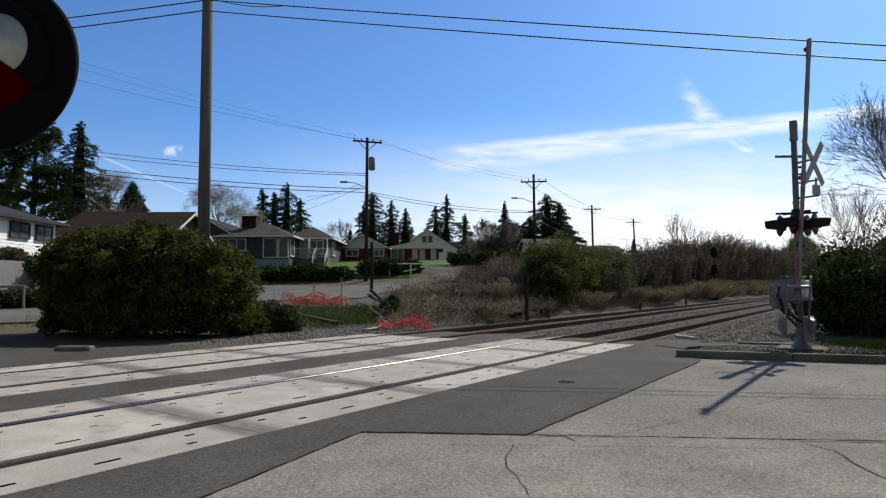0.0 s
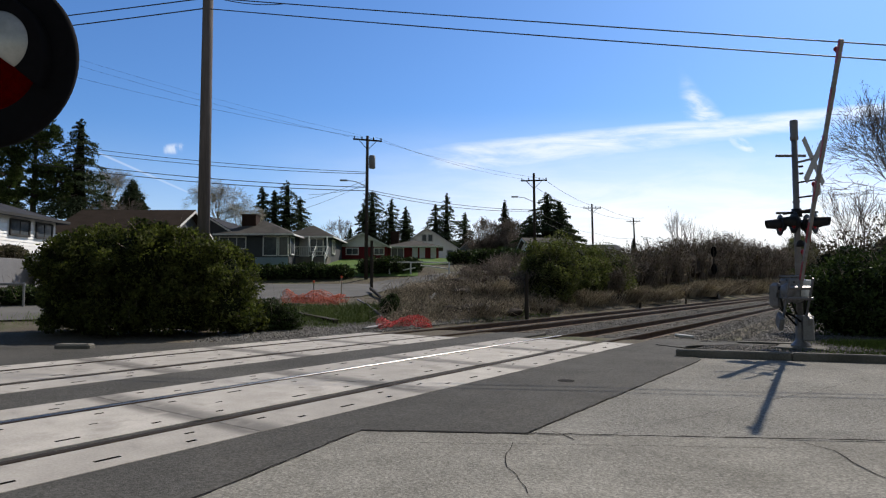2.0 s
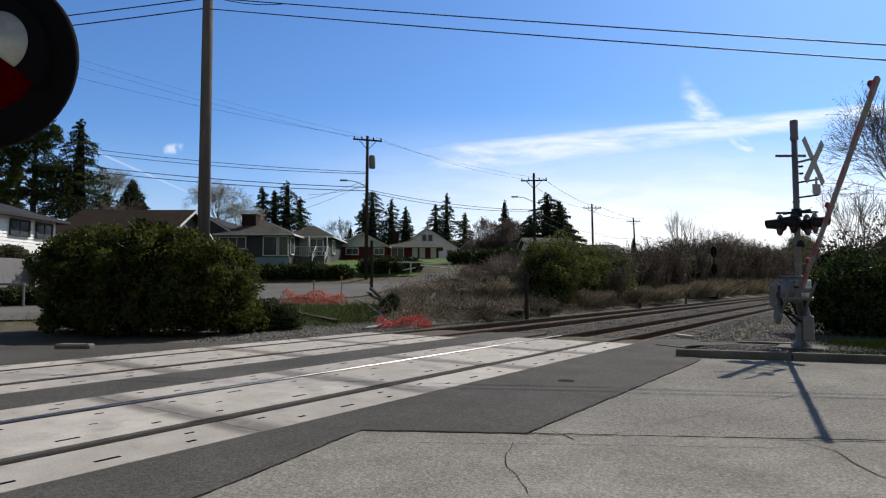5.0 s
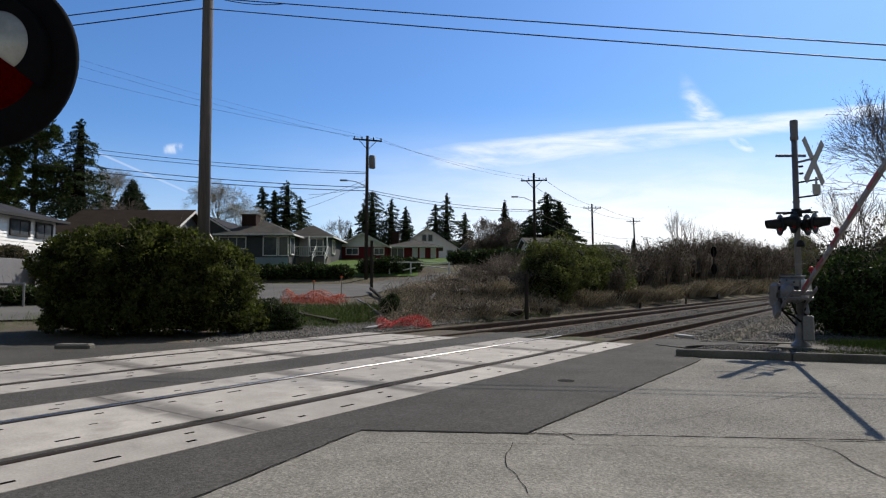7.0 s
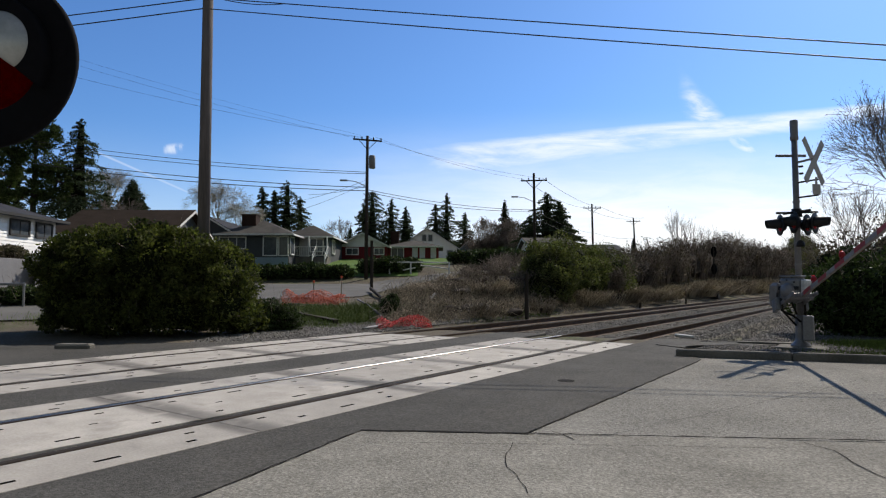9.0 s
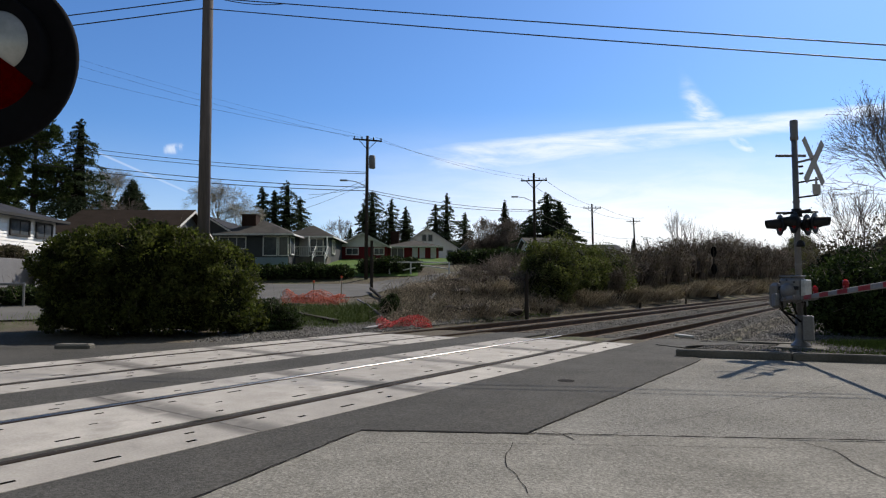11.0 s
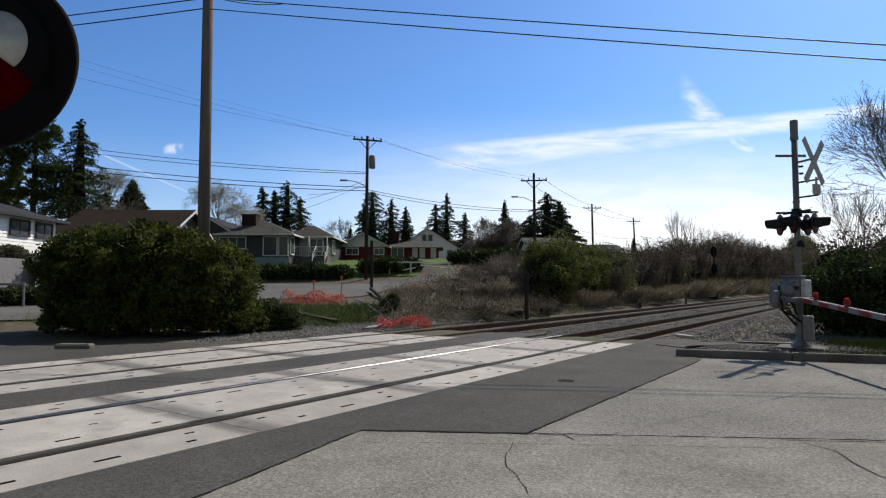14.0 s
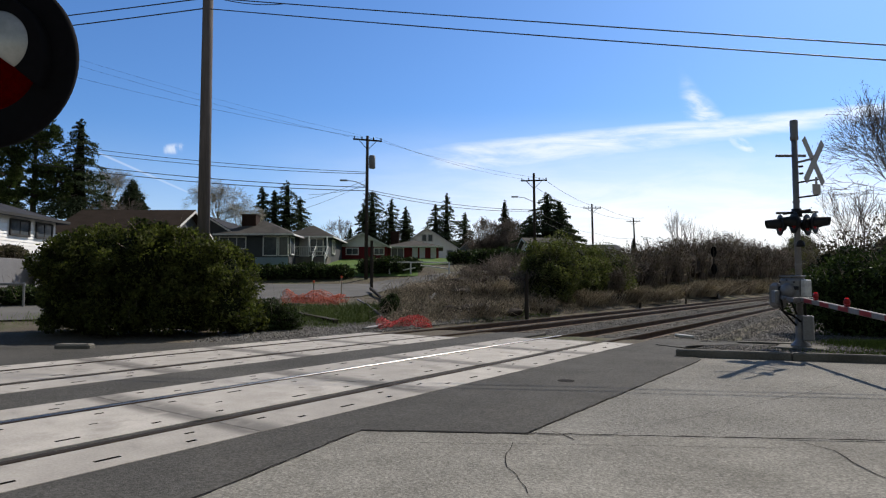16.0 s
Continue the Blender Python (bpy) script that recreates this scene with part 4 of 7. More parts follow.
    tube(bm, (0, -0.26, 0), (0, 0.26, 0), 0.03, 0.03, 10)
    part("axle", bm, B, arm)
    return t, arm, heads


SIGNAL, GATE_ARM, HEADS = build_signal()
ARM_ANGLES = [(0, 76.5), (0.9, 76.2), (1.2, 75.2), (1.5, 72.8), (1.8, 65.5), (2.0, 58.8), (2.25, 56.0), (2.5, 54.9), (3.0, 52.0), (3.5, 48.9), (4.2, 45.9), (5.2, 38.8), (6.3, 30.7), (7.0, 26.6), (8.0, 20.6), (9.0, 15.7),
              (10.2, 8.6), (11.3, 2.3), (11.6, 0.3), (12.0, -1.5), (12.4, -2.6), (12.8, -2.9), (14.0, -2.9), (16.0, -2.9)]


# ---- the neighbourhood beyond the tracks: V(side, ahead) on the street's grid ----
def V(rt, fw, z=None):
    x, y = 0.8171 * rt - 0.5764 * fw, 0.5764 * rt + 0.8171 * fw
    return Vector((x, y, land(x, y) if z is None else z))


GRID = 35.2


def blob_points(n, lobes, r, shell=0.55, squash=1.0):
    """Points in a cluster of ellipsoid lobes (x, y, z, rx, ry, rz), most of them near the skin."""
    lobes = np.array(lobes, float)
    vol = (lobes[:, 3] * lobes[:, 4] * lobes[:, 5]) ** 0.667
    which = r.choice(len(lobes), n, p=vol / vol.sum())
    d = r.normal(size=(n, 3))
    d /= np.linalg.norm(d, axis=1)[:, None]
    rad = shell + (1.06 - shell) * r.random(n) ** 0.6
    # uneven skin
    bump = 1 + 0.16 * np.sin(7 * d[:, 0] + which) * np.sin(6 * d[:, 1] + 2 * which) + 0.10 * np.sin(13 * d[:, 2] + 3 * which)
    p = lobes[which, :3] + d * (rad * bump)[:, None] * lobes[which, 3:6]
    return p, d


# solid hearts of the lobes; their dark colour stands for shade among the leaves
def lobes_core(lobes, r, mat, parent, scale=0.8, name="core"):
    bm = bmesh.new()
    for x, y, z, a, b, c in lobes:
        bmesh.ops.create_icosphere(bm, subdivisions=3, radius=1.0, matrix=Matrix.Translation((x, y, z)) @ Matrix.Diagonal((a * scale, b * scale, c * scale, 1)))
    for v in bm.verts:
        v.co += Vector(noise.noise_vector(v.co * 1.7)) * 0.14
    return part(name, bm, M[mat], parent, "solid inner mass, its dark colour standing for shade between leaves")


def bush(name, at, turn, lobes, n, size, seed, label, mat="leaf", twigs=0, core="inner_shade", twig_len=0.5, category="bush", group="", inner=0.8, aspect=0.5, clumps=0, clump_size=0.35):
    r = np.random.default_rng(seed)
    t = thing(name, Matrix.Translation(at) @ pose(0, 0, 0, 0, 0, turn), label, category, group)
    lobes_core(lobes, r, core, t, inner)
    if clumps:
        p, d = blob_points(clumps, lobes, r, 0.92)
        k = p[:, 2] > 0.25
        lobes = list(lobes) + [(*a, s * 1.1, s * 1.1, s) for a, s in zip(p[k] + d[k] * 0.02, r.uniform(clump_size * 0.6, clump_size * 1.3, k.sum()))]
    p, d = blob_points(n, lobes, r, 0.7)
    keep = p[:, 2] > 0.02
    v, f = leaf_mesh(p[keep], size, r, aspect, out=d[keep], spread=0.9)
    arrays("foliage", v, f, M[mat], t, "", "stuff")
    if twigs:
        p, d = blob_points(twigs, lobes, r, 0.6)
        d[:, 2] = np.abs(d[:, 2]) + 0.5
        q = p + (d + r.normal(0, 0.4, d.shape)) * twig_len * r.uniform(0.5, 1.3, (twigs, 1))
        v, f = sticks(p, q, np.full(twigs, size * 0.06), np.full(twigs, size * 0.025))
        arrays("twig_mass", v, f, M["twig"], t, "", "stuff")
    return t


def thicket(name, at, turn, w, ln, h, seed, label, canes=260, thick=0.010, leaves=2500, leaf=0.10, mat="thicket_twig", lean=0.3, group="trackside hedgerow", core=0.62):
    """A leafless thicket: upright arching canes with side twigs round a dark heart, w by ln, some withered leaves."""
    r = np.random.default_rng(seed)
    t = thing(name, Matrix.Translation(at) @ pose(0, 0, 0, 0, 0, turn), label, "bush", group)
    lobes = [(r.uniform(-0.2, 0.2) * w, k * ln * 0.3, h * 0.34, w * 0.62, ln * 0.36, h * r.uniform(0.44, 0.56)) for k in (-1, 0, 1)]
    lobes_core(lobes, r, "bark", t, core)
    # canes stand in clumps of uneven height
    m = max(5, int(ln * w * 0.9))
    ca, cr = r.uniform(0, 2 * math.pi, m), np.sqrt(r.random(m))
    own = r.integers(0, m, canes)
    a, rad = ca[own], cr[own]
    foot = np.stack([np.cos(a) * rad * w * 0.6, np.sin(a) * rad * ln * 0.5, np.zeros(canes)], 1) + r.normal(0, 0.20 + 0.02 * ln, (canes, 3)) * [1, 1, 0]
    rise = h * (0.55 + 0.45 * np.sqrt(np.maximum(1 - rad ** 2, 0))) * r.uniform(0.66, 1.16, m)[own] * r.uniform(0.75, 1.1, canes)
    d = np.stack([np.cos(a) * rad, np.sin(a) * rad, np.zeros(canes)], 1) * lean + r.normal(0, 0.16, (canes, 3)) * [1, 1, 0]
    p1 = foot + d * rise[:, None] * 0.4 + np.stack([np.zeros(canes), np.zeros(canes), rise * 0.55], 1)
    p2 = p1 + (d * 0.9 + r.normal(0, 0.12, d.shape) * [1, 1, 0]) * rise[:, None] * 0.6 + np.stack([np.zeros(canes), np.zeros(canes), rise * 0.45], 1)
    P, Q = [foot, p1], [p1, p2]
    R0, R1 = [np.full(canes, thick * 1.5), np.full(canes, thick)], [np.full(canes, thick), np.full(canes, thick * 0.4)]
    for k in range(11):
        u = r.random((canes, 1))
        low = r.random((canes, 1)) < 0.35
        b = np.where(low, foot + (p1 - foot) * (0.35 + 0.65 * u), p1 + (p2 - p1) * u)
        e = r.normal(0, 0.55, (canes, 3)) + [0, 0, 0.55]
        P.append(b)
        Q.append(b + e * h * 0.13 * r.uniform(0.5, 1.4, (canes, 1)))
        R0.append(np.full(canes, thick * 0.6))
        R1.append(np.full(canes, thick * 0.25))
    v, f = sticks(np.concatenate(P), np.concatenate(Q), np.concatenate(R0), np.concatenate(R1))
    arrays("twig_mass", v, f, M[mat], t, "", "stuff")
    if leaves:
        i = r.integers(0, len(P), leaves)
        j = r.integers(0, canes, leaves)
        u = r.random((leaves, 1))
        A, B = np.stack(P), np.stack(Q)
        c = A[i, j] * (1 - u) + B[i, j] * u + r.normal(0, leaf, (leaves, 3))
        c[:, 2] = np.maximum(c[:, 2], 0.03)
        v, f = leaf_mesh(c, leaf, r, 0.5)
        arrays("withered_leaves", v, f, M["bramble_leaf"], t, "", "stuff")
    return t


def pine(at, h, seed, tufts, label, n=26000, mat="needle_green"):
    """A pine: bare leaning trunk, limbs that rise, and rounded needle masses with gaps between; tufts: (side, ahead, height, radius)."""
    r = np.random.default_rng(seed)
    t = thing("pine", Matrix.Translation(at) @ pose(0, 0, 0, 0, 0, GRID), label, "tree", "conifers")
    bm = bmesh.new()
    tube(bm, (0, 0, -0.3), (0.2, 0, h * 0.55), 0.34, 0.22, 10)
    tube(bm, (0.2, 0, h * 0.55), (0.1, 0, h * 0.93), 0.22, 0.05, 8)
    part("trunk", bm, M["bark"], t, "", True)
    P, Q = [], []
    pts, out = [], []
    vol = sum(q[3] ** 2 for q in tufts)
    for x, y, z, rad in tufts:
        P.append((0.15, 0, max(z - abs(x) * 0.45 - 0.5, h * 0.2)))
        Q.append((x, y, z))
        sub = max(4, int(9 * rad))
        for _ in range(sub):
            e = r.normal(size=3)
            e /= np.linalg.norm(e)
            c = np.array([x, y, z]) + e * rad * r.uniform(0.45, 0.95) * [1, 1, 0.75]
            P.append((x, y, z))
            Q.append(tuple(c))
            m = int(n * rad ** 2 / vol / sub)
            g = r.normal(size=(m, 3))
            g /= np.linalg.norm(g, axis=1)[:, None]
            pts.append(c + g * (rad * 0.36 * r.random((m, 1)) ** 0.45) * [1, 1, 0.7])
            out.append(g + [0, 0, 0.35])
    v, f = leaf_mesh(np.concatenate(pts), 0.26, r, 0.30, out=np.concatenate(out), spread=0.6)
    arrays("crown", v, f, M[mat], t, "", "stuff")
    v, f = sticks(np.array(P, float), np.array(Q, float), np.full(len(P), 0.07), np.full(len(P), 0.025))
    arrays("limb", v, f, M["bark"], t, "", "stuff")
    return t


def conifer(at, h, w, seed, n=4200, mat="needle", airy=0.0, spire=1.0, bare=0.06, label="tall dark green conifer behind the houses"):
    """Trunk and drooping tiers of needle sprays."""
    r = np.random.default_rng(seed)
    t = thing("conifer", Matrix.Translation(at), label, "tree", "conifers")
    bm = bmesh.new()
    tube(bm, (0, 0, -0.3), (0, 0, h * 0.97), 0.009 * h + 0.04, 0.02, 8)
    part("trunk", bm, M["bark"], t, "", True)
    # branches in loose tiers, each a flat drooping spray of needle clumps
    nb = int(30 + h * (9 - 3.5 * airy))
    hh = bare + (1 - bare) * (np.arange(nb) + r.random(nb)) / nb
    az = np.arange(nb) * 2.4 + r.normal(0, 0.5, nb)
    full = (1 - hh) ** spire
    reach = 0.54 * w * full * (r.uniform(0.62 - 0.34 * airy, 1.15 + 0.3 * airy, nb) * (1 + 0.22 * np.sin(hh * 23 + seed) * np.sin(az + seed)) if airy >= 0 else r.uniform(0.92, 1.06, nb)) + 0.12
    wt = reach ** (1.35 if airy < 0.4 else 1.0)
    b = r.choice(nb, n, p=wt / wt.sum())
    s = r.random(n) ** 0.6
    ln = reach[b] * s
    side = r.normal(0, 1, n) * (0.10 + 0.28 * s * (1 - 0.6 * s)) * reach[b]
    ax = np.stack([np.cos(az[b]), np.sin(az[b])], 1)
    pr = np.stack([-ax[:, 1], ax[:, 0]], 1)
    lift = (r.uniform(-0.25, 0.40, nb) if airy >= 0 else r.uniform(0.1, 0.3, nb))[b]
    z = hh[b] * h + lift * ln - 0.30 * ln * s - np.abs(r.normal(0, 0.10 * (1 - 0.5 * airy), n)) * (0.6 + 0.4 * w / 4)
    p = np.stack([ax[:, 0] * ln + pr[:, 0] * side, ax[:, 1] * ln + pr[:, 1] * side, z], 1)
    out = np.stack([ax[:, 0], ax[:, 1], np.full(n, -0.35)], 1) * 1.3
    v, f = leaf_mesh(p, 0.17 + 0.007 * h, r, 0.36, 0.15, out, 1.0)
    arrays("crown", v, f, M[mat], t, "", "stuff")
    # dark cone round the trunk: the crown's inner shade put into its colour
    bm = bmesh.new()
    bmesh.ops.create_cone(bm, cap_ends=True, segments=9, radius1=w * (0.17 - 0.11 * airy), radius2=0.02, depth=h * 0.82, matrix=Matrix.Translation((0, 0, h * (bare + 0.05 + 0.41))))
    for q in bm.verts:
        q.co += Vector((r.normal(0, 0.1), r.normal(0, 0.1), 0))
    part("core", bm, M["inner_shade"], t)
    k = np.stack([np.zeros(nb), np.zeros(nb), hh * h], 1)
    q = np.stack([np.cos(az) * reach, np.sin(az) * reach, hh * h - 0.2 * reach], 1)
    v, f = sticks(k, q, np.full(nb, 0.03), np.full(nb, 0.01))
    arrays("branch_tier", v, f, M["bark"], t, "", "stuff")
    return t


def bare_tree(at, h, spread, seed, levels=5, label="leafless deciduous tree with fine twigs", droop=0.0, lean=(0, 0), trunk_share=0.3, split=3, r0=None, buds=0, name="bare_tree", thin=1.0, mat="twig"):
    r = np.random.default_rng(seed)
    t = thing(name, Matrix.Translation(at), label, "tree", "bare trees")
    r0 = r0 or h * 0.018
    bm = bmesh.new()
    top = Vector((lean[0] * h, lean[1] * h, h * trunk_share))
    tube(bm, (0, 0, -0.2), top, r0 * 1.25, r0 * 0.85, 9)
    part("trunk", bm, M["bark"], t, "", True)
    P, Q, R0, R1 = [], [], [], []
    tips = [(np.array(top), np.array([lean[0], lean[1], 1.0]), r0 * 0.85)]
    ln = h * (1 - trunk_share) / levels * 1.25
    for lv in range(levels):
        nxt = []
        for p, d, rad in tips:
            for _ in range(split if lv else split + 2):
                e = d + r.normal(0, 0.42 * spread, 3)
                e[2] += 0.18 - droop * lv * 0.25
                e /= np.linalg.norm(e)
                l = ln * r.uniform(0.6, 1.2) * 0.84 ** lv
                mid = p + e * l * 0.5 + r.normal(0, 0.04, 3) * l
                q = p + e * l
                ra, rb = max(rad * 0.72, 0.004 * thin), max(rad * 0.5, 0.003 * thin)
                P += [p, mid]
                Q += [mid, q]
                R0 += [ra, (ra + rb) / 2]
                R1 += [(ra + rb) / 2, rb]
                nxt.append((q, e, rb))
        tips = nxt
    v, f = sticks(np.array(P), np.array(Q), np.array(R0), np.array(R1))
    arrays("crown", v, f, M[mat], t, "", "stuff")
    if buds:
        pts = np.array([q for q, _, _ in tips])
        pts = pts[r.integers(0, len(pts), buds)] + r.normal(0, 0.1, (buds, 3))
        v, f = leaf_mesh(pts, 0.05, r, 0.5)
        arrays("young_foliage", v, f, M["bramble_leaf"], t, "", "stuff")
    return t


# ---- houses ----
def window(parent, m, w, h, cols=2, name="window", frame_mat="trim"):
    """A framed window on a wall face; local x along the wall, z up, -y outwards."""
    bm = bmesh.new()
    f = 0.09
    box(bm, -w / 2 - f, w / 2 + f, -0.06, 0.02, h, h + f)
    box(bm, -w / 2 - f, w / 2 + f, -0.08, 0.02, -f, 0)
    for s in (-1, 1):
        box(bm, s * (w / 2 + f / 2) - f / 2, s * (w / 2 + f / 2) + f / 2, -0.06, 0.02, 0, h)
    for k in range(1, cols):
        box(bm, -w / 2 + w * k / cols - 0.03, -w / 2 + w * k / cols + 0.03, -0.05, 0.02, 0, h)
    win = part(name, bm, M[frame_mat], parent, "white-framed window" if frame_mat == "trim" else "dark-framed window")
    win.matrix_basis = m
    for k in range(cols):
        bm = bmesh.new()
        box(bm, -w / 2 + w * k / cols + 0.03, -w / 2 + w * (k + 1) / cols - 0.03, -0.025, -0.01, 0, h)
        part("pane", bm, M["window"], win)
    return win


def house(rt0, rt1, fw0, fw1, z0, eave, ridge, label, walls="siding_white", roof="shingle_grey", style="gable_x", over=0.45, boards=0.0, turn=0.0, trim="trim"):
    """A house on the street's grid: local x to the side, y ahead. style: ridge along x or y, or hip."""
    cx, cy = (rt0 + rt1) / 2, (fw0 + fw1) / 2
    w, d = (rt1 - rt0) / 2, (fw1 - fw0) / 2
    base = V(cx, cy, z0)
    t = thing("house", Matrix.Translation(base) @ pose(0, 0, 0, 0, 0, GRID + turn), label, "house", "houses on the street")
    e, rg = eave - z0, ridge - z0
    bm = bmesh.new()
    c = [(-w, -d), (w, -d), (w, d), (-w, d)]
    lo, hi = [bm.verts.new((*p, -0.8)) for p in c], [bm.verts.new((*p, e)) for p in c]
    for i in range(4):
        bm.faces.new((lo[i], lo[(i + 1) % 4], hi[(i + 1) % 4], hi[i]))
    if style == "gable_y":
        for y in (-d, d):
            bm.faces.new([bm.verts.new(p) for p in ((-w, y, e), (w, y, e), (0, y, rg - 0.06))])
    if style == "gable_x":
        for x in (-w, w):
            bm.faces.new([bm.verts.new(p) for p in ((x, -d, e), (x, d, e), (x, 0, rg - 0.06))])
    bmesh.ops.recalc_face_normals(bm, faces=bm.faces[:])
    part("wall", bm, M[walls], t)
    if boards:
        bm = bmesh.new()
        z = 0.1
        while z < e - boards * 0.5:
            for x0, x1, y0, y1 in ((-w - 0.02, w + 0.02, -d - 0.02, -d), (w, w + 0.02, -d - 0.02, d + 0.02)):
                vs = [bm.verts.new(p) for p in ((x0, y0 - 0.01, z), (x1, y0 - 0.01, z), (x1, y0 + 0.018, z + boards), (x0, y0 + 0.018, z + boards))] if x1 - x0 > 1 else \
                     [bm.verts.new(p) for p in ((x1 + 0.01, y0, z), (x1 + 0.01, y1, z), (x1 - 0.018, y1, z + boards), (x1 - 0.018, y0, z + boards))]
                bm.faces.new(vs)
                a = [vs[0], vs[1]]
                q = [bm.verts.new((v.co.x if x1 - x0 > 1 else x0, v.co.y + (0.03 if x1 - x0 > 1 else 0), z)) for v in a]
                bm.faces.new((a[1], a[0], q[0], q[1]))
            z += boards
        part("siding", bm, M[walls], t, "horizontal lap siding")
    # roof: a shell with thickness
    o, th = over, 0.16
    k = (rg - e)
    bm = bmesh.new()

    def shell(quads):
        for q in quads:
            a = [bm.verts.new(p) for p in q]
            b = [bm.verts.new((p[0], p[1], p[2] - th)) for p in q]
            bm.faces.new(a)
            bm.faces.new(b[::-1])
            for i in range(len(q)):
                j = (i + 1) % len(q)
                bm.faces.new((a[i], b[i], b[j], a[j]))

    if style == "gable_x":
        dz = k * o / d
        shell([[(-w - o, -d - o, e - dz + th), (w + o, -d - o, e - dz + th), (w + o, 0, rg + th), (-w - o, 0, rg + th)],
               [(w + o, d + o, e - dz + th), (-w - o, d + o, e - dz + th), (-w - o, 0, rg + th), (w + o, 0, rg + th)]])
        fas = [((s * (w + o + 0.02), -d - o, e - dz + 0.02), (s * (w + o + 0.02), 0, rg + 0.02)) for s in (-1, 1)] + [((s * (w + o + 0.02), d + o, e - dz + 0.02), (s * (w + o + 0.02), 0, rg + 0.02)) for s in (-1, 1)] + [((-w - o, -d - o - 0.02, e - dz + 0.03), (w + o, -d - o - 0.02, e - dz + 0.03))]
    elif style == "gable_y":
        dz = k * o / w
        shell([[(-w - o, -d - o, e - dz + th), (0, -d - o, rg + th), (0, d + o, rg + th), (-w - o, d + o, e - dz + th)],
               [(w + o, d + o, e - dz + th), (0, d + o, rg + th), (0, -d - o, rg + th), (w + o, -d - o, e - dz + th)]])
        fas = [((s * (w + o), -d - o - 0.02, e - dz + 0.02), (0, -d - o - 0.02, rg + 0.02)) for s in (-1, 1)] + [((w + o + 0.02, -d - o, e - dz + 0.03), (w + o + 0.02, d + o, e - dz + 0.03))]
    else:
        m = max(w - d, 0.0) if w > d else 0.0
        my = max(d - w, 0.0) if d > w else 0.0
        A, B, C, D = (-w - o, -d - o, e), (w + o, -d - o, e), (w + o, d + o, e), (-w - o, d + o, e)
        r1, r2 = ((-m, 0, rg), (m, 0, rg)) if w >= d else ((0, -my, rg), (0, my, rg))
        if w >= d:
            shell([[A, B, r2, r1], [C, D, r1, r2], [D, A, r1], [B, C, r2]])
        else:
            shell([[A, B, r1], [B, C, r2, r1], [C, D, r2], [D, A, r1, r2]])
        fas = [((A[0], A[1] - 0.02, e - 0.05), (B[0], B[1] - 0.02, e - 0.05)), ((B[0] + 0.02, B[1], e - 0.05), (C[0] + 0.02, C[1], e - 0.05))]
    bmesh.ops.recalc_face_normals(bm, faces=bm.faces[:])
    rf = part("roof", bm, M[roof], t, "shingled roof")
    for a, b in fas:
        bm = bmesh.new()
        a, b = Vector(a), Vector(b)
        L = (b - a).length
        mt = Matrix.Translation((a + b) / 2) @ (b - a).to_track_quat("X", "Z").to_matrix().to_4x4()
        box(bm, -L / 2, L / 2, -0.02, 0.02, -0.07, 0.07, 0, mt)
        part("fascia", bm, M[trim], rf, "white bargeboard")
    return t, w, d, e


def front(t, w, d, x, z):
    return pose(x, -d, z)


def side(t, w, d, y, z):
    return pose(w + 0.05, y, z, 0, 0, 90)


def door(parent, m, w=0.9, h=2.03, mat="white"):
    bm = bmesh.new()
    box(bm, -w / 2, w / 2, -0.05, 0.02, 0, h, 0.01)
    dr = part("door", bm, M[mat], parent, "painted front door")
    dr.matrix_basis = m
    bm = bmesh.new()
    tube(bm, (w / 2 - 0.08, -0.05, 0.98), (w / 2 - 0.08, -0.11, 0.98), 0.03, 0.03, 8)
    part("knob", bm, M["galv"], dr)


def chimney(parent, x, y, z0, z1, w=0.7):
    bm = bmesh.new()
    box(bm, x - w / 2, x + w / 2, y - w / 2, y + w / 2, z0, z1, 0.02)
    box(bm, x - w / 2 - 0.05, x + w / 2 + 0.05, y - w / 2 - 0.05, y + w / 2 + 0.05, z1, z1 + 0.12, 0.02)
    part("chimney", bm, M["brick"], parent, "dark brick chimney")


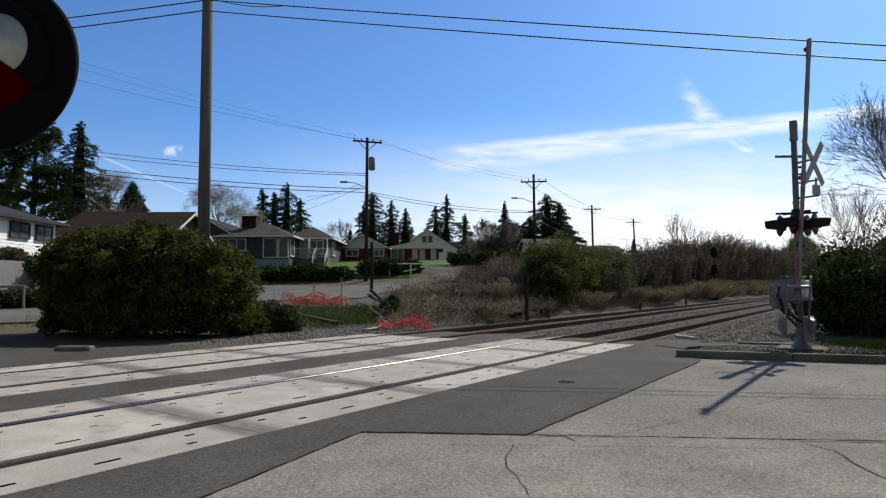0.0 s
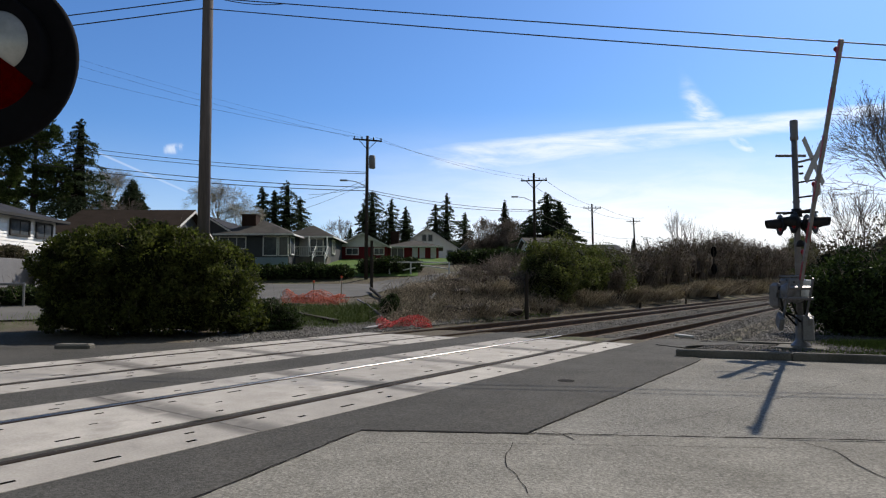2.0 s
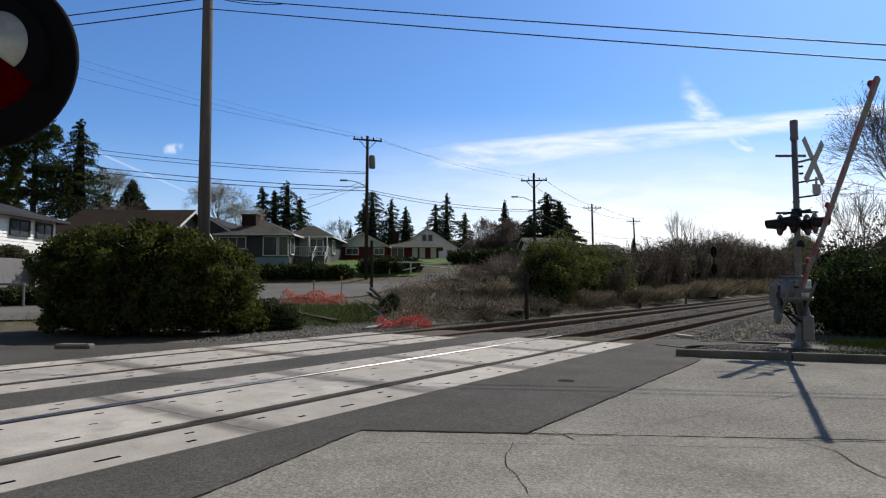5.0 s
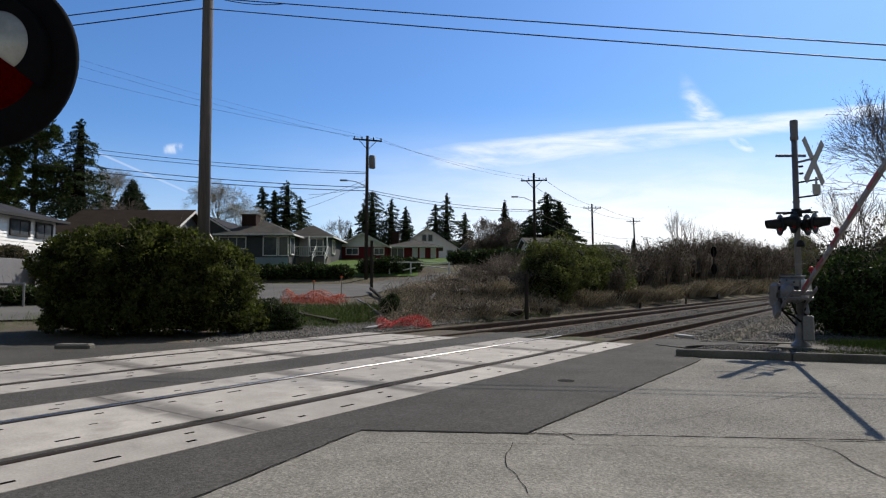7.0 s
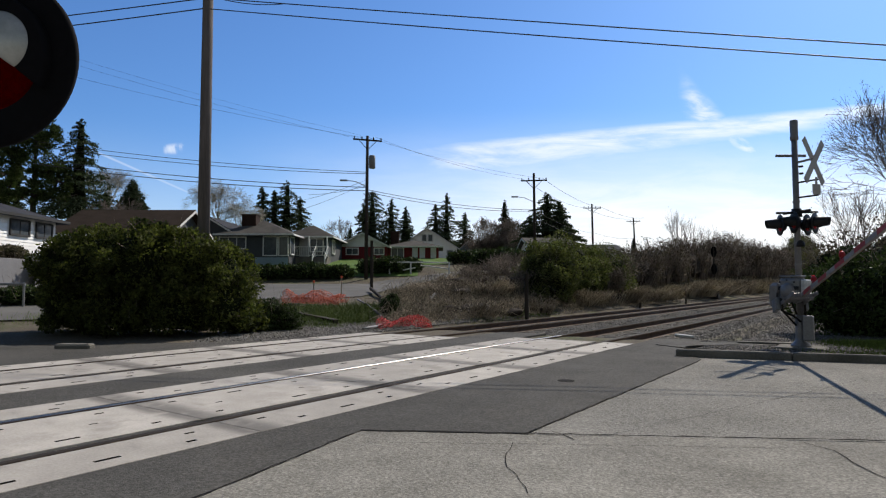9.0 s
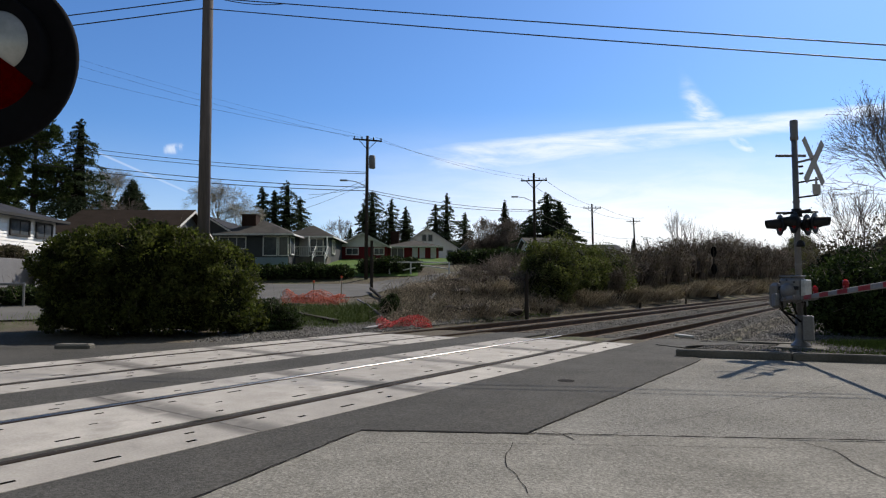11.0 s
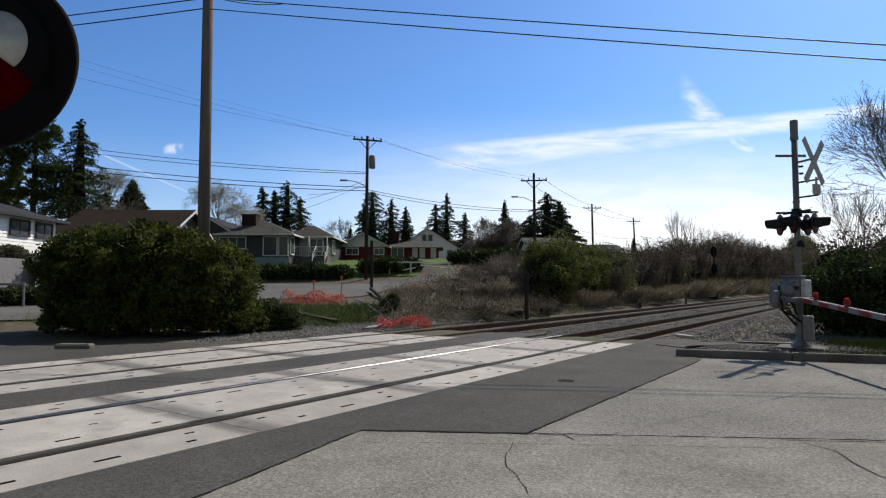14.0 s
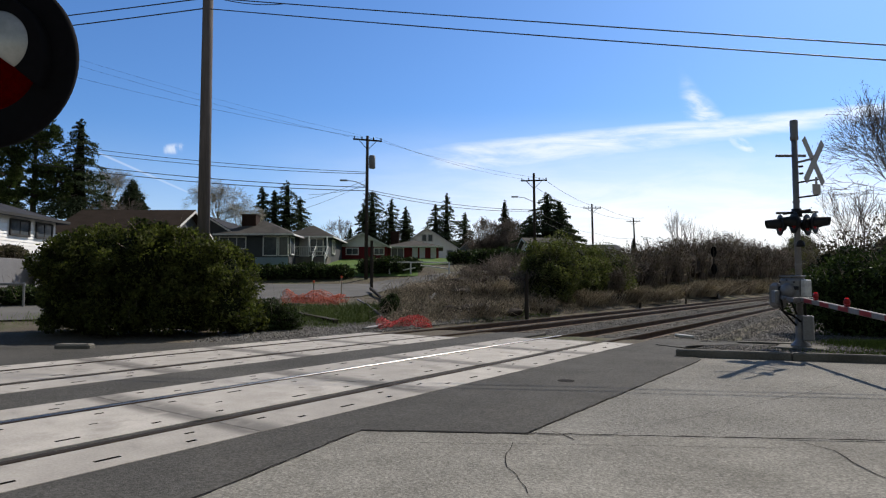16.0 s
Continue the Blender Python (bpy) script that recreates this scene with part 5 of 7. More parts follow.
def build_houses():
    # white raised house with solar roof
    h, w, d, e = house(-31.0, -21.3, 24.0, 34.0, 1.3, 4.75, 6.6, "white lap-sided house with dark hipped roof and solar panels", "siding_white", "shingle_dark", "hip", 0.5, 0.17, trim="basement")
    window(h, side(h, w, d, 2.1, 2.5), 1.3, 0.66, frame_mat="basement")
    window(h, side(h, w, d, 4.0, 2.5), 1.2, 0.66, frame_mat="basement")
    window(h, side(h, w, d, -0.1, 2.1), 1.2, 1.05, frame_mat="basement")
    bm = bmesh.new()
    box(bm, w + 0.03, w + 0.07, -d, d, -0.8, 1.55)
    part("basement_wall", bm, M["retaining"], h, "grey basement wall")
    bm = bmesh.new()
    for k in range(3):
        box(bm, -0.95 + 0.98 * k, -0.02 + 0.98 * k, -0.8, 0.8, 0.05, 0.10)
    sp = part("solar_panel", bm, M["solar"], h, "dark blue solar panels")
    sp.matrix_basis = Matrix.Translation((w - 2.2, -0.6, e + 0.98)) @ pose(0, 0, 0, 0, 20, 90) @ pose(0, 0, 0)
    bm = bmesh.new()
    c = V(-20.6, 28.75)
    box(bm, -0.62, 0.62, -1.75, 1.75, -0.6, 2.5 - c.z, 0.02)
    wl = tagged(part("retaining_wall", bm, M["retaining"]), "pale grey concrete retaining wall before the white house", "wall", "", "structure")
    wl.matrix_basis = Matrix.Translation(c) @ pose(0, 0, 0, 0, 0, GRID)
    t = thing("guard_rail", Matrix.Translation(V(-17.6, 24.0)) @ pose(0, 0, 0, 0, 0, GRID), "pale steel pipe guard rail at the parking edge", "rail")
    top = 1.3 - V(-17.6, 24.0).z
    for x in (-1.6, 0.0, 1.45):
        part("post", tube(bmesh.new(), (x, 0, -0.3), (x, 0, top), 0.045, 0.045, 8), M["galv"], t)
    part("rail", tube(bmesh.new(), (-1.8, 0, top), (1.5, 0, top), 0.05, 0.05, 8), M["galv"], t)
    # brown-roofed house behind the shrub
    h, w, d, e = house(-25.2, -18.1, 40.5, 47.5, 2.2, 4.7, 6.45, "low house with brown shingle roof and white bargeboards", "siding_grey", "shingle_brown", "gable_x", 0.5)
    window(h, side(h, w, d, 0, 1.0), 1.2, 1.0)
    # small grey gable
    house(-22.2, -18.6, 54, 61, 3.2, 6.0, 7.1, "small grey gabled house with white trim", "siding_grey", "shingle_dark", "gable_y", 0.35)
    # grey hipped house with porch
    h, w, d, e = house(-19.2, -13.3, 53.5, 61, 3.1, 5.65, 7.15, "grey house with hipped roof, chimney and picture window", "siding_grey", "shingle_grey", "hip", 0.5)
    window(h, front(h, w, d, 1.35, 0.75), 1.1, 1.55, 1)
    window(h, front(h, w, d, 2.5, 0.75), 0.7, 1.55, 1)
    window(h, front(h, w, d, -1.9, 1.35), 2.2, 0.9, 3)
    window(h, side(h, w, d, -2.8, 0.9), 1.3, 1.4, 1)
    chimney(h, -1.0, -1.6, e - 0.6, e + 1.8, 1.25)
    bm = bmesh.new()
    box(bm, 0.1, 2.9, -d - 0.06, -d + 0.01, -0.5, 0.55)
    part("apron", bm, M["blue_paint"], h, "pale blue painted lower wall")
    h, w, d, e = house(-14.3, -10.6, 57.5, 65, 3.5, 5.75, 7.0, "grey porch wing with hipped roof and white railing", "siding_grey", "shingle_grey", "hip", 0.5)
    door(h, front(h, w, d, -0.4, 0.35))
    window(h, front(h, w, d, 0.75, 0.9), 1.1, 1.1)
    window(h, side(h, w, d, -1.6, 0.8), 1.2, 1.2)
    bm = bmesh.new()
    box(bm, -w, w + 0.2, -d - 1.5, -d, -0.6, 0.32, 0.02)
    part("porch_floor", bm, M["kerb"], h)
    for x in (-w + 0.1, 0.3, w + 0.1):
        bm = bmesh.new()
        box(bm, x - 0.06, x + 0.06, -d - 1.45, -d - 1.33, 0.32, e - 0.05)
        part("porch_post", bm, M["trim"], h)
    bm = bmesh.new()
    box(bm, -w + 0.1, w + 0.1, -d - 1.42, -d - 1.36, 1.2, 1.28)
    box(bm, -w + 0.1, w + 0.1, -d - 1.42, -d - 1.36, 0.42, 0.48)
    x = -w + 0.2
    while x < w:
        box(bm, x, x + 0.04, -d - 1.41, -d - 1.37, 0.48, 1.2)
        x += 0.16
    part("railing", bm, M["trim"], h, "white wooden porch railing")
    bm = bmesh.new()
    for k in range(5):
        box(bm, w - 0.9, w + 0.2, -d - 1.5 - 0.28 * (k + 1), -d - 1.5 - 0.28 * k, -0.8, 0.32 - 0.18 * (k + 1))
    part("steps", bm, M["kerb"], h)
    bm = bmesh.new()
    for x in (w - 0.9, w + 0.2):
        for y, z in ((-d - 1.45, 0.3), (-d - 2.9, -0.6)):
            box(bm, x - 0.04, x + 0.04, y - 0.04, y + 0.04, z, z + 1.0)
        tube(bm, (x, -d - 1.45, 1.25), (x, -d - 2.9, 0.35), 0.04, 0.04, 6)
        tube(bm, (x, -d - 1.45, 0.85), (x, -d - 2.9, -0.05), 0.03, 0.03, 6)
    part("stair_rail", bm, M["trim"], h, "white stair handrail")
    # red house, a gable to the street and a long wing
    h, w, d, e = house(-11.1, -6.0, 66, 74, 4.0, 5.45, 6.75, "red house with pale grey gable to the street", "siding_red", "shingle_grey", "gable_y", 0.4)
    bm = bmesh.new()
    vs = [bm.verts.new(p) for p in ((-w - 0.1, -d - 0.04, e - 0.12), (w + 0.1, -d - 0.04, e - 0.12), (0, -d - 0.04, 2.72))]
    bm.faces.new(vs)
    part("gable_board", bm, M["shade_grey"], h, "pale grey gable boarding")
    window(h, front(h, w, d, -1.1, 0.55), 1.2, 0.6, 2)
    window(h, front(h, w, d, 1.75, 0.55), 0.95, 0.6, 2)
    h, w, d, e = house(-6.0, -0.5, 67.5, 73, 4.0, 5.45, 6.35, "red house wing with white windows and long roof", "siding_red", "shingle_grey", "hip", 0.5)
    window(h, front(h, w, d, -1.7, 0.2), 1.25, 1.05, 2)
    for x in (0.2, 1.0, 2.2):
        door(h, front(h, w, d, x, -0.35), 0.6, 1.75, "trim")
    chimney(h, -2.2, 0.4, e + 0.2, e + 1.75, 0.9)
    bm = bmesh.new()
    tube(bm, (0, 0, 0), (0, 0, 0.7), 0.06, 0.06, 8)
    v = part("vent_pipe", bm, M["galv"], h)
    v.location = (-1.5, -1.2, e + 0.8)
    # white gabled house behind
    h, w, d, e = house(-6.2, 1.9, 85, 96, 4.2, 6.35, 9.0, "white house with steep gable and small attic windows", "siding_white", "shingle_dark", "gable_y", 0.35, 0.0)
    window(h, front(h, w, d, -0.42, e + 0.95), 0.6, 0.85, 1)
    window(h, front(h, w, d, 0.42, e + 0.95), 0.6, 0.85, 1)
    window(h, front(h, w, d, 3.1, 0.9), 0.8, 0.9, 1)
    h, w, d, e = house(2.3, 5.6, 96, 104, 4.2, 6.6, 8.1, "small pale grey gabled house beyond the hedge", "blue_paint", "shingle_grey", "gable_y", 0.35)
    window(h, front(h, w, d, 0.4, 1.0), 0.8, 0.9, 1)
    house(5.8, 9.2, 99, 106, 4.2, 6.5, 7.9, "low grey house with brown roof beyond the hedge", "siding_grey", "shingle_brown", "gable_x", 0.4)
    h, w, d, e = house(9.6, 14.0, 68, 76, 3.5, 5.75, 6.6, "pale house with flat-pitched roof behind the hedgerow", "siding_white", "shingle_grey", "gable_x", 0.5)
    h, w, d, e = house(25.5, 31.0, 108, 116, 4.5, 7.4, 8.4, "blue-grey house beside the railway cutting", "basement", "shingle_dark", "gable_x", 0.4)
    window(h, front(h, w, d, 1.2, 1.6), 1.0, 1.0, 2)


build_houses()


# ---- street, lawns ----
def strip(name, pts, mat, lift, label, category, n=24, m=6):
    """A sheet that follows the land between two edges given as lists of (side, ahead)."""
    (a0, a1), (b0, b1) = pts
    vs, fs = [], []
    for j in range(m + 1):
        for i in range(n + 1):
            s, u = i / n, j / m
            rt = (a0[0] * (1 - s) + a1[0] * s) * (1 - u) + (b0[0] * (1 - s) + b1[0] * s) * u
            fw = (a0[1] * (1 - s) + a1[1] * s) * (1 - u) + (b0[1] * (1 - s) + b1[1] * s) * u
            p = V(rt, fw)
            vs.append((p.x, p.y, p.z + lift))
    for j in range(m):
        for i in range(n):
            k = j * (n + 1) + i
            fs.append((k, k + 1, k + n + 2, k + n + 1))
    return arrays(name, vs, fs, M[mat], None, label, "structure", category, True)


strip("road", (((-26, 20.5), (-4.0, 30.5)), ((-30, 46), (-2.2, 46))), "street", 0.05, "pale worn asphalt residential street", "road", 40, 20)
strip("road", (((-3.0, 40), (6.5, 47)), ((-5.5, 46.5), (6.5, 55))), "street", 0.06, "pale side street rising beyond the bank", "road", 24, 14)
strip("pavement", (((-20, 16.8), (-10.2, 19.5)), ((-30, 26), (-9.0, 26.5))), "street", 0.05, "bare pale parking strip behind the shrub", "pavement", 24, 14)
strip("ground", (((-24, 49), (-2.0, 49)), ((-24, 70), (-2.5, 70))), "lawn", 0.05, "short green front lawns", "lawn", 30, 30)
strip("ground", (((-2.0, 55), (9, 60)), ((-2.5, 70), (9, 75))), "lawn", 0.05, "green lawn beyond the barrier", "lawn", 20, 20)


# ---- vegetation ----
def build_green():
    big = [(-1.92, 0.0, 1.75, 0.63, 0.9, 0.66), (-1.13, 0.1, 1.75, 0.92, 1.15, 0.92), (0.08, 0.0, 1.75, 1.1, 1.25, 1.02), (1.1, 0.1, 1.62, 1.01, 1.15, 0.95), (1.89, 0.1, 1.45, 0.74, 0.95, 0.85), (-1.83, -0.1, 0.85, 0.66, 0.9, 0.75),
           (-0.66, -0.2, 0.7, 1.24, 1.1, 0.7), (0.92, -0.2, 0.7, 1.33, 1.1, 0.7), (2.03, 0.0, 0.75, 0.69, 0.85, 0.7), (0.22, 0.2, 2.15, 0.69, 0.8, 0.62), (-1.69, 0.1, 2.1, 0.41, 0.6, 0.42), (2.41, 0.4, 0.35, 0.6, 0.6, 0.45)]
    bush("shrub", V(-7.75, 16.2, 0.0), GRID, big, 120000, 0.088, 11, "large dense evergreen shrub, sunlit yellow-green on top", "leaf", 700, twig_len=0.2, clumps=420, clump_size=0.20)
    bush("shrub", V(-4.95, 17.6, 0.0), GRID, [(0, 0, 0.35, 0.7, 0.6, 0.5), (0.5, 0.1, 0.25, 0.45, 0.4, 0.35)], 9000, 0.065, 12, "low ragged evergreen shrub by the gravel", "leaf_dark", 200, twig_len=0.3)
    bush("shrub", V(-20.6, 28.6, 2.48), GRID, [(0, -0.8, 0.3, 0.5, 1.0, 0.33), (0, 0.9, 0.3, 0.5, 1.0, 0.36)], 5200, 0.11, 13, "clipped reddish-brown hedge on the retaining wall", "bramble_leaf", 200, twig_len=0.15)
    bush("shrub", V(-19.3, 30.6), GRID, [(0, 0, 1.2, 0.6, 0.7, 1.1), (0.3, 0.3, 1.7, 0.5, 0.5, 0.5)], 4200, 0.13, 15, "yellow-green garden shrub beside the retaining wall", "leaf", 60)
    bush("shrub", V(-16.9, 25.0), GRID, [(0, 0, 0.4, 1.0, 0.8, 0.4), (0.9, 0.3, 0.25, 0.6, 0.6, 0.35)], 3000, 0.14, 14, "low dark shrub on the verge", "leaf_dark", 60)
    bush("shrub", V(-1.95, 22.6), GRID, [(0, 0, 0.35, 0.34, 0.34, 0.36), (0.12, 0.1, 0.55, 0.24, 0.24, 0.24)], 2600, 0.07, 16, "small round dark shrub on the bank", "leaf_dark", 60, twig_len=0.15)
    # hedges before the houses
    for i, (rt, fw, w, h, c) in enumerate(((-14.6, 48, 2.6, 1.0, 1), (-11.2, 48.3, 2.4, 1.1, 2), (-8.6, 48.6, 1.6, 0.9, 3), (-5.0, 50.5, 2.0, 1.25, 4), (-3.4, 51.5, 1.7, 1.0, 5), (2.3, 57, 1.9, 1.2, 6), (4.8, 55, 2.4, 1.4, 7), (7.2, 53, 2.4, 1.5, 8))):
        bush("hedge", V(rt, fw), GRID, [(-w * 0.4, 0, h * 0.45, w * 0.6, 0.9, h * 0.6), (w * 0.35, 0.1, h * 0.5, w * 0.65, 0.9, h * 0.6)], 2600, 0.22, 20 + c, "dark green garden hedge before the houses", "leaf_dark", 0, category="hedge", group="garden hedges")
    # hedgerow along the tracks: evergreen first, then bare and brown
    r = random.Random(4)
    for i, (x, y, ln, h, n) in enumerate(((-13.6, 28.7, 1.5, 3.0, 26000), (-14.0, 30.9, 1.6, 3.3, 26000), (-14.1, 33.6, 1.7, 3.2, 22000), (-14.0, 36.8, 1.8, 2.9, 18000))):
        lob = [(r.uniform(-0.35, 0.35), r.uniform(-0.5, 0.5) * ln, h * r.uniform(0.32, 0.55), ln * r.uniform(0.6, 0.85), ln * r.uniform(0.5, 0.8), h * r.uniform(0.36, 0.48)) for k in range(6)]
        bush("hedgerow_bush", Vector((x, y, land(x, y) - 0.1)), 0, lob, n, 0.105, 50 + i, "olive evergreen bush on the railway bank", "leaf_olive", 500, "inner_shade", 0.35, "bush", "trackside hedgerow", 0.78, clumps=90, clump_size=0.34)
    # then bare and brown
    rows = [(-14.2, 35.5, 3.4, 2.3), (-14.4, 39.5, 4.2, 2.4), (-14.5, 43.5, 4.6, 2.6), (-14.6, 48.0, 5.2, 2.9), (-14.7, 53.5, 6.2, 3.2), (-14.8, 60, 7.5, 3.4), (-14.8, 67, 8.0, 3.8), (-14.9, 75, 9.5, 4.3), (-15.0, 85, 12, 4.4),
            (-15.0, 97, 14, 4.4), (-15.2, 112, 18, 4.5), (-15.5, 132, 24, 4.9)]
    for i, (x, y, ln, h) in enumerate(rows):
        thicket("hedgerow_bush", Vector((x, y, land(x, y) - 0.1)), 0, 2.5, ln, h, 560 + i, "grey-brown leafless thicket along the railway", 300 + int(3 * y), 0.008 + 0.00028 * y, 3200, 0.08 + 0.0018 * y)
        if i in (0, 1, 2):
            bush("ivy", Vector((x + 0.5, y + 1.2, land(x, y))), 0, [(0, 0, 0.9, 0.7, 0.6, 0.9), (-0.3, 0.3, 1.5, 0.6, 0.5, 0.6)], 5000, 0.10, 580 + i, "dark evergreen ivy grown into the thicket", "leaf_dark", 120, "inner_shade", 0.3, "bush", "trackside hedgerow", 0.7)
    for i, (x, y, ln, h) in enumerate(((-16, 157, 12, 5.5), (-17, 190, 18, 8.5), (-19, 240, 26, 10), (-12, 310, 40, 13), (6, 330, 40, 13), (40, 330, 40, 13))):
        lob = [(r.uniform(-0.5, 0.5), r.uniform(-0.6, 0.6) * ln, h * r.uniform(0.35, 0.55), 1.9 * r.uniform(0.7, 1.0), ln * r.uniform(0.5, 0.75), h * r.uniform(0.42, 0.6)) for k in range(5)]
        bush("hedgerow_bush", Vector((x, y, land(x, y))), 0, lob, 9000, min(0.16 * h / 2.6, 0.7), 65 + i, "distant wooded rise beyond the railway", "leaf_olive" if i < 3 else "bramble_leaf", 2600, "inner_shade", 0.16 * h, "bush", "trackside hedgerow", 0.7, clumps=24, clump_size=0.16 * h + 0.1)
    for i, y in enumerate((31, 34, 37.5, 41.5, 46, 51, 56.5, 62.5, 69, 77, 87, 99)):
        ln, h = 3.6 + 0.12 * (y - 30), 0.85 + 0.020 * (y - 30)
        thicket("low_brush", Vector((-13.1, y, land(-13.1, y) - 0.05)), 0, 1.0 + 0.008 * (y - 30), ln, h, 90 + i, "low reddish-brown brush at the foot of the bank", 300, 0.007 + 0.00024 * y, 900, 0.06 + 0.001 * y, "brush_twig", 1.5, "trackside brush", 0.45)
    # dark evergreen mass behind the signal
    rb = [(0, 0, 0.95, 1.0, 1.0, 0.85), (1.2, 0.1, 1.1, 1.2, 1.2, 1.0), (2.6, 0, 1.25, 1.4, 1.3, 1.15), (0.6, -0.3, 0.45, 1.2, 0.9, 0.6), (4.2, 0.2, 1.4, 1.6, 1.4, 1.3), (2.2, -0.4, 0.45, 1.4, 0.9, 0.6), (6, 0.2, 1.4, 1.8, 1.5, 1.5), (4.2, -0.3, 0.5, 1.6, 0.9, 0.7)]
    bush("shrub", V(10.05, 15.9, 0.02), 20, rb, 64000, 0.10, 71, "dark shaded evergreen thicket behind the signal", "leaf_dark", 900, twig_len=0.3, clumps=110, clump_size=0.32)
    bush("shrub", V(17.4, 24.0, 0.0), 20, [(-1.6, 0, 1.5, 1.9, 1.6, 1.7), (0.6, 0, 1.9, 2.0, 1.8, 2.0), (2.8, 0, 2.2, 2.4, 2, 2.3)], 12000, 0.13, 72, "taller brownish brush behind the evergreen thicket", "bramble_leaf", 1600, twig_len=0.6, inner=0.75)
    # far conifers: side, ahead, top height, width, airy, spire, tint
    for i, (rt, fw, top, w, airy, spire, mat) in enumerate((
            (-42.8, 62, 15.2, 3.4, 0.8, 0.7, "needle"), (-35.4, 60, 17.6, 6.4, 0.55, 0.75, "needle"), (-46.5, 62, 15.5, 6, 0.5, 0.7, "needle"), (-34.9, 64, 11.0, 4.5, 0.6, 0.6, "needle"),
            (-35.2, 70, 13.3, 5.2, -0.6, 0.75, "needle"), (-23.4, 80, 14.0, 2.4, 0.7, 0.6, "needle"), (-21.8, 80, 13.6, 3.4, 0.6, 0.7, "needle"), (-20.2, 80, 14.8, 6.0, 0.75, 0.8, "needle"), (-18.9, 82, 13.0, 4.5, 0.8, 0.8, "needle"),
            (-9.7, 85, 14.3, 3.3, 0.0, 0.35, "needle"), (-7.1, 85, 13.2, 3.8, 0.2, 0.7, "needle"), (-5.1, 85, 12.1, 2.8, 0.0, 0.8, "needle"), (-11.2, 88, 12.8, 2.0, 0.5, 0.5, "needle"),
            (-1.2, 98, 14.2, 4.6, 0.6, 0.85, "needle"), (0.6, 98, 15.9, 5.0, 0.7, 0.9, "needle"), (3.7, 105, 13.7, 4.8, 0.5, 0.9, "needle"), (10.0, 100, 15.2, 3.4, 0.3, 0.9, "needle"),
            (13.4, 80, 13.3, 4.6, 0.2, 0.6, "needle"), (15.0, 80, 12.2, 4.4, 0.1, 0.7, "needle"), (11.5, 82, 10.5, 4.0, 0.3, 0.6, "needle"), (16.6, 82, 9.4, 4.2, 0.3, 0.7, "needle"),
            (43, 140, 11.8, 3.0, 0.4, 0.8, "needle"), (-16.5, 110, 11.5, 4, 0.4, 0.8, "needle"))):
        p = V(rt, fw)
        dense = {1: 20000, 4: 34000}.get(i, 22000 if 10 < rt < 17 and fw < 90 else 13000)
        conifer(p, top - p.z, w * (1.22 if i == 4 else 1.5), 200 + i, dense, mat, airy, spire, 0.08, "tall dark green conifer behind the houses" if i != 4 else "dense conical cypress behind the brown roof")
    pine(V(-38.6, 58), 14.6, 240, [(-2.2, 0, 7.0, 1.7), (2.0, 0.4, 6.2, 1.9), (-1.6, -0.5, 9.6, 1.8), (1.7, 0.2, 9.2, 2.0), (0.0, 0, 11.6, 2.1), (-1.5, 0.3, 12.4, 1.2), (1.6, 0, 12.0, 1.5), (0.2, 0.2, 13.6, 1.3), (2.6, 0.2, 7.6, 1.3), (-2.6, 0.2, 4.6, 1.4), (0.8, -0.6, 6.8, 1.6)],
         "tall pine with rounded olive-green crown", 34000)
    pine(V(-44.5, 60), 13.8, 241, [(-1.6, 0, 7.5, 1.6), (1.6, 0.2, 8.6, 1.6), (0, 0, 10.8, 1.8), (0.8, 0, 12.4, 1.2), (2.0, 0, 5.4, 1.4), (-0.5, 0, 5.6, 1.5)], "dark pine with open ragged crown", 12000, "needle")
    for k, (a, b, h, w) in enumerate(((6.3, 97, 6.6, 3.6), (9.7, 97, 7.0, 3.8), (12.4, 92, 4.2, 3.2), (3.2, 108, 5.5, 3.4))):
        thicket("bare_tree", V(a, b), 30 * k, w * 0.8, w * 1.3, h, 790 + k, "round reddish-brown leafless tree behind the hedge", 420, 0.035, 1500, 0.22, "thicket_twig", 0.35, "bare trees", 0.5)
    # bare trees
    for i, (rt, fw, top, sp, lv, label, droop) in enumerate((
            (-38.2, 70, 14.2, 0.55, 6, "leafless weeping birch beside the conifers", 0.35), (-25.3, 70, 12.4, 0.6, 6, "leafless weeping willow with pale twigs", 0.45), (-22.3, 68, 10.4, 0.7, 6, "leafless weeping willow with pale twigs", 0.5),
            (-16.0, 100, 11.2, 0.9, 5, "round leafless tree beyond the red house", 0.0), (7.2, 100, 11.3, 1.0, 6, "broad reddish-brown leafless tree", 0.0), (10.4, 98, 11.0, 0.9, 6, "broad reddish-brown leafless tree", 0.0),
            (28.6, 76, 9.2, 0.62, 6, "leafless saplings rising from the thicket", 0.0), (30.4, 78, 8.6, 0.7, 6, "leafless saplings rising from the thicket", 0.0), (32.3, 80, 8.4, 0.7, 6, "leafless saplings rising from the thicket", 0.0), (-31.0, 58, 8.6, 0.7, 5, "leafless shrubby tree beside the roof", 0.0))):
        p = V(rt, fw)
        bare_tree(p, (top - p.z) * 1.3, sp, 300 + i, lv - 2 if "saplings" in label else lv + 1 if droop else lv, label, droop, thin=1.6 if "saplings" in label or droop else 2.4 + fw / 50, mat="twig_pale" if droop else "thicket_twig" if "reddish" in label else "twig", trunk_share=0.06 if "saplings" in label else 0.3)
    bare_tree(V(16.6, 20.5, 0.0), 9.2, 0.85, 331, 6, "large leafless tree overhanging the thicket", 0.06, (-0.02, 0.0), 0.24, 3, 0.13, 3500, thin=1.6)
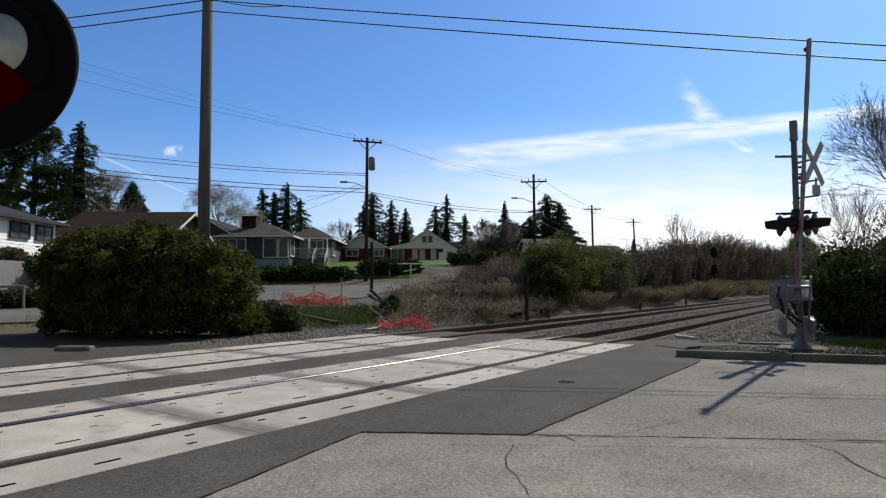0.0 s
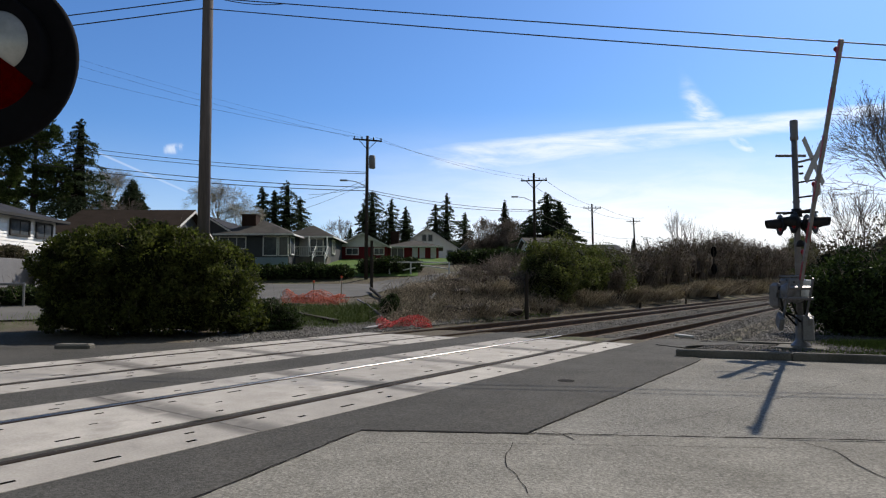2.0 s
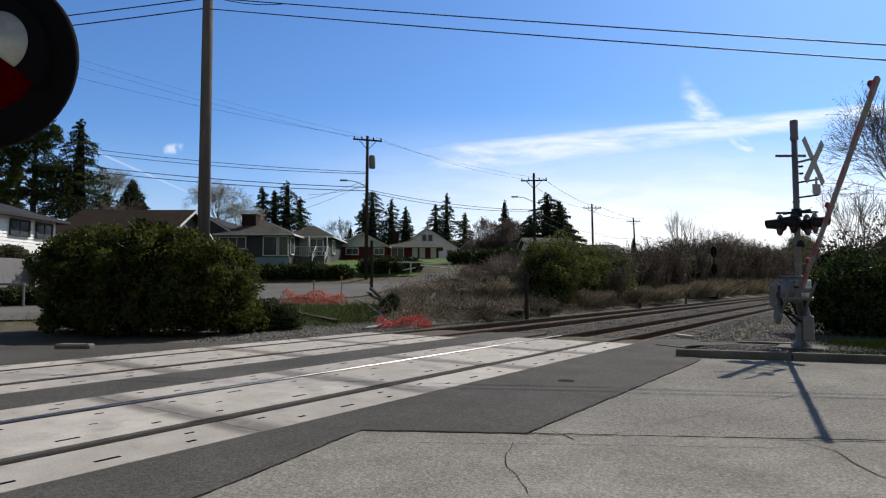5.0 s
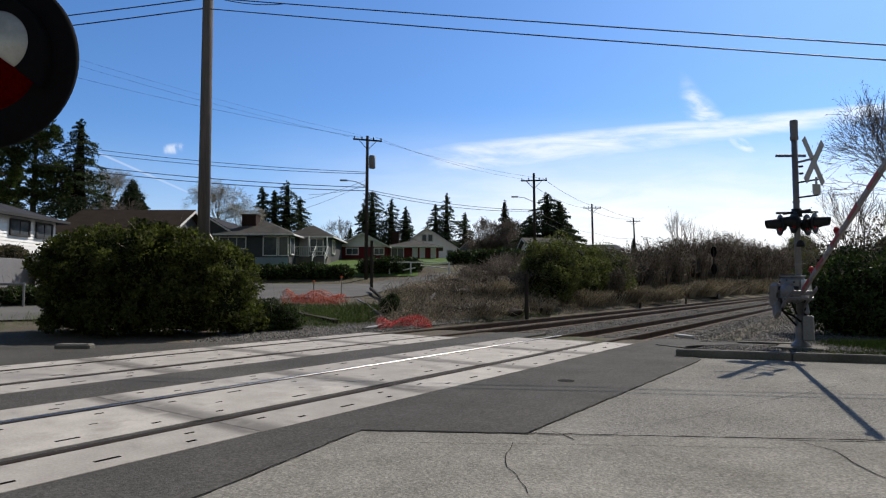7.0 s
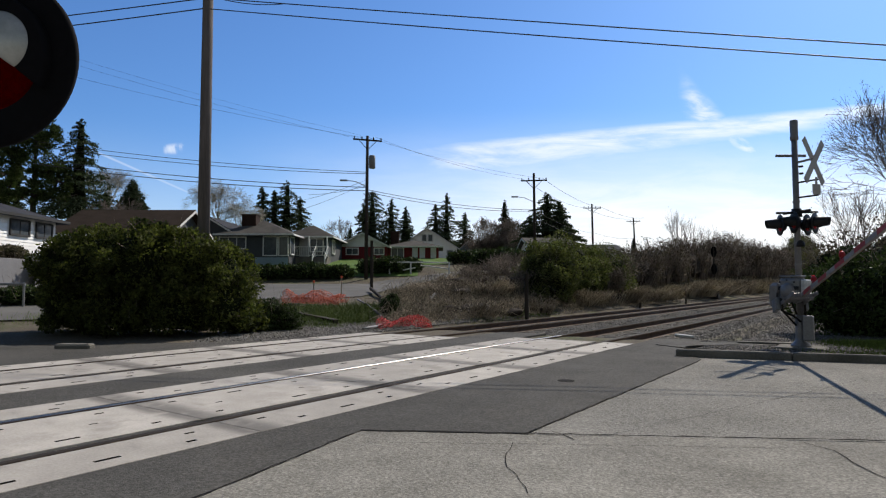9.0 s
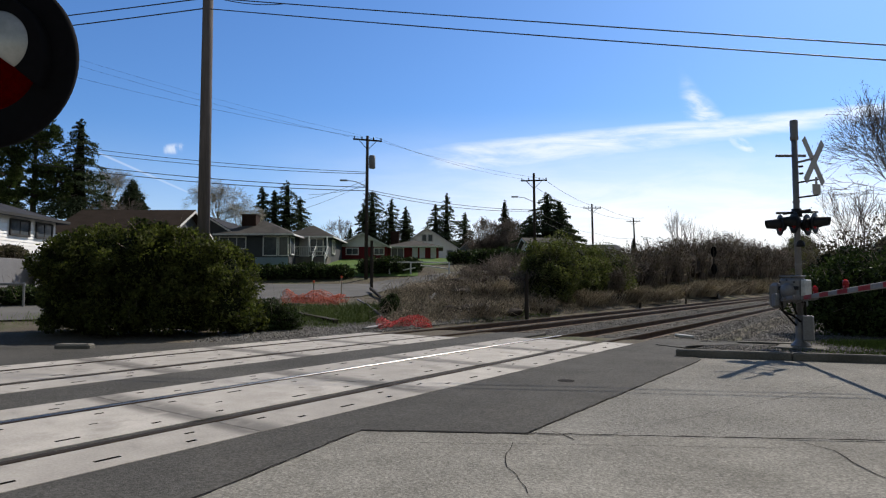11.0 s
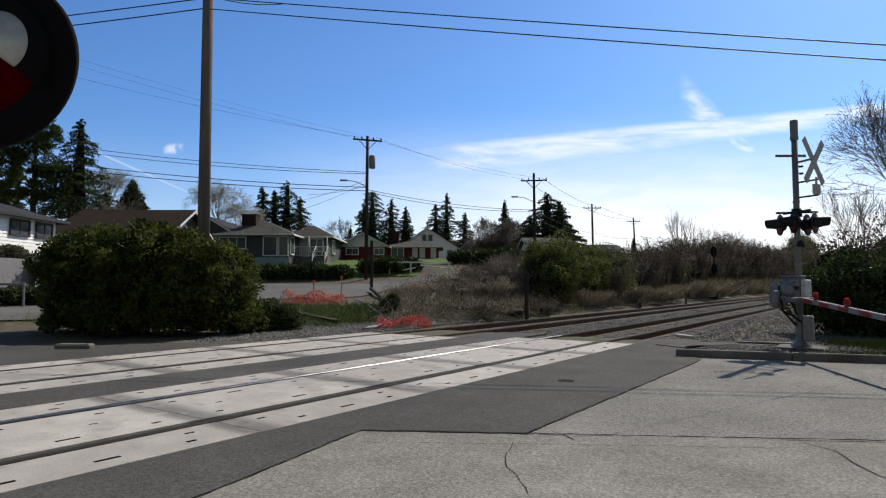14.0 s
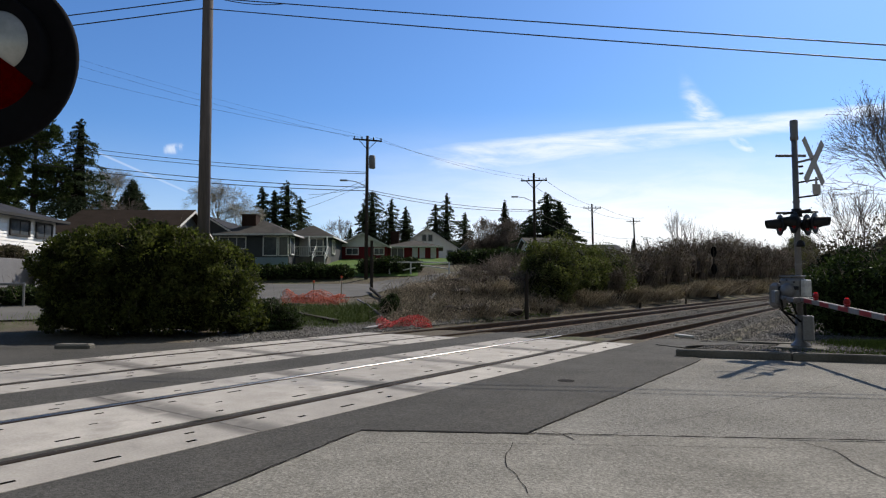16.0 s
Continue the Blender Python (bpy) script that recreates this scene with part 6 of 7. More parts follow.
    bare_tree(V(15.2, 22.5, 0.0), 5.2, 0.8, 333, 5, "young leafless tree in the thicket", 0.0, (-0.05, 0.0), 0.25, 3, 0.06, 300, thin=1.5)


build_green()


def build_bank():
    """Dry brambles, weeds and grass on the slope and verges."""
    r = np.random.default_rng(8)
    n = 16000
    x, y = r.uniform(-19.5, -11.9, n), 14.0 + 32.0 * r.random(n) ** 1.3
    rt, fw = 0.8171 * x + 0.5764 * y, -0.5764 * x + 0.8171 * y
    k = (rt > -0.082 * fw + 0.35 * np.sin(2.1 * y)) & (r.random(n) < np.clip((-x - 11.8) / 1.2, 0.1, 1))
    x, y = x[k], y[k]
    p = np.stack([x, y, land_pts(zip(x, y))], 1)
    d = r.normal(0, 0.6, p.shape)
    d[:, 2] = np.abs(d[:, 2]) + 0.25
    q = p + d * r.uniform(0.15, 0.55, (len(p), 1))
    q2 = q + (d * [1, 1, -0.6] + r.normal(0, 0.3, d.shape)) * 0.3
    v, f = sticks(np.concatenate([p, q]), np.concatenate([q, q2]), np.full(2 * len(p), 0.009), np.full(2 * len(p), 0.005))
    arrays("brambles", v, f, M["bramble"], None, "tangle of dry brown bramble canes on the bank", "stuff", "brambles")
    c = p[r.integers(0, len(p), 9000)] + r.normal(0, 0.12, (9000, 3)) + [0, 0, 0.18]
    v, f = leaf_mesh(c, 0.09, r, 0.45)
    arrays("bank_leaves", v, f, M["bramble_leaf"], None, "withered leaves and weeds on the bank", "stuff", "weeds")
    # mounds of bramble
    q = np.random.default_rng(18)
    i, tries = 0, 0
    while i < 34 and tries < 400:
        tries += 1
        bx, by = q.uniform(-19.0, -12.6), 15.5 + 22 * q.random()
        side_on, ahead = 0.8171 * bx + 0.5764 * by, -0.5764 * bx + 0.8171 * by
        if side_on < -0.05 * ahead or (bx > -15.2 and by > 26):
            continue
        thicket("bramble_mound", Vector((bx, by, land(bx, by) - 0.05)), q.uniform(0, 180), q.uniform(0.8, 1.3), q.uniform(1.2, 2.2), q.uniform(0.45, 0.8), 700 + i, "low mound of dry grey-brown bramble on the bank", 130, 0.009, 260, 0.07, "brush_twig", 1.3, "bramble mounds", 0.5)
        i += 1
    for k, (a, b, h) in enumerate(((1.0, 30.5, 0.8), (2.0, 32.5, 1.0), (3.0, 34.0, 1.1), (2.9, 30.5, 1.0), (3.9, 36.0, 1.2), (4.6, 39.0, 1.3), (3.6, 32.2, 1.2), (1.8, 29.0, 0.7), (5.4, 42.0, 1.3))):
        thicket("bramble_mound", V(a, b) - Vector((0, 0, 0.05)), 40 * k, 1.4, 2.4, h, 760 + k, "tangled dry bramble along the top of the bank", 170, 0.010, 420, 0.08, "thicket_twig", 0.9, "bramble mounds", 0.5)
    # grass
    pts = []
    for cx, cy, sx, sy, m in ((-11.9, 20.5, 0.5, 1.5, 900), (-14.9, 12.6, 0.35, 0.35, 900), (-13.9, 13.5, 0.3, 0.3, 500), (-17.0, 16.2, 0.8, 0.5, 2000), (-16.0, 17.8, 0.9, 0.7, 2600), (0.9, 13.3, 0.8, 0.2, 2500), (3.0, 14.3, 1.5, 0.4, 2600), (0.4, 15.6, 0.6, 0.4, 9000), (2.0, 15.4, 0.9, 0.5, 9000),
                              (-12.4, 24.2, 0.3, 1.0, 4200), (-20.5, 9.5, 1.0, 0.8, 900), (-14.7, 15.3, 0.55, 0.5, 2600), (-15.5, 14.6, 0.4, 0.5, 1200)):
        pts.append(np.stack([r.normal(cx, sx, m), r.normal(cy, sy, m)], 1))
    g = np.concatenate(pts)
    z = np.array([max(land(a, b), 0.022 if a > -3.3 and b > 11.9 + 0.298 * (a + 3.0) else -1) for a, b in g])
    keep = z > -0.5
    g, z = g[keep], z[keep]
    keep = (g[:, 0] < -11.5) | (g[:, 1] > 11.8 + 0.298 * (g[:, 0] + 3.02))
    p = np.stack([g[keep, 0], g[keep, 1], z[keep]], 1)
    d = r.normal(0, 0.35, p.shape)
    d[:, 2] = 1
    q = p + d * r.uniform(0.03, 0.11, (len(p), 1)) * np.where(p[:, :1] < -14, 2.4, 1.0)
    v, f = sticks(p, q, np.full(len(p), 0.008), np.full(len(p), 0.001))
    arrays("grass", v, f, M["blade"], None, "tufts of fresh green grass on the verges", "stuff", "grass")


build_bank()


# ---- poles and wires ----
def utility_pole(base, top, radius, label, arm_z=None, arm_len=2.4, arm_turn=0.0, lamp_z=None, transformer=False, mat="pole_dark"):
    t = thing("utility_pole", Matrix.Translation(base), label, "utility pole", "utility poles")
    up = top - base
    bm = bmesh.new()
    tube(bm, (0, 0, -0.4), up, radius, radius * 0.72, 14)
    part("shaft", bm, M[mat], t, "", True)
    if arm_z:
        at = up * ((arm_z - base.z) / up.z)
        m = Matrix.Translation(at) @ pose(0, 0, 0, 0, 0, GRID + arm_turn)
        bm = bmesh.new()
        box(bm, -arm_len / 2, arm_len / 2, -0.16, -0.05, -0.06, 0.06, 0.01)
        arm = part("crossarm", bm, M[mat], t)
        arm.matrix_basis = m
        for s in (-0.46, -0.2, 0.2, 0.46):
            bm = bmesh.new()
            lathe(bm, [(0, 0.26), (0.05, 0.24), (0.065, 0.16), (0.035, 0.13), (0.03, 0.06), (0, 0.06)], 10, pose(s * arm_len, -0.1, 0))
            part("insulator", bm, M["black"], arm, "", True)
        bm = bmesh.new()
        for s in (-1, 1):
            tube(bm, (s * arm_len * 0.3, -0.1, -0.05), (0, -0.1, -0.75), 0.025, 0.025, 6)
        part("brace", bm, M[mat], arm)
    if transformer:
        bm = bmesh.new()
        lathe(bm, [(0, 0.55), (0.2, 0.52), (0.25, 0.45), (0.25, -0.45), (0.2, -0.5), (0, -0.5)], 16)
        tr = part("transformer", bm, M["galv"], t, "grey pole-top transformer can", True)
        tr.matrix_basis = Matrix.Translation(up * 0.815) @ pose(0.33, 0.2, 0)
    if lamp_z:
        at = up * ((lamp_z - base.z) / up.z)
        s = Vector((-0.8171, -0.5764, 0))
        bm = bmesh.new()
        tube(bm, at, at + s * 0.9 + Vector((0, 0, 0.42)), 0.03, 0.03, 8)
        tube(bm, at + s * 0.9 + Vector((0, 0, 0.42)), at + s * 1.6 + Vector((0, 0, 0.5)), 0.03, 0.03, 8)
        la = part("lamp_arm", bm, M["galv"], t)
        bm = bmesh.new()
        box(bm, -0.3, 0.3, -0.12, 0.12, -0.06, 0.06, 0.03)
        hd = part("luminaire", bm, M["galv"], t, "grey cobra-head street light")
        hd.matrix_basis = Matrix.Translation(at + s * 1.8 + Vector((0, 0, 0.5))) @ pose(0, 0, 0, 0, 0, GRID)
    return t


def wire(a, b, sag, r, label="black overhead utility wire", n=24):
    a, b = Vector(a), Vector(b)
    pts = np.array([a.lerp(b, k / n) - Vector((0, 0, 4 * sag * (k / n) * (1 - k / n))) for k in range(n + 1)])
    v, f = cord(pts, r)
    tagged(arrays("utility_wire", v, f, M["wire"]), label, "wire", "overhead wires")


def at(across, down, fw):
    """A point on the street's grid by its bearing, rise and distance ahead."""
    k = (441 - down) / 1100
    base = 0.9983 - 0.0581 * k
    return V((across - 784) / 1100 / base * fw, fw, 1.26 + (0.9983 * k + 0.0581) / base * fw)


def build_lines():
    p1 = V(-6.56, 17.0)
    utility_pole(p1, V(-6.60, 17.0, 13.4), 0.175, "tall weathered grey-brown utility pole behind the shrub", mat="pole")
    p2 = V(-5.95, 48.0)
    utility_pole(p2, V(-5.9, 48.0, 12.9), 0.15, "dark utility pole with transformer and crossarm", 12.55, 2.3, 20, 8.9, True)
    p3 = V(8.45, 57.0)
    utility_pole(p3, V(8.4, 57.0, 11.6), 0.15, "dark utility pole with crossarm and street light", 10.9, 2.4, -10, 8.9)
    p4 = V(21.3, 88.0)
    utility_pole(p4, V(21.2, 88.0, 12.8), 0.17, "distant dark utility pole with crossarm", 12.2, 2.5, 0)
    p5 = V(37.3, 120.0)
    utility_pole(p5, V(36.9, 120.0, 14.3), 0.18, "distant dark utility pole with crossarm", 13.6, 2.6, -15)
    bm = bmesh.new()
    tube(bm, (0, 0, -0.3), (0, 0, 2.95), 0.10, 0.085, 12)
    t = thing("marker_post", Matrix.Translation(V(-4.13, 36.0)), "dark square-topped wooden post on the verge", "post")
    part("shaft", bm, M["pole_dark"], t)
    # two heavy spans over the crossing
    wire(at(358, 15, 17), at(1720, 117, 11.45), 0.05, 0.015)
    wire(at(358, -4, 17), at(1720, 90, 11.45), 0.03, 0.015)
    wire(at(364, 15, 17), at(-160, 79, 20.8), 0.03, 0.017)
    wire(at(364, -3, 17), at(-160, 60, 20.8), 0.03, 0.017)
    # slack jumper hanging below the upper span
    wire(at(362, -10, 17), at(505, 7, 17.2), 0.13, 0.012, "black slack jumper cable at the pole")
    # street lines to the dark pole
    for a, b, s, r in (((60, 250), (648, 305), 0.35, 0.022), ((60, 258), (648, 308), 0.4, 0.022), ((60, 282), (648, 332), 0.35, 0.03), ((60, 290), (648, 338), 0.4, 0.03),
                       ((60, 92), (622, 243), 0.3, 0.008), ((60, 118), (640, 244), 0.3, 0.010), ((60, 80), (640, 240), 0.3, 0.006)):
        wire(at(*a, 50), at(*b, 48), s, r)
    for a, b, s, r in (((650, 336), (946, 372), 0.35, 0.022), ((650, 340), (946, 374), 0.45, 0.022), ((664, 243), (928, 318), 0.4, 0.009), ((650, 243), (962, 316), 0.4, 0.009)):
        wire(at(*a, 48), at(*b, 57), s, r)
    for a, b in (((930, 320), (1034, 368)), ((962, 317), (1066, 368)), ((947, 372), (1050, 412)), ((947, 385), (1050, 420))):
        wire(at(*a, 57), at(*b, 88), 0.5, 0.016)
    for a, b in (((1034, 368), (1116, 388)), ((1066, 368), (1140, 386)), ((1050, 412), (1128, 420))):
        wire(at(*a, 88), at(*b, 120), 0.5, 0.02)
    for a, b in (((646, 320), (520, 358)), ((646, 325), (530, 372)), ((646, 330), (545, 345))):
        wire(at(*a, 48), at(*b, 58), 0.15, 0.014)


build_lines()


# ---- small trackside things ----
def block_signal(base):
    t = thing("block_signal", Matrix.Translation(base), "black two-headed railway block signal on a post", "railway signal")
    bm = bmesh.new()
    tube(bm, (0, 0, -0.2), (0, 0, 4.7), 0.06, 0.05, 10)
    part("post", bm, M["pole_dark"], t)
    for z in (4.25, 2.7):
        bm = bmesh.new()
        lathe(bm, [(0.0, -0.10), (0.20, -0.10), (0.245, -0.04), (0.245, 0.02), (0.0, 0.03)], 20, pose(0, 0, z, 90, 0, 0) @ Matrix.Diagonal((1, 2.0, 1, 1)))
        part("signal_head", bm, M["matt_black"], t, "black signal head")
    bm = bmesh.new()
    box(bm, -0.35, 0.35, -0.25, 0.25, 0.02, 0.75, 0.02)
    part("case", bm, M["basement"], t, "dark relay case")
    bm = bmesh.new()
    for k in range(9):
        tube(bm, (-0.2, -0.22, 0.3 * k + 0.3), (0.2, -0.22, 0.3 * k + 0.3), 0.012, 0.012, 6)
    for x in (-0.2, 0.2):
        tube(bm, (x, -0.22, 0), (x, -0.22, 2.8), 0.014, 0.014, 6)
    part("ladder", bm, M["pole_dark"], t)


def stake(rt, fw, h):
    t = thing("survey_stake", Matrix.Translation(V(rt, fw)), "thin wooden stake with orange-red painted top", "stake", "survey stakes")
    bm = bmesh.new()
    box(bm, -0.022, 0.022, -0.022, 0.022, -0.2, h, 0.004)
    part("shaft", bm, M["twig_pale"], t)
    bm = bmesh.new()
    box(bm, -0.04, 0.04, -0.03, 0.03, h, h + 0.10, 0.006)
    part("tip", bm, M["orange"], t, "orange-red painted top")


def netting(rt, fw, w, h, seed, n, label, mat="orange"):
    """Crumpled plastic safety netting: a mesh of narrow strips on a folded sheet."""
    r = np.random.default_rng(seed)
    P, Q = [], []
    nx, ny = n, max(6, n // 3)
    gx, gy = np.meshgrid(np.linspace(-w / 2, w / 2, nx), np.linspace(0, 1, ny), indexing="ij")
    px = gx + 0.05 * np.sin(9 * gy + 5 * gx)
    py = -0.5 + gy * 1.1 + 0.12 * np.sin(4.3 * gx + 2 * gy)
    pz = h * np.abs(np.sin(2.9 * gy + 1.3 * gx + seed)) * (0.4 + 0.6 * np.abs(np.sin(2.2 * gx + seed))) + r.normal(0, 0.02, gx.shape) + 0.03
    base = V(rt, fw)
    c, s = 0.8171, 0.5764
    X, Y = c * px - s * py, s * px + c * py
    Z = np.array([[land(base.x + X[i, j], base.y + Y[i, j]) for j in range(ny)] for i in range(nx)]) - base.z + pz
    S = np.stack([X, Y, Z], 2)
    P = np.concatenate([S[:-1].reshape(-1, 3), S[:, :-1].reshape(-1, 3)])
    Q = np.concatenate([S[1:].reshape(-1, 3), S[:, 1:].reshape(-1, 3)])
    v, f = sticks(P, Q, np.full(len(P), 0.008), np.full(len(P), 0.008))
    ob = arrays("safety_netting", v, f, M[mat], None, label, "", "netting")
    ob.location = base


def build_small():
    block_signal(Vector((-12.3, 59.7, land(-12.3, 59.7))))
    bm = bmesh.new()
    tube(bm, (0, 0, -0.2), (0, 0, 1.75), 0.085, 0.08, 10)
    t = thing("marker_post", Matrix.Translation(V(3.35, 25.0, land(-11.9, 22.3))), "dark creosoted trackside post", "post")
    part("shaft", bm, M["pole_dark"], t)
    stake(-5.6, 27.0, 0.85)
    stake(-4.4, 27.0, 1.05)
    netting(-5.4, 25.5, 2.3, 0.6, 1, 40, "crumpled orange plastic safety netting on the verge")
    netting(-5.1, 25.6, 2.2, 0.42, 12, 30, "torn orange plastic safety netting round a stake")
    netting(-1.15, 18.7, 1.55, 0.36, 4, 30, "crumpled red safety netting beside the track", "net_red")
    # white pipe barrier
    t = thing("pipe_barrier", Matrix.Translation(V(-2.0, 50.0)) @ pose(0, 0, 0, 0, 0, GRID), "white painted steel pipe barrier across the lane", "barrier")
    for x in (-2.3, -0.6, 2.5):
        bm = bmesh.new()
        tube(bm, (x, 0, -0.3), (x, 0, 1.0), 0.06, 0.06, 10)
        part("post", bm, M["trim"], t)
    for a, b in (((-2.3, 0, 1.0), (2.5, 0, 0.95)), ((0.2, 0.1, 0.75), (2.5, -0.1, 0.45)), ((-1.2, 0.1, 0.35), (-0.2, -0.1, 0.55))):
        bm = bmesh.new()
        tube(bm, a, b, 0.05, 0.05, 10)
        part("rail", bm, M["trim"], t)
    # curved drain pipe and timbers at the foot of the bank
    t = thing("drain_pipe", pose(0, 0, 0), "pale curved plastic drain pipe lying on the verge", "pipe")
    path = [V(-3.7, 27.0), V(-2.9, 24.5), V(-2.2, 22.0), V(-1.85, 19.8), V(-1.93, 18.1), V(-2.2, 17.2)]
    bm = bmesh.new()
    for a, b in zip(path, path[1:]):
        tube(bm, a + Vector((0, 0, 0.10)), b + Vector((0, 0, 0.10)), 0.036, 0.036, 10)
    part("pipe", bm, M["galv"], t, "", True)
    for a, b, lab in ((V(-5.2, 21.5), V(-3.4, 19.8), "weathered dark timber lying in the gravel"), (V(-6.6, 23.5), V(-5.6, 24.3), "weathered dark timber by the netting")):
        t = thing("timber", pose(0, 0, 0), lab, "timber", "loose timbers")
        d = b - a
        bm = bmesh.new()
        box(bm, -d.length / 2, d.length / 2, -0.1, 0.1, -0.02, 0.16, 0.015, Matrix.Translation((a + b) / 2) @ d.to_track_quat("X", "Z").to_matrix().to_4x4())
        part("beam", bm, M["tie"], t)
    a, b = V(-4.0, 34.5) + Vector((0, 0, 0.25)), V(-2.35, 25.5) + Vector((0, 0, 0.12))
    t = thing("timber", Matrix.Translation(b), "long dark timber lying down the slope from the post", "timber", "loose timbers")
    part("beam", tube(bmesh.new(), (0, 0, 0), a - b, 0.07, 0.09, 10), M["pole_dark"], t)
    t = thing("scrap", Matrix.Translation(V(-0.4, 25.0) + Vector((0, 0, 0.34))) @ pose(0, 0, 0, 35, 40, GRID), "white scrap of plastic caught in the brambles", "scrap")
    part("sheet", box(bmesh.new(), -0.05, 0.05, -0.02, 0.02, -0.17, 0.17, 0.008), M["siding_white"], t)
    # litter and timbers near the signal
    t = thing("scrap", pose(-4.0, 15.9, -0.02, 4, 6, 25), "white scrap of bent sheet by the rail", "scrap")
    part("sheet", box(bmesh.new(), -0.22, 0.22, -0.07, 0.07, 0, 0.07, 0.02), M["white"], t)
    t = thing("timber", pose(-2.0, 14.75, 0.022, 0, 0, 12), "pale flat board on the gravel island", "timber", "loose timbers")
    part("beam", box(bmesh.new(), -0.6, 0.6, -0.09, 0.09, 0, 0.04, 0.008), M["kerb"], t)
    # flat rock at the old parking edge
    for rt, fw, ln, turn in ((-17.5, 26.5, 7.0, -25), (-22, 31.5, 6.0, 0)):
        bm = bmesh.new()
        p = V(rt, fw)
        t = tagged(part("kerb", box(bm, -ln / 2, ln / 2, -0.08, 0.08, -0.15, 0.14, 0.02), M["kerb"]), "pale concrete kerb of the parking strip", "kerb", "", "structure")
        t.matrix_basis = Matrix.Translation(p) @ pose(0, 0, 0, 0, 0, GRID + turn)
    # conduit stubs beside the far track
    for x, y in ((-11.3, 35.5), (-11.4, 46.0)):
        t = thing("track_marker", Matrix.Translation((x, y, land(x, y))), "small dark trackside marker post", "post", "trackside markers")
        part("shaft", tube(bmesh.new(), (0, 0, -0.1), (0, 0, 0.5), 0.07, 0.07, 10), M["pole_dark"], t)


build_small()


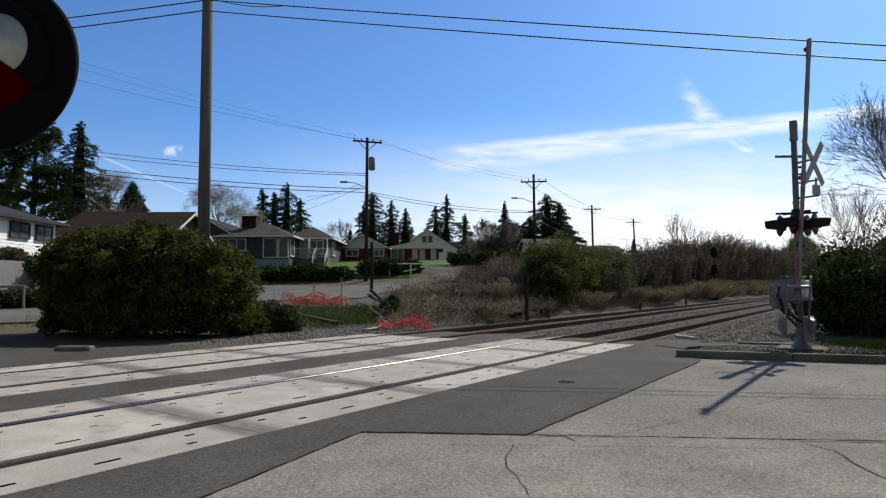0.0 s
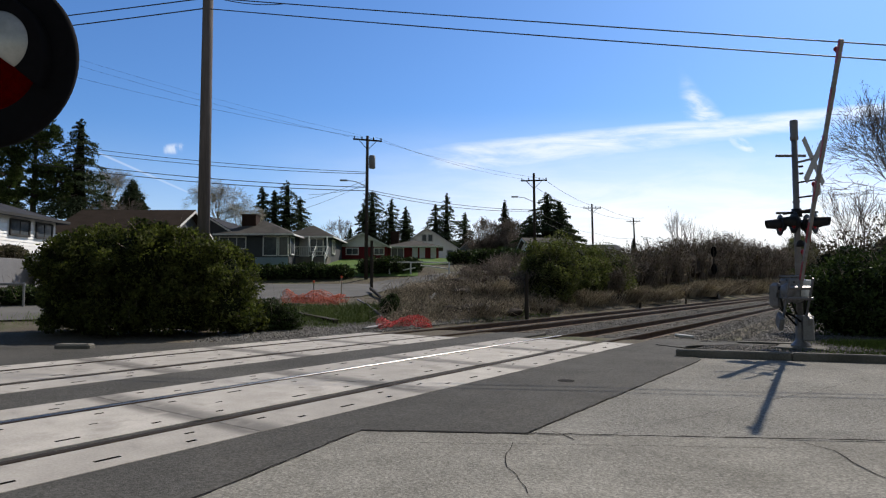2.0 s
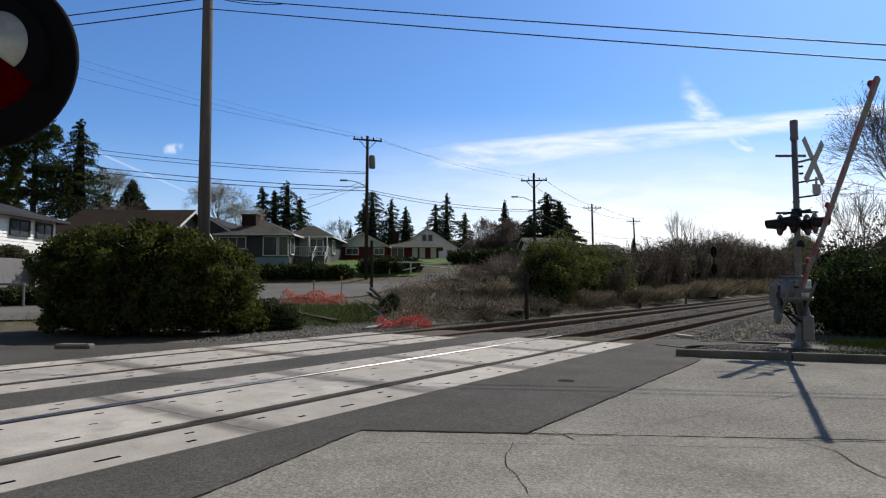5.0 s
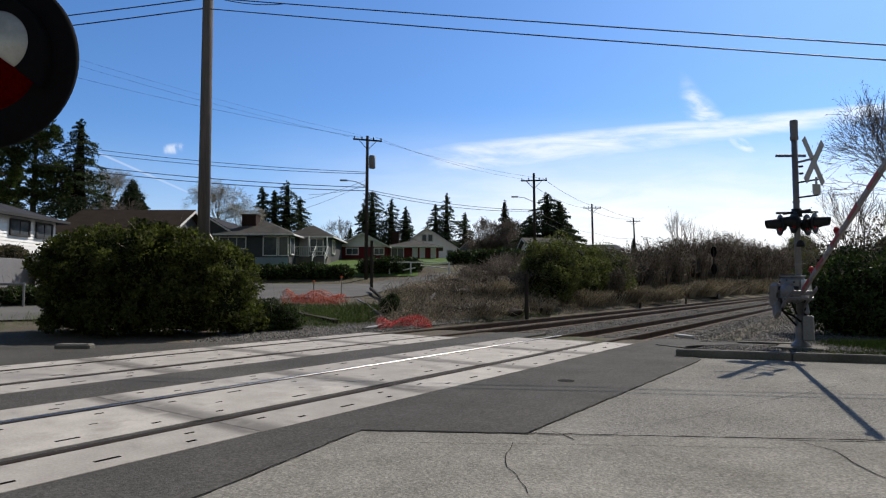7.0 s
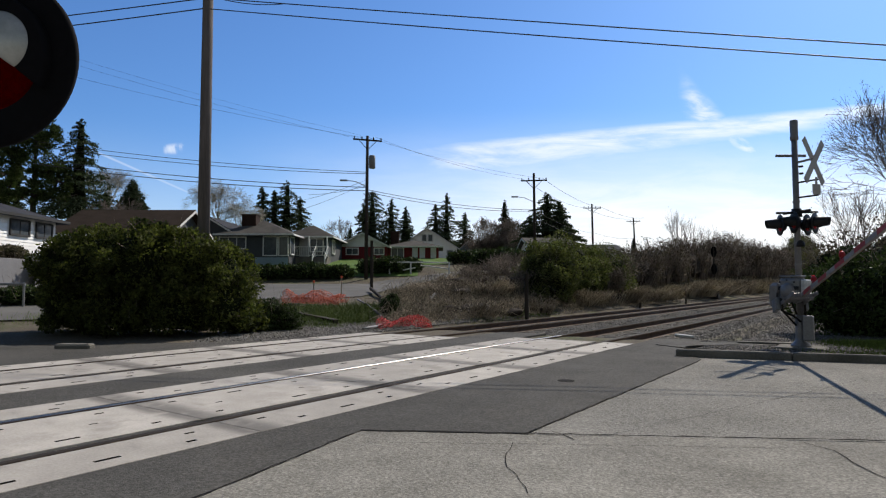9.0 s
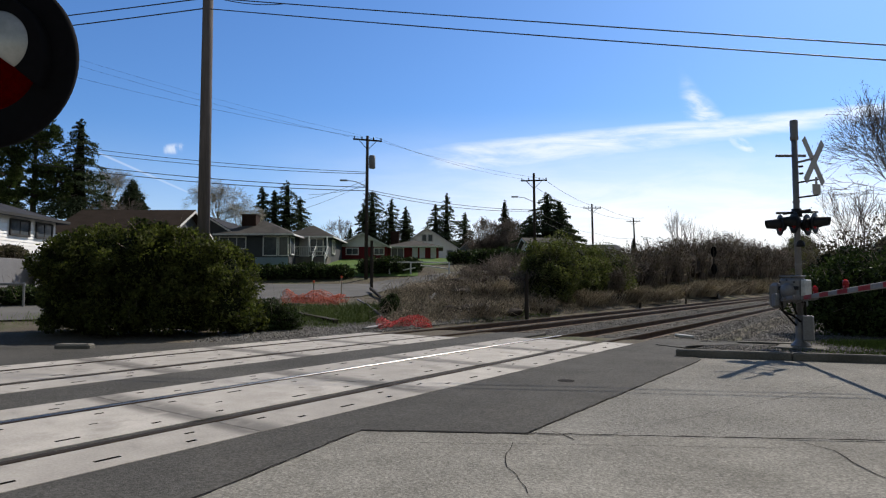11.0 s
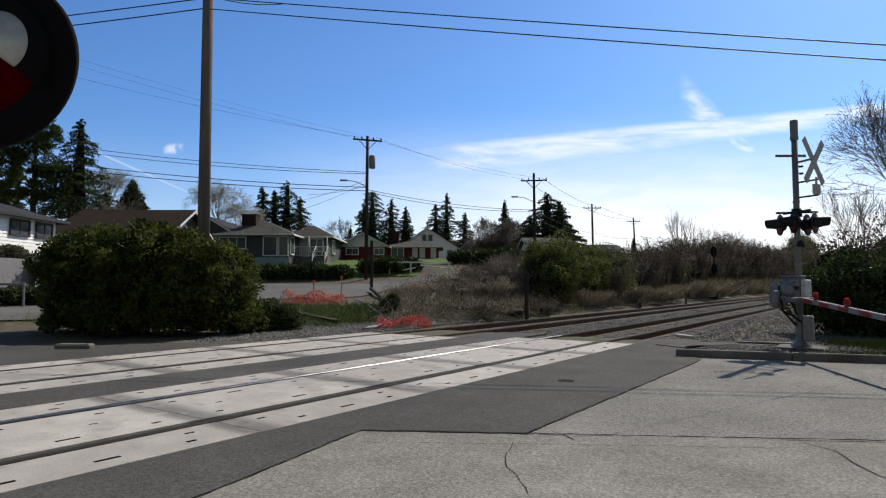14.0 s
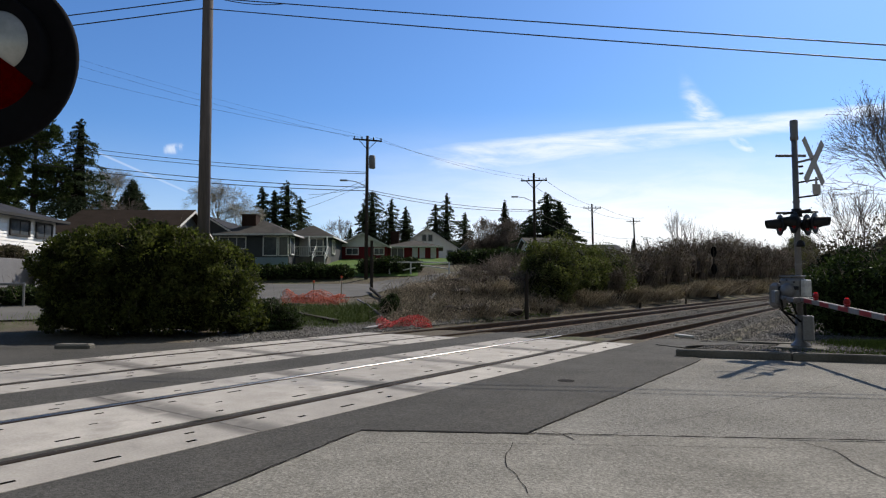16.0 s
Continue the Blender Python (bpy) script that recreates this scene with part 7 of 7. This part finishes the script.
# ---- the near flashing signal, close to the eye ----
def near_signal():
    c = V(-1.331, 1.80, 1.918)
    t = thing("flashing_signal", Matrix.Translation(c) @ pose(0, 0, 0, 0, 0, GRID), "black round railway crossing flasher with red lens", "crossing signal")
    up = pose(0, 0, 0, 90, 0, 0)
    R = 0.262
    bm = bmesh.new()
    lathe(bm, [(0.150, 0.0), (R - 0.02, 0.0), (R, 0.008), (R, 0.022), (R - 0.012, 0.028), (0.156, 0.022)], 72, up)
    part("background", bm, M["matt_black"], t, "matt black background disc", True)
    bm = bmesh.new()
    lathe(bm, [(0.156, 0.02), (0.155, -0.13), (0.11, -0.19), (0.0, -0.20)], 48, up)
    part("housing", bm, M["black"], t, "black lamp housing", True)
    bm = bmesh.new()
    lathe(bm, [(0.0, 0.052), (0.05, 0.049), (0.1, 0.040), (0.135, 0.028), (0.152, 0.016)], 48, up)
    part("lens", bm, M["lens_red"], t, "ribbed red lens", True)
    bm = bmesh.new()
    core = [bm.verts.new((0, y, 0)) for y in (0.055, 0.065)]
    arc = [[bm.verts.new((0.148 * math.cos(math.radians(24 * k)), y, 0.148 * math.sin(math.radians(24 * k)))) for k in range(16)] for y in (0.055, 0.065)]
    for k in range(15):
        bm.faces.new((core[0], arc[0][k], arc[0][k + 1]))
        bm.faces.new((core[1], arc[1][k + 1], arc[1][k]))
        bm.faces.new((arc[0][k], arc[1][k], arc[1][k + 1], arc[0][k + 1]))
    part("light_source", bm, M["led"], t, "red LED cluster")
    # hood over the upper lens, cut off aslant, and the grey cowl on it
    edge, n = Vector((0.069, -0.0055)), Vector((0.087, 0.108)).normalized()

    def cut(x, z):
        p = Vector((x, z))
        s = n.dot(p - edge)
        return p - n * s if s < 0 else p

    def shield(name, cx, cz, rings, mat, label):
        bm = bmesh.new()
        prev = None
        for rad, y in rings:
            row = []
            for k in range(64):
                a = 2 * math.pi * k / 64
                p = cut(cx + rad * math.cos(a), cz + rad * math.sin(a))
                row.append(bm.verts.new((p.x, y, p.y)))
            if prev:
                for k in range(64):
                    bm.faces.new((prev[k], prev[(k + 1) % 64], row[(k + 1) % 64], row[k]))
            prev = row
        part(name, bm, mat, t, label, True)

    shield("hood", 0.0, 0.0, [(0.192, -0.022), (0.190, -0.058), (0.184, -0.062), (0.10, -0.062), (0.002, -0.062)], M["matt_black"], "black hood over the lens")
    shield("cowl", 0.054, 0.036, [(0.0925, -0.060), (0.090, -0.066), (0.075, -0.080), (0.05, -0.090), (0.025, -0.095), (0.002, -0.096)], M["cowl"], "weathered grey rounded cowl")
    # added unlit-red disc covers the light between flashes, drawn back along the lens axis
    bm = bmesh.new()
    hub = [bm.verts.new((0, y, 0)) for y in (-0.003, 0.003)]
    rim = [[bm.verts.new((0.146 * math.cos(math.radians(360 / 17 * k)), y, 0.146 * math.sin(math.radians(360 / 17 * k)))) for k in range(18)] for y in (-0.003, 0.003)]
    for k in range(17):
        bm.faces.new((hub[0], rim[0][k], rim[0][k + 1]))
        bm.faces.new((hub[1], rim[1][k + 1], rim[1][k]))
        bm.faces.new((rim[0][k], rim[1][k], rim[1][k + 1], rim[0][k + 1]))
    sh = part("shutter", bm, M["shutter"], t, "added dark red disc that hides the LEDs between flashes")
    sh.location = (0, 0.028, 0)
    bm = bmesh.new()
    tube(bm, (-0.32, 0.10, -c.z + 0.0), (-0.32, 0.10, 0.6), 0.055, 0.05, 16)
    tube(bm, (-0.32, 0.10, 0.0), (-0.1, 0.10, 0.0), 0.03, 0.03, 10)
    part("post", bm, M["silver"], t, "silver signal post", True)
    return t, sh


NEAR_SIGNAL, FLASH_DISC = near_signal()
FLASH, LIT_FROM = 0.99, 0.29


def motions():
    turn = pose(0, 0, 0, 0, 0, math.degrees(ARM_AZ) - 90)
    base = Matrix.Translation(PIVOT - MAST) @ turn
    walk(GATE_ARM, [(t, base @ pose(0, 0, 0, 0, -a, 0)) for t, a in ARM_ANGLES])
    # the added disc draws back into the housing while the lamp is lit
    leaf = [pose(0, y, 0) for y in (0.028, 0.060, 0.105)]
    rows, k = [(0.0, leaf[0])], 0
    while LIT_FROM + k * FLASH < 16:
        on = LIT_FROM + k * FLASH
        off = on + FLASH / 2
        rows += [(on - 0.067, leaf[0]), (on - 0.033, leaf[1]), (on, leaf[2]), (off - 0.067, leaf[2]), (off - 0.033, leaf[1]), (off, leaf[0])]
        k += 1
    rows = [r for r in rows if r[0] < 15.9] + [(16.0, leaf[0])]
    walk(FLASH_DISC, rows)


motions()
